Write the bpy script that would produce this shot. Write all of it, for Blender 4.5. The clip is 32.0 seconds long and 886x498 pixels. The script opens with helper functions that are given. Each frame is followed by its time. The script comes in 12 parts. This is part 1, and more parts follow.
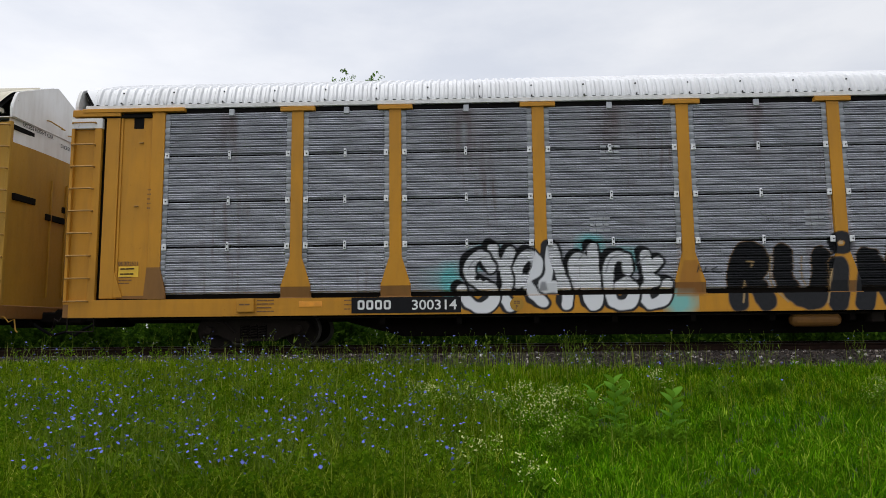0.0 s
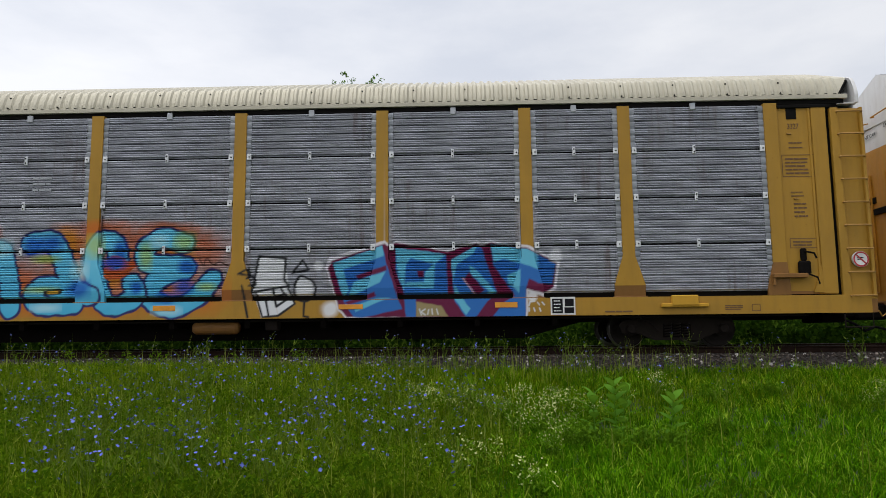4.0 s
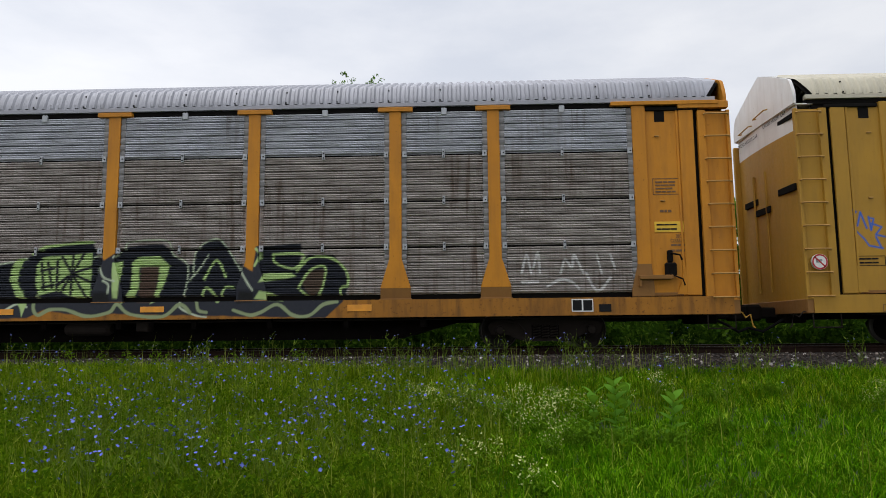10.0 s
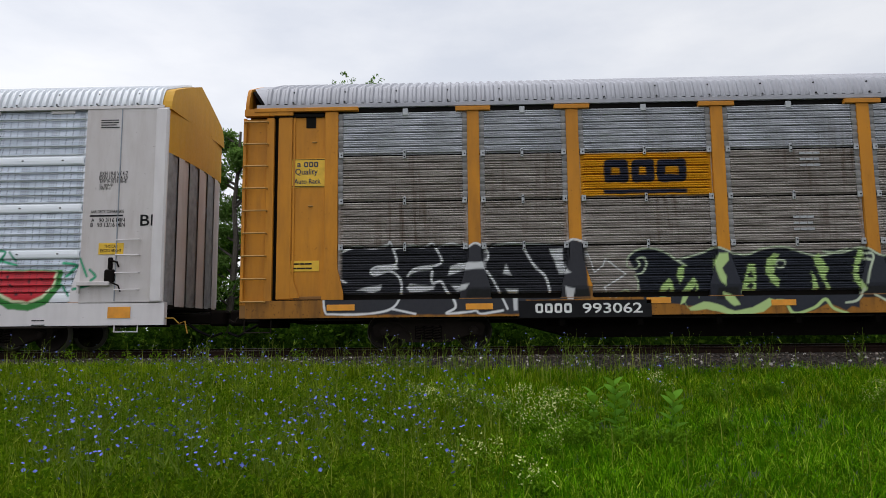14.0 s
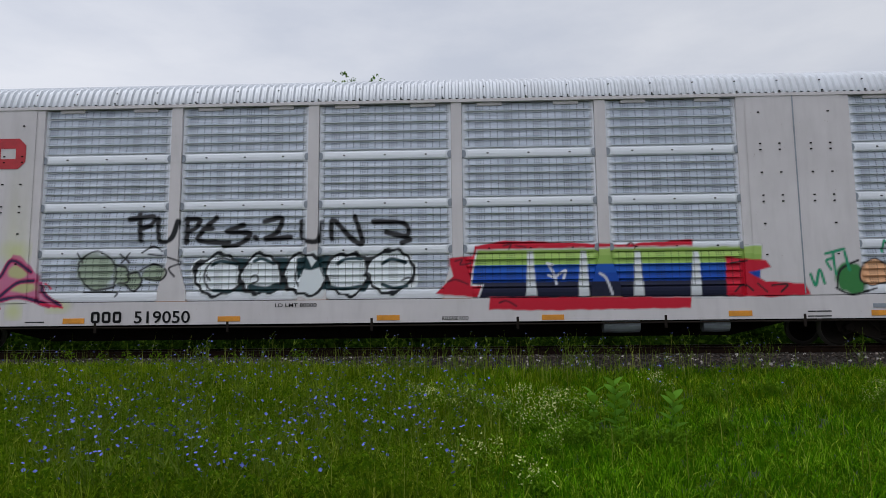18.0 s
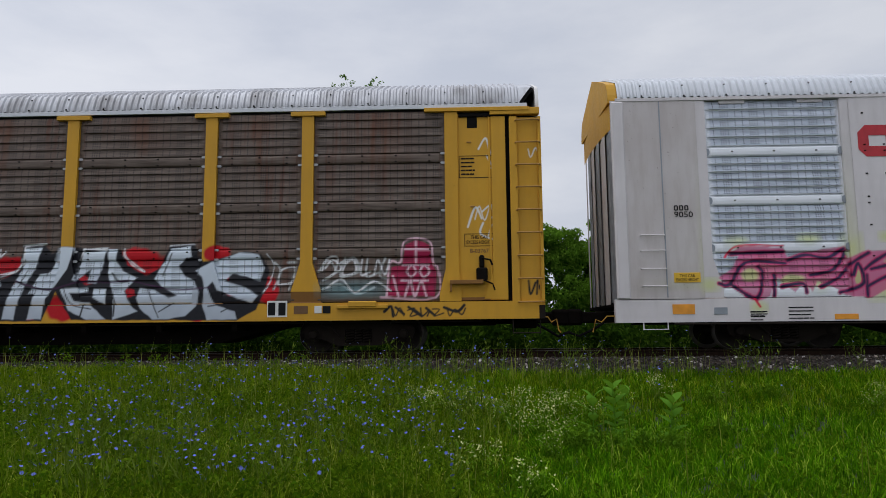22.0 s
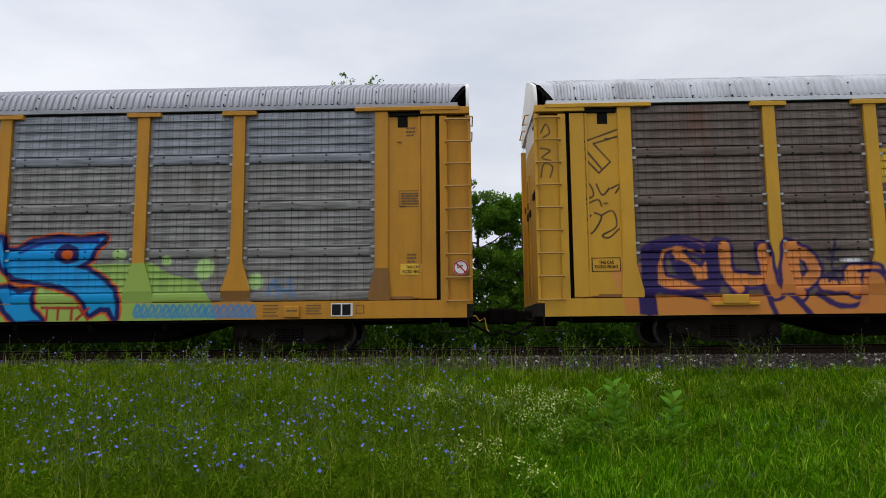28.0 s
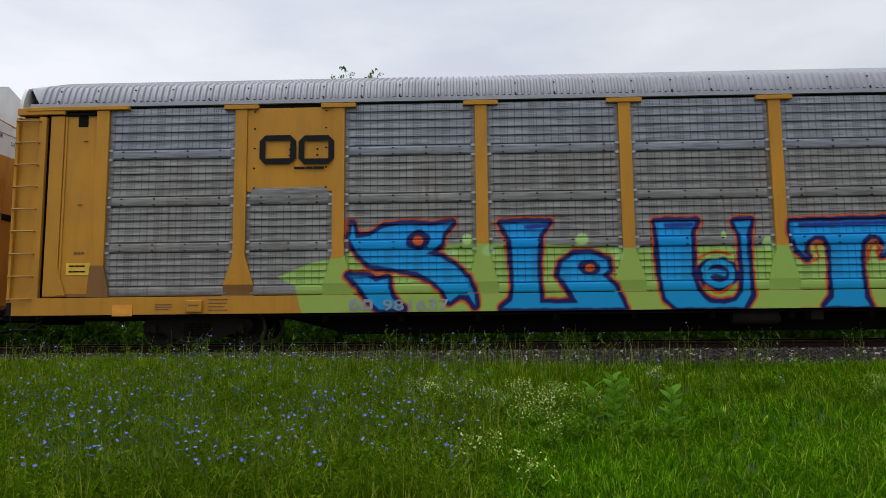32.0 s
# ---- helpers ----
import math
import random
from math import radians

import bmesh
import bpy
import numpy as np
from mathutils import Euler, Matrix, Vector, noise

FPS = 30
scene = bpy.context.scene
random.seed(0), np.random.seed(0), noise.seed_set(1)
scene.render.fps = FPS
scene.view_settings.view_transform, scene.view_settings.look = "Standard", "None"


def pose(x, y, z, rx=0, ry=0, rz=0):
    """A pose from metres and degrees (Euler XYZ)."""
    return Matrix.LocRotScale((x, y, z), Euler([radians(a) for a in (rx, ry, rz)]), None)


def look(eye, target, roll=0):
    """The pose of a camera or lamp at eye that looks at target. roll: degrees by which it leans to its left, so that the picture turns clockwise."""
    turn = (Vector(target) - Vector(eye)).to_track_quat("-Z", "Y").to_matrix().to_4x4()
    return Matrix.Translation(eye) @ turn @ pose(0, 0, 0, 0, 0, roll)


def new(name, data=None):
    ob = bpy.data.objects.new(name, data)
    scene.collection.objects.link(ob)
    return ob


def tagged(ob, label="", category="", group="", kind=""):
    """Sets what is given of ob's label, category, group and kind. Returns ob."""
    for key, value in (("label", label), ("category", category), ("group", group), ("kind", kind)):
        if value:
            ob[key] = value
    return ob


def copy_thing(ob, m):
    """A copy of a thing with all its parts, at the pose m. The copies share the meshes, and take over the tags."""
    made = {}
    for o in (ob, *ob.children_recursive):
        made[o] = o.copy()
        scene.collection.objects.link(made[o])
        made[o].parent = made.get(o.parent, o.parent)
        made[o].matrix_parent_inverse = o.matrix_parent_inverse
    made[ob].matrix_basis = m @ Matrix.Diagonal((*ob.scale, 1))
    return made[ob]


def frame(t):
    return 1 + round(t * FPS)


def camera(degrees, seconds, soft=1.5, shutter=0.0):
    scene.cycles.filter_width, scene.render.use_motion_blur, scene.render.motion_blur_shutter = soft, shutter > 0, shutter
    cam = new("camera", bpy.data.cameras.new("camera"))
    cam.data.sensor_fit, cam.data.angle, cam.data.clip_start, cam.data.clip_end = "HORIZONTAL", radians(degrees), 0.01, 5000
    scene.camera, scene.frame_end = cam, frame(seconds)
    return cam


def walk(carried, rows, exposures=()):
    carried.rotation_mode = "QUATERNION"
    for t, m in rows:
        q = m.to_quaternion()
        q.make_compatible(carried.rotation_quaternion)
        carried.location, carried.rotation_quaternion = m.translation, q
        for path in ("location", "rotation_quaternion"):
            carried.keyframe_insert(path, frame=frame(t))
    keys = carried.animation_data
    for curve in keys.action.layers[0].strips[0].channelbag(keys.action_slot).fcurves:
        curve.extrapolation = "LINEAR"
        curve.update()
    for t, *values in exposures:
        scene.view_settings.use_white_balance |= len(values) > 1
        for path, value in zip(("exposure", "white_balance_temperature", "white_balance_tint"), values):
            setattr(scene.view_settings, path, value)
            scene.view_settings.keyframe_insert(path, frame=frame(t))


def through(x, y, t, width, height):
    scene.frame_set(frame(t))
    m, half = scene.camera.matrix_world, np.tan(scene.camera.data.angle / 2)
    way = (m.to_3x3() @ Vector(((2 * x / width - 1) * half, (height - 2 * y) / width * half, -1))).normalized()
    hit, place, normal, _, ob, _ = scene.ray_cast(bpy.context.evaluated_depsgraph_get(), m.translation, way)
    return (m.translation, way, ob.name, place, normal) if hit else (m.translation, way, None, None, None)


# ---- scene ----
# ---- the camera: held still by hand, with slight sway: seconds, degrees up, degrees to the left ----
RAIL = 0.95              # height of the rail's top over the meadow
EYE = Vector((0.0, 0.0, RAIL + 0.41))
SIDE = 13.06             # from the camera to the near side of the train
MID = SIDE + 1.525       # the track's middle
TILT = [
    (0, 6.453, 1.734), (0.5, 6.453, 1.734), (1, 6.525, 1.734), (1.5, 6.601, 1.734), (2, 6.453, 1.662), (2.5, 6.453, 1.662),
    (3, 6.525, 1.662), (3.5, 6.673, 1.734), (4, 6.673, 1.734), (4.5, 6.673, 1.734), (5, 6.673, 1.734), (5.5, 6.673, 1.734),
    (6, 6.673, 1.734), (6.5, 6.673, 1.734), (7, 6.601, 1.734), (7.5, 6.673, 1.734), (8, 6.673, 1.734), (8.5, 6.601, 1.662),
    (9, 6.53, 1.662), (9.5, 6.601, 1.662), (10, 6.673, 1.734), (10.5, 6.673, 1.734), (11, 6.601, 1.734), (11.5, 6.601, 1.662),
    (12, 6.673, 1.734), (12.5, 6.673, 1.734), (13, 6.673, 1.734), (13.5, 6.601, 1.734), (14, 6.673, 1.734), (14.5, 6.745, 1.734),
    (15, 6.764, 1.734), (15.5, 6.783, 1.734), (16, 6.802, 1.734), (16.5, 6.821, 1.734), (17, 6.745, 1.734), (17.5, 6.745, 1.734),
    (18, 6.673, 1.734), (18.5, 6.745, 1.662), (19, 6.821, 1.734), (19.5, 6.821, 1.734), (20, 6.745, 1.662), (20.5, 6.821, 1.734),
    (21, 6.821, 1.734), (21.5, 6.893, 1.662), (22, 6.893, 1.662), (22.5, 6.821, 1.734), (23, 6.964, 1.734), (23.5, 6.964, 1.734),
    (24, 6.964, 1.734), (24.5, 6.893, 1.734), (25, 6.821, 1.734), (25.5, 6.821, 1.734), (26, 6.766, 1.716), (26.5, 6.711, 1.698),
    (27, 6.656, 1.68), (27.5, 6.601, 1.662), (28, 6.745, 1.662), (28.5, 6.745, 1.662), (29, 6.821, 1.662), (29.5, 6.745, 1.734),
    (30, 6.525, 1.662), (30.5, 6.525, 1.662), (31, 6.382, 1.662), (31.5, 5.943, 1.662), (32, 6.234, 1.662),
]


def aim(up, left):
    up, left = radians(up), radians(left)
    ahead = Vector((-math.sin(left) * math.cos(up), math.cos(left) * math.cos(up), math.sin(up)))
    return look(EYE, EYE + ahead, -0.557)


cam = camera(66.3, 32.0, soft=0.4)
LIGHT = [(0.0, 0.0, 6350.0, 10.0), (14.4, 0.0, 6350.0, 10.0), (16.5, -0.30, 6150.0, 11.0), (22.3, -0.34, 6150.0, 11.0), (24.0, -0.18, 6250.0, 10.0), (25.0, -0.12, 6250.0, 10.0), (32.0, -0.10, 6250.0, 10.0)]
walk(cam, [(t, aim(u, l)) for t, u, l in TILT], LIGHT)

# the train's way along the track, second by second
TRAIN = [0.0, 4.17, 8.38, 12.63, 16.9, 21.19, 25.49, 29.8, 34.12, 38.48, 42.89, 47.32, 51.74, 56.16, 60.59, 65.01, 69.41,
         73.83, 78.29, 82.78, 87.27, 91.77, 96.27, 100.78, 105.3, 109.82, 114.35, 118.89, 123.44, 127.99, 132.54, 137.07, 141.59]
moving = []              # cars with the place of their end at the start
wheels = []              # wheels with their place on the truck

# ---- overcast sky and a wide, weak sun ----
world = bpy.data.worlds.new("overcast")
world.use_nodes = True
scene.world = world
wn, wl = world.node_tree.nodes, world.node_tree.links
wn.clear()
w_out = wn.new("ShaderNodeOutputWorld")
w_bg = wn.new("ShaderNodeBackground")
w_sky = wn.new("ShaderNodeTexSky")
w_sky.sky_type, w_sky.sun_disc = "NISHITA", False
w_sky.sun_elevation, w_sky.sun_rotation = radians(52), radians(-30)
w_sky.dust_density = 4.0
w_co = wn.new("ShaderNodeTexCoord")
w_map = wn.new("ShaderNodeMapping")
w_map.inputs["Scale"].default_value = (1.6, 1.6, 4.5)
w_cloud = wn.new("ShaderNodeTexNoise")
w_cloud.inputs["Scale"].default_value, w_cloud.inputs["Detail"].default_value = 1.7, 7.0
w_cloud.inputs["Roughness"].default_value = 0.55
w_ramp = wn.new("ShaderNodeValToRGB")
w_ramp.color_ramp.elements[0].position, w_ramp.color_ramp.elements[0].color = 0.33, (0.69, 0.72, 0.79, 1)
w_ramp.color_ramp.elements[1].position, w_ramp.color_ramp.elements[1].color = 0.66, (0.90, 0.905, 0.93, 1)
w_dim = wn.new("ShaderNodeVectorMath")
w_dim.operation = "SCALE"
w_dim.inputs["Scale"].default_value = 0.09
w_mix = wn.new("ShaderNodeMix")
w_mix.data_type = "RGBA"
w_mix.inputs["Factor"].default_value = 0.93
wl.new(w_co.outputs["Generated"], w_map.inputs["Vector"])
wl.new(w_map.outputs["Vector"], w_cloud.inputs["Vector"])
wl.new(w_cloud.outputs["Fac"], w_ramp.inputs["Fac"])
wl.new(w_sky.outputs["Color"], w_dim.inputs[0])
wl.new(w_dim.outputs["Vector"], w_mix.inputs["A"])
wl.new(w_ramp.outputs["Color"], w_mix.inputs["B"])
# an overcast sky is brightest overhead
w_sep = wn.new("ShaderNodeSeparateXYZ")
w_high = wn.new("ShaderNodeMapRange")
w_high.interpolation_type = "SMOOTHSTEP"
for w_in, w_val in (("From Min", 0.46), ("From Max", 1.0), ("To Min", 1.0), ("To Max", 2.1)):
    w_high.inputs[w_in].default_value = w_val
w_lift = wn.new("ShaderNodeVectorMath")
w_lift.operation = "SCALE"
wl.new(w_co.outputs["Generated"], w_sep.inputs[0])
wl.new(w_sep.outputs["Z"], w_high.inputs["Value"])
wl.new(w_mix.outputs["Result"], w_lift.inputs[0])
# and brighter towards the veiled sun on the left
w_side = wn.new("ShaderNodeMapRange")
for w_in, w_val in (("From Min", -1.0), ("From Max", 1.0), ("To Min", 1.14), ("To Max", 0.88)):
    w_side.inputs[w_in].default_value = w_val
w_both = wn.new("ShaderNodeMath")
w_both.operation = "MULTIPLY"
wl.new(w_sep.outputs["X"], w_side.inputs["Value"])
wl.new(w_high.outputs["Result"], w_both.inputs[0])
wl.new(w_side.outputs["Result"], w_both.inputs[1])
wl.new(w_both.outputs[0], w_lift.inputs["Scale"])
wl.new(w_lift.outputs["Vector"], w_bg.inputs["Color"])
wl.new(w_bg.outputs["Background"], w_out.inputs["Surface"])
w_bg.inputs["Strength"].default_value = 1.02
sun = new("sun", bpy.data.lights.new("sun", "SUN"))
sun.data.energy, sun.data.angle, sun.data.color = 0.9, radians(30), (1.0, 0.97, 0.92)
sun.matrix_world = look((-12, 2, 40), (0, 12, 0))
scene.view_settings.exposure = 0.0


# ---- materials ----
class Mat:
    """A node material with a few helpers."""

    def __init__(self, name):
        self.m = bpy.data.materials.new(name)
        self.m.use_nodes = True
        self.n, self.l = self.m.node_tree.nodes, self.m.node_tree.links
        self.b = self.n["Principled BSDF"]
        self.co = self.n.new("ShaderNodeTexCoord").outputs["Object"]

    def put(self, socket, value):
        if isinstance(value, bpy.types.NodeSocket):
            self.l.new(value, socket)
        elif isinstance(value, (tuple, list)) and len(value) == 3 and socket.type == "RGBA":
            socket.default_value = (*value, 1)
        else:
            socket.default_value = value

    def noise(self, scale, detail=4.0, stretch=(1, 1, 1), rough=0.55):
        mp = self.n.new("ShaderNodeMapping")
        mp.inputs["Scale"].default_value = stretch
        self.l.new(self.co, mp.inputs["Vector"])
        t = self.n.new("ShaderNodeTexNoise")
        t.inputs["Scale"].default_value, t.inputs["Detail"].default_value, t.inputs["Roughness"].default_value = scale, detail, rough
        self.l.new(mp.outputs["Vector"], t.inputs["Vector"])
        return t.outputs["Fac"]

    def ramp(self, fac, *stops):
        r = self.n.new("ShaderNodeValToRGB")
        e = r.color_ramp.elements
        while len(e) < len(stops):
            e.new(0.5)
        for el, (p, c) in zip(e, stops):
            el.position, el.color = p, ((*c, 1) if isinstance(c, tuple) else (c, c, c, 1))
        self.l.new(fac, r.inputs["Fac"])
        return r.outputs["Color"]

    def mix(self, fac, a, b, how="MIX"):
        x = self.n.new("ShaderNodeMix")
        x.data_type, x.blend_type = "RGBA", how
        self.put(x.inputs["Factor"], fac)
        self.put(x.inputs["A"], a)
        self.put(x.inputs["B"], b)
        return x.outputs["Result"]

    def math(self, op, a, b=0.0):
        x = self.n.new("ShaderNodeMath")
        x.operation = op
        self.put(x.inputs[0], a)
        self.put(x.inputs[1], b)
        return x.outputs[0]

    def axis(self, k):
        s = self.n.new("ShaderNodeSeparateXYZ")
        self.l.new(self.co, s.inputs[0])
        return s.outputs[k]

    def attr(self, name, out="Color"):
        a = self.n.new("ShaderNodeAttribute")
        a.attribute_name = name
        return a.outputs[out]

    def random(self):
        return self.n.new("ShaderNodeObjectInfo").outputs["Random"]

    def island(self):
        return self.n.new("ShaderNodeNewGeometry").outputs["Random Per Island"]

    def done(self, color, rough=0.6, metal=0.0, bump=None, depth=0.01, strength=0.4, through=None, specular=None):
        self.put(self.b.inputs["Base Color"], color)
        self.put(self.b.inputs["Roughness"], rough)
        self.put(self.b.inputs["Metallic"], metal)
        if specular is not None:
            self.b.inputs["Specular IOR Level"].default_value = specular
        if bump is not None:
            u = self.n.new("ShaderNodeBump")
            u.inputs["Distance"].default_value, u.inputs["Strength"].default_value = depth, strength
            self.l.new(bump, u.inputs["Height"])
            self.l.new(u.outputs["Normal"], self.b.inputs["Normal"])
        if through is not None:
            t = self.n.new("ShaderNodeBsdfTranslucent")
            self.put(t.inputs["Color"], through)
            x = self.n.new("ShaderNodeMixShader")
            x.inputs[0].default_value = 0.28
            self.l.new(self.b.outputs[0], x.inputs[1])
            self.l.new(t.outputs[0], x.inputs[2])
            self.l.new(x.outputs[0], self.n["Material Output"].inputs["Surface"])
        return self.m


def painted_over(m, color):
    """Sprayed paint, where a mesh carries it, over the surface's own colour."""
    return m.mix(m.attr("cover", "Fac"), color, m.attr("spray"))


def sheet_steel(name, light, dark, rust, rust_amount, perforated=False, metal=0.35, band=None):
    m = Mat(name)
    streak = m.noise(3.0, 6, (0.7, 1, 9))
    blotch = m.noise(0.9, 4, (1, 1, 1.6))
    c = m.mix(m.ramp(streak, (0.33, 0.0), (0.67, 1.0)), dark, light)
    c = m.mix(m.ramp(blotch, (0.42, 0.0), (0.75, 0.5)), c, m.mix(0.5, dark, light))
    c = m.mix(m.math("MULTIPLY", m.random(), 0.14), c, dark)
    run = m.noise(2.2, 5, (5, 1, 0.35))
    patch = m.noise(0.55, 3)
    r = m.math("MULTIPLY", m.ramp(run, (0.5, 0.0), (0.68, 1.0)), m.ramp(patch, (0.5 - rust_amount, 0.0), (0.72 - rust_amount, 1.0)))
    c = m.mix(m.math("MULTIPLY", r, 0.75), c, rust)
    c = painted_over(m, c)
    if perforated:
        x, z = m.axis(0), m.axis(2)
        if band:
            c = m.mix(m.math("MULTIPLY", m.math("SUBTRACT", 1.0, m.attr("holes", "Fac")), m.math("SUBTRACT", 1.0, m.attr("cover", "Fac"))), c, band)
        near = m.math("LESS_THAN", m.math("FRACT", m.math("MULTIPLY", x, 1 / 0.044)), 0.46)
        group = m.math("LESS_THAN", m.math("FRACT", m.math("MULTIPLY", x, 1 / 0.572)), 0.23)
        wide = m.math("LESS_THAN", m.math("FRACT", m.math("MULTIPLY", x, 1 / 0.143)), 0.145)
        hx = m.math("MAXIMUM", m.math("MULTIPLY", near, group), wide)
        hz = m.math("LESS_THAN", m.math("FRACT", m.math("MULTIPLY", z, 1 / 0.0365)), 0.48)
        hole = m.math("MULTIPLY", hx, m.math("MULTIPLY", hz, m.attr("holes", "Fac")))
        c = m.mix(hole, c, (0.012, 0.012, 0.014))
    fine = m.noise(60, 3)
    return m.done(c, m.ramp(streak, (0.2, 0.62), (0.8, 0.45)), m.math("MULTIPLY", m.math("SUBTRACT", 1.0, m.attr("cover", "Fac")), metal), fine, 0.002, 0.25, specular=0.22)


def rail_paint(name, base, dirt, rust, wear=0.0, rough=0.5):
    """Weathered enamel with dirt that runs down, rust spots and stains."""
    m = Mat(name)
    big = m.noise(0.8, 4)
    run = m.noise(1.6, 4, (4, 4, 0.7))
    spot = m.noise(16.0, 7)
    c = m.mix(m.ramp(big, (0.35, 0.0), (0.75, 0.35)), base, dirt)
    c = m.mix(m.ramp(run, (0.45, 0.0), (0.8, 0.24 + wear)), c, dirt)
    c = m.mix(m.ramp(spot, (0.70 - wear * 0.2, 0.0), (0.80 - wear * 0.2, 0.6)), c, rust)
    c = painted_over(m, c)
    return m.done(c, m.ramp(spot, (0.3, rough), (0.7, rough + 0.2)), 0.0, m.noise(30, 4), 0.003, 0.2, specular=0.3)


def plain(name, base, rough=0.6, metal=0.0, vary=0.25, scale=6.0, specular=None):
    m = Mat(name)
    d = tuple(v * (1 - vary) for v in base)
    c = m.mix(m.ramp(m.noise(scale, 5), (0.3, 0.0), (0.7, 1.0)), d, base)
    return m.done(c, rough, metal, m.noise(scale * 8, 3), 0.002, 0.25, specular=specular)


YELLOW, YDIRT, RUST = (0.53, 0.238, 0.015), (0.22, 0.11, 0.02), (0.13, 0.05, 0.02)
yellow_paint = rail_paint("weathered yellow enamel", YELLOW, YDIRT, RUST, 0.08)
orange_paint = rail_paint("old orange-yellow enamel", (0.56, 0.222, 0.012), (0.19, 0.075, 0.016), RUST, 0.2)
bright_paint = rail_paint("yellow enamel", (0.60, 0.315, 0.020), (0.30, 0.17, 0.03), RUST)
ochre_paint = rail_paint("faded ochre enamel", (0.42, 0.225, 0.023), (0.19, 0.11, 0.022), RUST, 0.06)
grime_paint = rail_paint("rusty sill caked in grime", (0.36, 0.145, 0.012), (0.030, 0.018, 0.011), (0.05, 0.022, 0.012), 0.5)
grimy_white = rail_paint("grimy white enamel", (0.58, 0.54, 0.535), (0.33, 0.27, 0.24), (0.12, 0.08, 0.06), 0.12)
foot_paint = rail_paint("brown enamel, grime and foot shade", (0.24, 0.11, 0.025), (0.12, 0.06, 0.02), RUST, 0.1)
white_paint = rail_paint("off-white enamel", (0.68, 0.64, 0.645), (0.42, 0.39, 0.39), (0.25, 0.17, 0.13), 0.0)
end_white = rail_paint("chipped white enamel", (0.78, 0.77, 0.75), (0.45, 0.40, 0.34), (0.09, 0.06, 0.05), 0.08)
steel_new = sheet_steel("galvanised corrugated steel", (0.57, 0.575, 0.625), (0.25, 0.25, 0.28), (0.16, 0.09, 0.06), 0.02)
steel_old = sheet_steel("weathered corrugated steel", (0.52, 0.47, 0.44), (0.20, 0.17, 0.152), (0.12, 0.07, 0.045), 0.12)
steel_clean = sheet_steel("washed corrugated steel", (0.68, 0.69, 0.74), (0.32, 0.32, 0.345), (0.13, 0.075, 0.05), 0.02)
steel_white = sheet_steel("bright perforated steel", (0.52, 0.56, 0.63), (0.30, 0.335, 0.39), (0.3, 0.25, 0.2), -0.1, True, 0.3, (0.80, 0.82, 0.86))
steel_brown = sheet_steel("dirty brown perforated steel", (0.168, 0.130, 0.107), (0.076, 0.056, 0.045), (0.10, 0.035, 0.02), 0.12, True, 0.1)
steel_grey_top = sheet_steel("washed perforated steel", (0.30, 0.315, 0.345), (0.135, 0.142, 0.158), (0.14, 0.10, 0.07), 0.02, True, 0.2)
steel_grey = sheet_steel("grey perforated steel", (0.29, 0.28, 0.265), (0.125, 0.118, 0.108), (0.14, 0.10, 0.07), 0.06, True, 0.2)


def roof_metal(name, light, dark, amount, metal=0.2):
    m = Mat(name)
    s = m.noise(2.0, 7, (1.5, 0.6, 0.6))
    k = m.noise(0.5, 4)
    c = m.mix(m.math("MULTIPLY", m.ramp(s, (0.42, 0.0), (0.7, 1.0)), m.ramp(k, (0.3, 0.25), (0.7, 1.0))), light, m.mix(amount, light, dark))
    return m.done(c, 0.5, metal, m.noise(25, 3), 0.003, 0.2)


roof_white = roof_metal("white roof sheet", (0.66, 0.66, 0.66), (0.30, 0.29, 0.28), 0.4)
roof_cream = roof_metal("cream roof sheet", (0.50, 0.46, 0.35), (0.25, 0.22, 0.16), 0.4)
roof_grey = roof_metal("grey roof sheet", (0.33, 0.33, 0.36), (0.17, 0.17, 0.18), 0.5)
roof_silver = roof_metal("galvanised roof sheet", (0.60, 0.62, 0.65), (0.4, 0.4, 0.4), 0.4, 0.3)
roof_stained = roof_metal("stained galvanised roof sheet", (0.50, 0.505, 0.53), (0.09, 0.075, 0.065), 0.85, 0.3)
# near black: grime, with the shade under the cars put into the colour
grime_and_shade = plain("black underframe grime and shade", (0.010, 0.008, 0.007), 0.95, specular=0.05)
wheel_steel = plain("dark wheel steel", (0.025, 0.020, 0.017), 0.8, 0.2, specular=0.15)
wheel_worn = plain("polished wheel tread", (0.16, 0.145, 0.13), 0.5, 0.6)
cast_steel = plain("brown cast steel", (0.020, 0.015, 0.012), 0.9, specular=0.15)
# near black: bolts and tracks, and openings with their shade in the colour
dark_gap = plain("dark steel and shaded openings", (0.012, 0.011, 0.010), 0.95, specular=0.05)
clip_white = plain("white painted clip", (0.80, 0.80, 0.80), 0.5)
clip_grey = plain("zinc clip", (0.40, 0.41, 0.42), 0.45, 0.5)
rung_steel = plain("grimy rung steel", (0.38, 0.20, 0.04), 0.6)
ink_black = plain("black lettering", (0.010, 0.010, 0.011), 0.7, specular=0.15)
ink_white = plain("white lettering", (0.80, 0.80, 0.78), 0.6)
ink_red = plain("red lettering", (0.50, 0.02, 0.03), 0.5)
ink_brown = plain("faded brown lettering", (0.16, 0.08, 0.03), 0.7)
ink_navy = plain("dark blue lettering", (0.025, 0.03, 0.06), 0.6)
plate_yellow = plain("yellow label plate", (0.80, 0.48, 0.025), 0.5)
plate_orange = plain("orange reflector tape", (0.80, 0.32, 0.02), 0.4)
plate_white = plain("white label", (0.78, 0.77, 0.74), 0.5)
zinc_sheet = plain("grey zinc sheet", (0.33, 0.36, 0.40), 0.4, 0.5, 0.35, 2.5)
zinc_light = plain("zinc rib ends", (0.33, 0.345, 0.37), 0.55, 0.2, 0.45, 5)
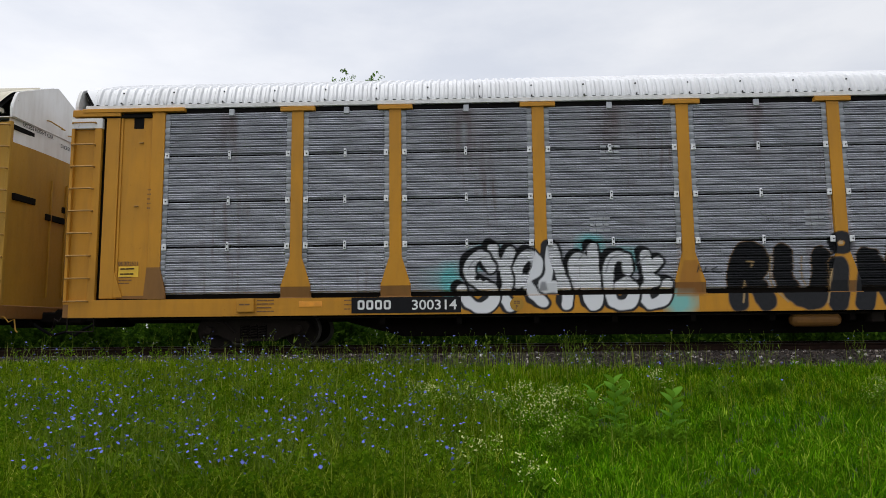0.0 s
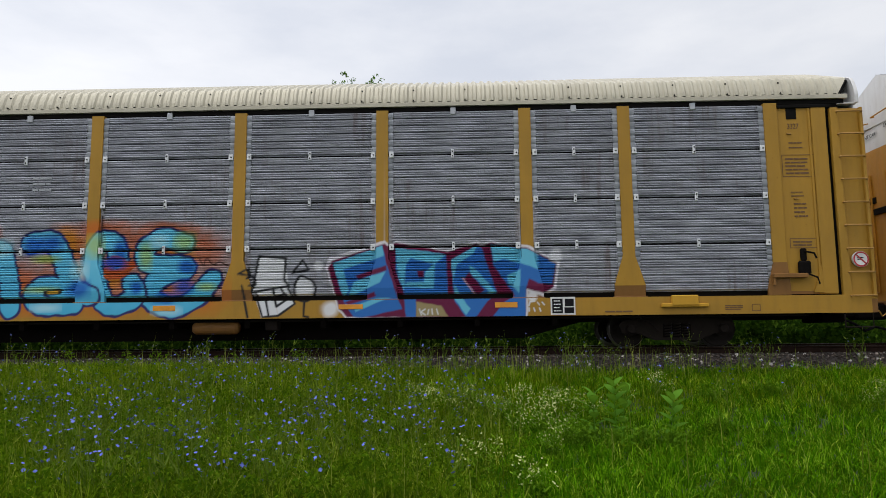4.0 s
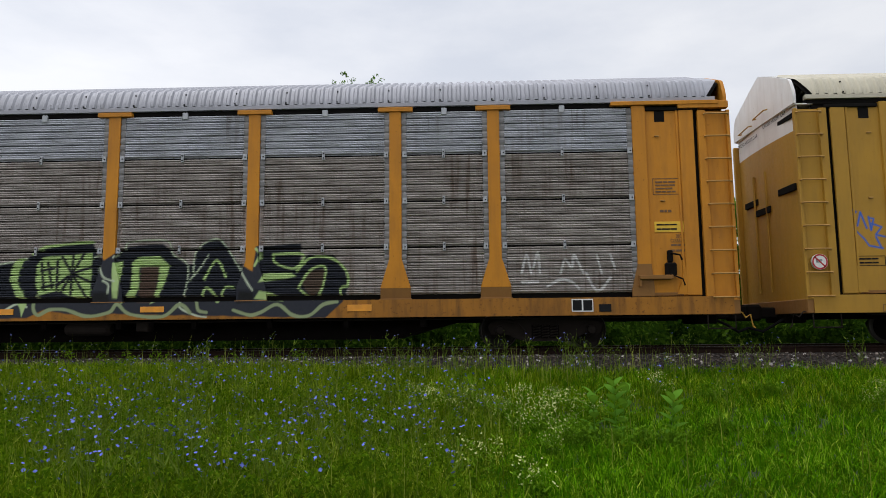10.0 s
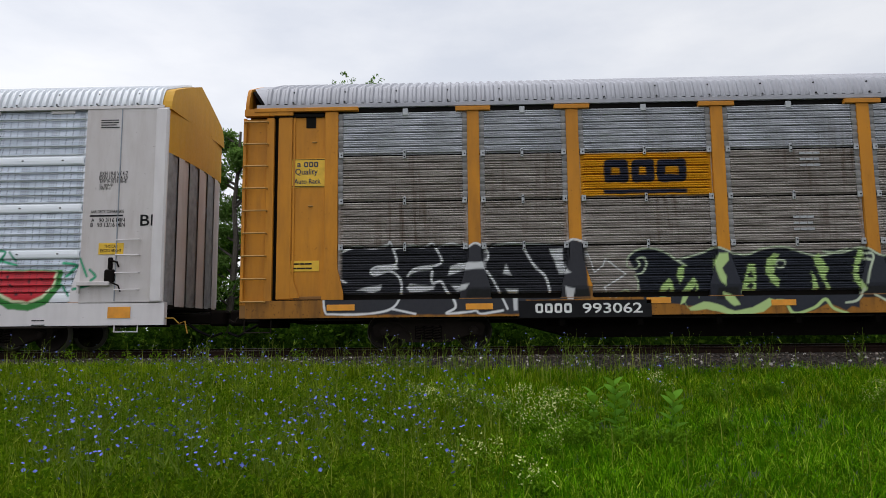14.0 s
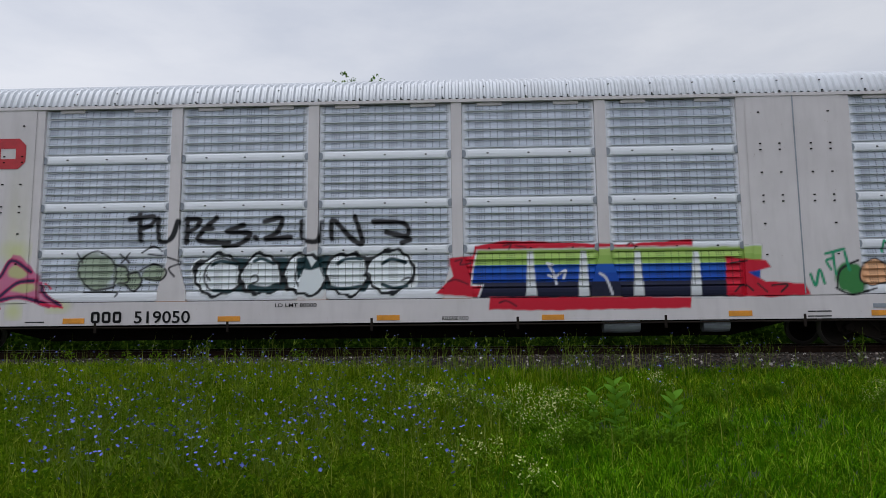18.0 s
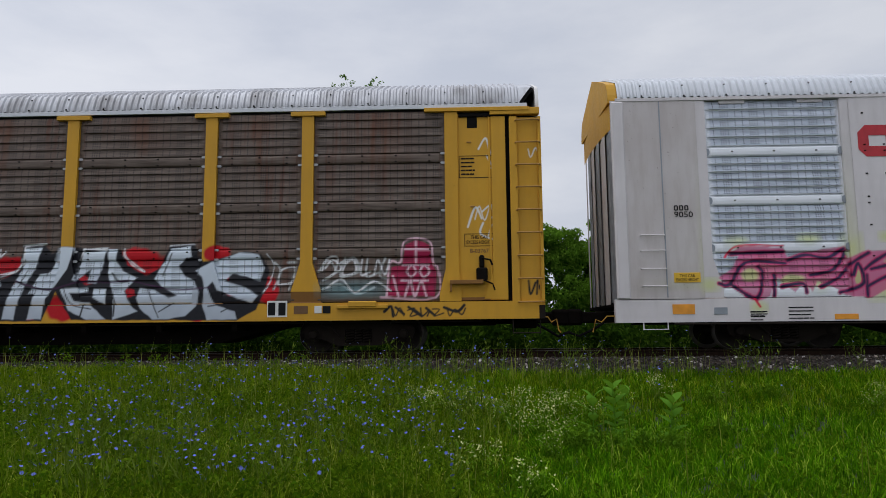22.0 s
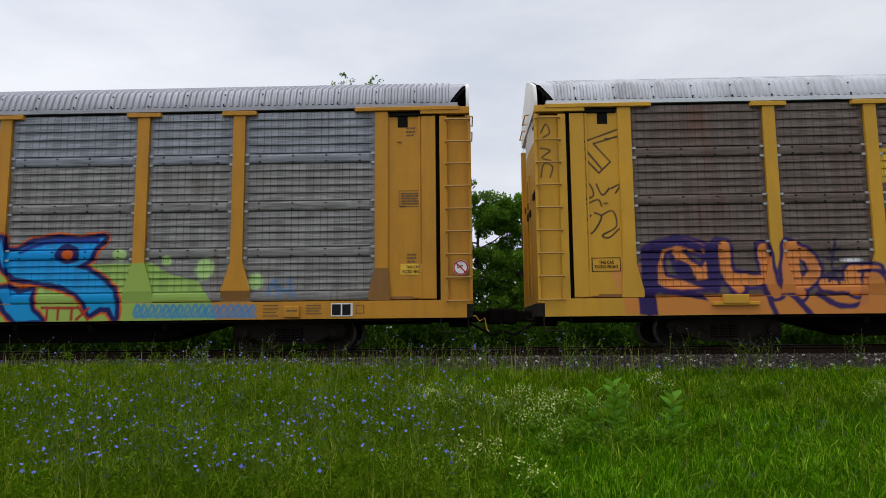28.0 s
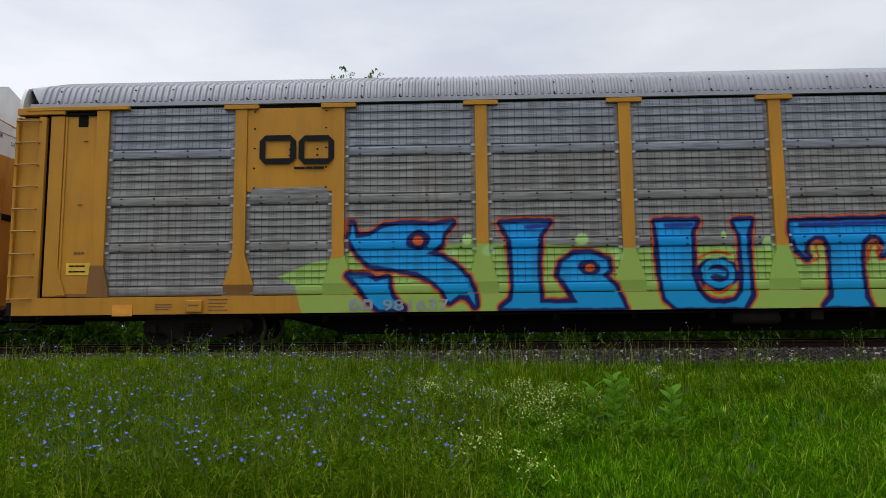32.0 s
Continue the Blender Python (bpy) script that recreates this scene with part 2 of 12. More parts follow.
zinc_dull = plain("dull rib ends", (0.25, 0.24, 0.235), 0.6, 0.1, 0.45, 5)
rubber = plain("black rubber hose", (0.010, 0.010, 0.010), 0.9, specular=0.05)


# ---- mesh helpers ----
class Geo:
    """Collects vertices and faces of one mesh."""

    def __init__(self):
        self.v, self.f = [], []

    def add(self, v, f):
        k = len(self.v)
        self.v += [tuple(p) for p in v]
        self.f += [tuple(i + k for i in q) for q in f]
        return self

    def box(self, x0, x1, y0, y1, z0, z1, b=0.0):
        if b <= 0:
            v = [(x, y, z) for z in (z0, z1) for y in (y0, y1) for x in (x0, x1)]
            return self.add(v, [(0, 2, 3, 1), (4, 5, 7, 6), (0, 1, 5, 4), (2, 6, 7, 3), (0, 4, 6, 2), (1, 3, 7, 5)])
        lo, hi = (x0, y0, z0), (x1, y1, z1)
        v, at = [], {}
        for s in [(a, c, d) for a in (0, 1) for c in (0, 1) for d in (0, 1)]:
            for ax in range(3):
                p = [(hi[i] if s[i] else lo[i]) for i in range(3)]
                for i in range(3):
                    if i != ax:
                        p[i] += -b if s[i] else b
                at[s, ax] = len(v)
                v.append(tuple(p))
        f = []
        for ax in range(3):
            o = [i for i in range(3) if i != ax]
            for side in (0, 1):
                loop = []
                for m in ((0, 0), (1, 0), (1, 1), (0, 1)):
                    s = [0, 0, 0]
                    s[ax], s[o[0]], s[o[1]] = side, m[0], m[1]
                    loop.append(at[tuple(s), ax])
                f.append(tuple(loop))
            for m in ((0, 0), (0, 1), (1, 0), (1, 1)):
                s0, s1 = [0, 0, 0], [0, 0, 0]
                s0[o[0]], s0[o[1]] = m
                s1[o[0]], s1[o[1]] = m
                s1[ax] = 1
                f.append((at[tuple(s0), o[0]], at[tuple(s1), o[0]], at[tuple(s1), o[1]], at[tuple(s0), o[1]]))
        for s in [(a, c, d) for a in (0, 1) for c in (0, 1) for d in (0, 1)]:
            f.append((at[s, 0], at[s, 1], at[s, 2]))
        return self.add(v, f)

    def prism(self, outline, y0, y1):
        """An outline in x, z pushed from y0 to y1."""
        n = len(outline)
        v = [(x, y0, z) for x, z in outline] + [(x, y1, z) for x, z in outline]
        return self.add(v, [tuple(range(n)), tuple(range(2 * n - 1, n - 1, -1))] + [(i, i + n, (i + 1) % n + n, (i + 1) % n) for i in range(n)])

    def tube(self, path, r, n=6, taper=None):
        path = [Vector(p) for p in path]
        rings = []
        for i, p in enumerate(path):
            d = (path[min(i + 1, len(path) - 1)] - path[max(i - 1, 0)]).normalized()
            a = d.orthogonal().normalized() if abs(d.z) > 0.9 else d.cross(Vector((0, 0, 1))).normalized()
            b = d.cross(a)
            k = r if taper is None else r + (taper - r) * i / (len(path) - 1)
            rings.append([p + (a * math.cos(t) + b * math.sin(t)) * k for t in (2 * math.pi * j / n for j in range(n))])
        v = [q for ring in rings for q in ring]
        f = [(i * n + j, i * n + (j + 1) % n, (i + 1) * n + (j + 1) % n, (i + 1) * n + j) for i in range(len(path) - 1) for j in range(n)]
        f += [tuple(range(n - 1, -1, -1)), tuple(range((len(path) - 1) * n, len(path) * n))]
        return self.add(v, f)

    def lathe(self, prof, n=28):
        """A profile of radius and y, turned about the y axis."""
        v = [(r * math.cos(2 * math.pi * j / n), y, r * math.sin(2 * math.pi * j / n)) for r, y in prof for j in range(n)]
        f = [(i * n + j, i * n + (j + 1) % n, (i + 1) * n + (j + 1) % n, (i + 1) * n + j) for i in range(len(prof) - 1) for j in range(n)]
        return self.add(v, f)

    def grid(self, us, zs, ys):
        """A sheet over us and zs; ys is its y by row, or by column and row."""
        us, zs = np.asarray(us, float), np.asarray(zs, float)
        y = np.broadcast_to(np.asarray(ys, float), (len(us), len(zs)))
        U, Z = np.meshgrid(us, zs, indexing="ij")
        n = len(zs)
        v = np.stack([U, y, Z], -1).reshape(-1, 3)
        i, j = np.meshgrid(np.arange(len(us) - 1), np.arange(n - 1), indexing="ij")
        a = (i * n + j).ravel()
        return self.add(v.tolist(), np.stack([a, a + n, a + n + 1, a + 1], 1).tolist())

    def mesh(self, name, material, fix=True):
        me = bpy.data.meshes.new(name)
        me.from_pydata(self.v, [], self.f)
        if fix:
            bm = bmesh.new()
            bm.from_mesh(me)
            bmesh.ops.recalc_face_normals(bm, faces=bm.faces)
            bm.to_mesh(me)
            bm.free()
        me.materials.append(material)
        return me


stock = {}


def stocked(key, make):
    """One mesh for alike pieces."""
    if key not in stock:
        stock[key] = make()
    return stock[key]


def hang(name, me, parent=None, label="", at=None):
    ob = new(name, me)
    ob.parent = parent
    if at is not None:
        ob.matrix_basis = at if isinstance(at, Matrix) else Matrix.Translation(at)
    return tagged(ob, label)


def smooth(me):
    me.polygons.foreach_set("use_smooth", [True] * len(me.polygons))
    return me


# ---- lettering: the built-in font as meshes in the plane y = 0, height 1 ----
def text_mesh(body):
    cu = bpy.data.curves.new("lettering", "FONT")
    cu.body, cu.align_x, cu.offset = body, "CENTER", 0.012
    cu.resolution_u = 3
    ob = new("lettering", cu)
    bpy.context.view_layer.update()
    me = bpy.data.meshes.new_from_object(ob.evaluated_get(bpy.context.evaluated_depsgraph_get()))
    bpy.data.objects.remove(ob)
    v = np.array([p.co for p in me.vertices])
    v[:, 0] -= (v[:, 0].min() + v[:, 0].max()) / 2
    v[:, 1] -= v[:, 1].min()
    h = v[:, 1].max()
    return v[:, 0] / h, v[:, 1] / h, [tuple(p.vertices) for p in me.polygons]


LETTERING = {s: text_mesh(s) for s in (
    "300314", "255441", "993062", "519050", "9050", "254775", "981637", "R1", "Quality", "Auto Rack", "THIS CAR", "EXCESS HEIGHT",
    "BI", "EXH 19-0 W 4-7", "EXW 10-8 H 4-10", "EW 9-10 H 16-8", "IL 89-9", "IW 9-1", "AAR DECK CLEARANCE", "A   90 3/16 MIN", "B   93 13/16 MIN",
    "LD LMT 80000", "RELEASE ROD", "DECK", "CLEARANCE", "F", "a", "3327", "2521", "B-03767", "EXCESS", "HEIGHT", "CAR", "EXCESS HEIGHT CAR")}


def letters(parent, body, u, z, width, height, mat, y=-1.53, name="lettering", sheet=None):
    """Raised-by-a-hair paint letters, with the middle of their foot at u, z."""
    x, h, f = LETTERING[body]
    k = width / (x.max() - x.min())
    me = bpy.data.meshes.new(name)
    me.from_pydata(np.stack([x * k, np.zeros(len(x)), h * height], 1).tolist(), [], f)
    me.materials.append(mat)
    return hang(name, me, parent, "", (u, y, z))


def bars(parent, u, z, widths, height, mat, y=-1.53, gap=0.3, name="lettering"):
    """Plain bars in place of writing: words by their widths."""
    g = Geo()
    x = u
    for w in widths:
        if w > 0:
            g.add([(x, 0, 0), (x + w, 0, 0), (x + w, 0, height), (x, 0, height)], [(0, 1, 2, 3)])
        x += abs(w) + gap * height
    return hang(name, g.mesh(name, mat, False), parent, "", (0, y, z))


def plate(parent, u0, u1, z0, z1, mat, y=-1.53, thick=0.006, name="label_plate", label=""):
    me = Geo().box(u0, u1, y - thick, y + 0.004, z0, z1, 0.002).mesh(name, mat)
    return hang(name, me, parent, label)


# ---- spray paint: strokes and blobs on the car's side, in metres along the car and over the rail ----
def curve(points, steps=5):
    p = np.array([points[0], *points, points[-1]], float)
    if len(points) < 3:
        return np.array(points, float)
    out = []
    for i in range(1, len(p) - 2):
        for t in np.linspace(0, 1, steps, endpoint=False):
            a, b, c, d = p[i - 1:i + 3]
            out.append(0.5 * ((2 * b) + (c - a) * t + (2 * a - 5 * b + 4 * c - d) * t * t + (3 * b - a - 3 * c + d) * t ** 3))
    return np.array(out + [p[-2]])


def far_from(U, Z, lines):
    """Distance of the points to a set of polylines."""
    best = np.full(U.shape, 99.0)
    for line in lines:
        for (ax, az), (bx, bz) in zip(line[:-1], line[1:]):
            dx, dz = bx - ax, bz - az
            t = np.clip(((U - ax) * dx + (Z - az) * dz) / max(dx * dx + dz * dz, 1e-9), 0, 1)
            best = np.minimum(best, np.hypot(U - ax - t * dx, Z - az - t * dz))
    return best


def inside(U, Z, outline):
    x, z = np.array(outline, float).T
    hit = np.zeros(U.shape, bool)
    j = len(x) - 1
    for i in range(len(x)):
        cross = (z[i] > Z) != (z[j] > Z)
        hit ^= cross & (U < (x[j] - x[i]) * (Z - z[i]) / (z[j] - z[i] if z[j] != z[i] else 1e-9) + x[i])
        j = i
    return hit


# letters as strokes in a unit box; round ones are smoothed
ABC = {
    "A": [[(0, 0), (.42, 1), (.58, 1), (1, 0)], [(.22, .34), (.78, .34)]],
    "B": [[(.08, 0), (.08, 1)], "c", [(.08, 1), (.6, 1), (.9, .78), (.6, .54), (.1, .54)], "c", [(.1, .54), (.7, .52), (1, .27), (.66, 0), (.08, 0)]],
    "C": ["c", [(1, .8), (.7, 1), (.25, .93), (0, .5), (.25, .07), (.7, 0), (1, .22)]],
    "D": [[(.05, 0), (.05, 1)], "c", [(.05, 1), (.6, .97), (1, .5), (.6, .03), (.05, 0)]],
    "E": [[(1, 1), (.06, 1), (.06, 0), (1, 0)], [(.06, .52), (.8, .52)]],
    "e": ["c", [(.95, .85), (.5, 1), (.1, .8), (.35, .55), (.7, .53)], "c", [(.5, .53), (.05, .4), (.1, .1), (.55, 0), (1, .2)]],
    "G": ["c", [(1, .82), (.65, 1), (.2, .92), (0, .5), (.22, .08), (.7, 0), (1, .2), (.98, .45)], [(.98, .45), (.55, .45)]],
    "H": [[(0, 0), (0, 1)], [(1, 0), (1, 1)], [(0, .5), (1, .5)]],
    "I": [[(.5, 0), (.5, 1)]],
    "K": [[(.05, 0), (.05, 1)], [(.95, 1), (.1, .48), (1, 0)]],
    "L": [[(.1, 1), (.1, 0), (1, 0)]],
    "l": [[(.1, 1), (.3, 1), (.25, .05), (.9, .05)], "c", [(.55, .5), (.8, .62), (.95, .45), (.85, .05)]],
    "M": [[(0, 0), (.1, 1), (.5, .35), (.9, 1), (1, 0)]],
    "N": [[(0, 0), (.05, 1), (.95, 0), (1, 1)]],
    "O": ["c", [(.5, 1), (.1, .85), (0, .5), (.12, .13), (.5, 0), (.88, .13), (1, .5), (.9, .85), (.5, 1)]],
    "P": [[(.05, 0), (.05, 1)], "c", [(.05, 1), (.7, .98), (1, .73), (.65, .47), (.1, .45)]],
    "R": [[(.05, 0), (.05, 1)], "c", [(.05, 1), (.7, .98), (.95, .74), (.6, .5), (.1, .47)], [(.45, .48), (1, 0)]],
    "S": ["c", [(1, .82), (.65, 1), (.15, .92), (.08, .66), (.5, .52), (.93, .36), (.85, .07), (.35, 0), (0, .2)]],
    "T": [[(0, 1), (1, 1)], [(.5, 1), (.5, 0)]],
    "U": ["c", [(0, 1), (.03, .35), (.2, .04), (.5, 0), (.8, .04), (.97, .35), (1, 1)]],
    "V": [[(0, 1), (.5, 0), (1, 1)]],
    "W": [[(0, 1), (.22, 0), (.5, .65), (.78, 0), (1, 1)]],
    "Y": [[(0, 1), (.5, .5), (1, 1)], [(.5, .5), (.5, 0)]],
    "X": [[(0, 0), (1, 1)], [(0, 1), (1, 0)]],
    "Z": [[(0, 1), (1, 1), (0, 0), (1, 0)]],
    "2": ["c", [(.05, .78), (.4, 1), (.9, .85), (.75, .5), (0, 0)], [(0, 0), (1, 0)]],
    ".": [[(.4, .4), (.6, .45)]],
    "~": ["c", [(0, .6), (.25, .9), (.45, .5), (.3, .2), (.6, .1), (.75, .6), (1, .8)]],
}


def glyph(ch, u0, u1, z0, z1, slant=0.0):
    out, round_next = [], False
    for item in ABC[ch]:
        if item == "c":
            round_next = True
            continue
        line = curve(item) if round_next else np.array(item, float)
        round_next = False
        out.append(np.stack([u0 + (u1 - u0) * line[:, 0] + slant * line[:, 1] * (z1 - z0), z0 + (z1 - z0) * line[:, 1]], 1))
    return out


def word(text, u0, u1, z0, z1, wide=0.12, slant=0.0, rise=0.0, gap=0.12, bounce=0.0):
    """Strokes of a word that fills the box, letter by letter; the strokes' half width stays inside."""
    n = len(text)
    w = (u1 - u0) / (n + gap * (n - 1))
    out = []
    for i, ch in enumerate(text):
        if ch == " ":
            continue
        a = u0 + i * w * (1 + gap)
        lift = rise * i / max(n - 1, 1) + bounce * (1 if i % 2 else -1)
        out += glyph(ch, a + wide * 0.7, a + w - wide * 0.7, z0 + wide + lift, z1 - wide + lift, slant)
    return out


def edge(d, soft):
    return np.clip(0.5 - d / soft, 0, 1)


class Spray:
    """All the paint on one car's side: layers that are laid one over another."""

    def __init__(self):
        self.layers, self.spans = [], []

    def span(self, u0, u1, z0, z1):
        self.spans.append((u0, u1, z0, z1))

    def strokes(self, lines, half, color, soft=0.02, top=None, z0=0.7, z1=2.0, fade=1.0):
        p = np.concatenate(lines)
        self.span(p[:, 0].min() - half - 0.03, p[:, 0].max() + half + 0.03, p[:, 1].min() - half - 0.03, p[:, 1].max() + half + 0.03)
        self.layers.append(("s", lines, half, color, soft, top, z0, z1, fade, self.spans[-1]))

    def blob(self, u, z, ru, rz, color, soft=0.25, fade=1.0):
        self.span(u - ru * 1.2, u + ru * 1.2, z - rz * 1.2, z + rz * 1.2)
        self.layers.append(("b", u, z, ru, rz, color, soft, fade, self.spans[-1]))

    def area(self, outline, color, top=None, fade=1.0, stripes=None):
        p = np.array(outline, float)
        self.span(*(p[:, 0].min() - 0.02, p[:, 0].max() + 0.02, p[:, 1].min() - 0.02, p[:, 1].max() + 0.02))
        self.layers.append(("a", outline, color, top, fade, stripes, self.spans[-1]))

    def meets(self, u0, u1, z0, z1):
        return [s for s in self.spans if s[0] < u1 and s[1] > u0 and s[2] < z1 and s[3] > z0]

    def lay(self, me, off=(0.0, 0.0)):
        """Paint the mesh's vertices, whose own place on the car is off."""
        n = len(me.vertices)
        co = np.empty(n * 3)
        me.vertices.foreach_get("co", co)
        U, Y, Z = co.reshape(-1, 3).T
        U, Z = U + off[0], Z + off[1]
        rgb, cover = np.zeros((n, 3)), np.zeros(n)
        wob = 0.012 * np.sin(U * 9.1 + Z * 5.3) + 0.008 * np.sin(U * 23.0 - Z * 17.0)
        for lay in self.layers:
            s = lay[-1]
            w = (U > s[0]) & (U < s[1]) & (Z > s[2]) & (Z < s[3])
            if not w.any():
                continue
            u, z, q = U[w], Z[w], wob[w]
            if lay[0] == "s":
                _, lines, half, color, soft, top, z0, z1, fade, _ = lay
                a = edge(far_from(u, z, lines) - half + q * min(1.0, half * 8), soft) * fade
            elif lay[0] == "b":
                _, bu, bz, ru, rz, color, soft, fade, _ = lay
                a = edge((np.hypot((u - bu) / ru, (z - bz) / rz) - 1 + q * 6) * 1.0, soft * 2) * fade
                top = None
            else:
                _, outline, color, top, fade, stripes, _ = lay
                z0, z1 = s[2], s[3]
                ring = np.array(list(outline) + [outline[0]], float)
                gap = far_from(u + q * 0.4, z + q * 0.4, [ring])
                a = edge(np.where(inside(u + q * 0.4, z + q * 0.4, outline), -gap, gap), 0.026) * fade
            c = np.broadcast_to(np.array(color, float), (len(u), 3))
            if lay[0] == "a" and stripes:
                k = np.clip((z - z0) / max(z1 - z0, 1e-6), 0, 0.999)
                c = np.array(stripes)[(k * len(stripes)).astype(int)]
            elif top is not None:
                k = np.clip((z - z0) / max(z1 - z0, 1e-6) + q * 4, 0, 1)[:, None]
                c = c * (1 - k) + np.array(top, float) * k
            a = np.asarray(a, float)
            was = cover[w]
            now = a + was * (1 - a)
            rgb[w] = np.where(now[:, None] > 1e-4, (c * a[:, None] + rgb[w] * (was * (1 - a))[:, None]) / np.maximum(now, 1e-4)[:, None], 0)
            cover[w] = now
        if cover.max() > 0:
            me.attributes.new("cover", "FLOAT", "POINT").data.foreach_set("value", cover)
            grey = rgb.mean(1, keepdims=True)
            rgb = np.clip(grey + (rgb - grey) * 1.12, 0.003, 0.9)
            rgba = np.concatenate([rgb, np.ones((n, 1))], 1)
            me.attributes.new("spray", "FLOAT_COLOR", "POINT").data.foreach_set("color", rgba.ravel())
        return me


def cuts(u0, u1, spans, step=0.024, coarse=None):
    """Places along the car at which a sheet is cut: fine where paint lies."""
    out = [u0, u1] if coarse is None else list(np.arange(u0, u1, coarse)) + [u1]
    for s in spans:
        a, b = max(u0, s[0]), min(u1, s[1])
        if b > a:
            out += list(np.arange(math.ceil(a / step) * step, b, step))
    out = sorted(set(round(v, 4) for v in out))
    return [v for i, v in enumerate(out) if i == 0 or v - out[i - 1] > 0.004]


# ---- the autorack cars ----
LONG = 27.3
POSTS = (4.58, 6.53, 9.35, 12.17, 15.08, 17.92, 20.74, 22.68)
EDGES = (1.90, *POSTS, 25.40)
RISE = (1.05, 1.99, 2.90, 3.83, 4.72)
HALF = 1.525


def ribbed_rows(z0, z1):
    """Heights and depths of a sheet with six bundles of three pressed ribs."""
    p = (z1 - z0) / 6
    zs, ds = [], []
    for i in range(6):
        zs += [z0 + i * p, z0 + (i + 0.135) * p]
        ds += [-0.034, -0.034]
        for k in range(3):
            q = 0.14 + 0.287 * k
            for fr, d in ((0.0, 0.017 if k else -0.034), (0.05, 0.038), (0.15, 0.042), (0.26, 0.022)):
                zs.append(z0 + (i + q + fr) * p)
                ds.append(d)
    return np.array(zs + [z1]), np.array(ds + [-0.034]), None


def perforated_rows(z0, z1, deep=1.0):
    """A round plain band along the foot, and five shallow steps with holes above it."""
    zs, ds, hs = [], [], []
    band = 0.19
    for fr, d in ((0.0, 0.0), (0.06, 0.030), (0.2, 0.040), (0.5, 0.044), (0.8, 0.040), (0.94, 0.030)):
        zs.append(z0 + fr * band)
        ds.append(d)
        hs.append(0)
    p = (z1 - z0 - band) / 5
    for i in range(5):
        for fr, d, h in ((0.0, 0.0, 0), (0.07, 0.0, 0), (0.12, 0.046, 0), (0.20, 0.047, 1), (0.40, 0.036, 1), (0.66, 0.022, 1), (0.96, 0.006, 1)):
            zs.append(z0 + band + (i + fr) * p)
            ds.append(d * (0.5 + 0.5 * deep))
            hs.append(h)
    return np.array(zs + [z1]), np.array(ds + [0.0]), np.array(hs + [0], float)


def side_panel(car, spray, look_of, u0, u1, z0, z1, far=False):
    zs, ds, holes = (perforated_rows(z0 + 0.003, z1 - 0.003, look_of.get("deep", 0.3)) if look_of["perforated"] else ribbed_rows(z0 + 0.019, z1 - 0.019))
    spans = spray.meets(u0, u1, z0, z1)
    if len(spans) and zs[1] - zs[0] > 0:
        k = np.arange(len(zs))
        fine = np.sort(np.concatenate([k, k[:-1] + 0.5])) if look_of["perforated"] else k
        zs, ds = np.interp(fine, k, zs), np.interp(fine, k, ds)
        holes = None if holes is None else np.interp(fine, k, holes)
    lip = 0.11
    us = cuts(u0, u1, [(max(s[0], u0 + lip), min(s[1], u1 - lip)) for s in spans])
    us = sorted(set(us + [u0 + 0.03, u0 + lip, u1 - lip, u1 - 0.03]))
    full = np.clip(np.minimum((np.array(us) - u0 - 0.03) / (lip - 0.04), (u1 - 0.03 - np.array(us)) / (lip - 0.04)), 0, 1)
    y = -1.462 - full[:, None] * ds[None, :]
    g = Geo().grid(us, zs, y if not far else -y)
    me = g.mesh("panel", look_of["steel"], False)
    if holes is not None:
        h = (full[:, None] > 0.5) * holes[None, :]
        me.attributes.new("holes", "FLOAT", "POINT").data.foreach_set("value", h.ravel())
    if spans:
        spray.lay(me)
    return hang("panel", me, car)


def edge_teeth(car, u, z0, z1, mat):
    """A zinc lip beside a post, dented between the bundles of ribs."""
    p = (z1 - z0) / 6
    g = Geo()
    for i in range(6):
        a = z0 + i * p
        rows = ((0.0, 0.050, -1.490), (0.12, 0.043, -1.496), (0.35, 0.054, -1.502), (0.70, 0.054, -1.503), (0.92, 0.044, -1.496), (1.0, 0.050, -1.490))
        g.add([(u + s * w, y, a + fr * p) for fr, w, y in rows for s in (-1, 1)], [(2 * k, 2 * k + 1, 2 * k + 3, 2 * k + 2) for k in range(5)])
    hang("edge_strip", g.mesh("edge_strip", mat, False), car)


def bolted(g, places, y, mat):
    """A clip with dark bolt heads on its face."""
    n = len(g.f)
    for x, z in places:
        g.box(x - 0.012, x + 0.012, y - 0.012, y + 0.004, z - 0.012, z + 0.012, 0.004)
    me = g.mesh("seam_clip", mat)
    me.materials.append(dark_gap)
    for q in list(me.polygons)[n:]:
        q.material_index = 1
    return me


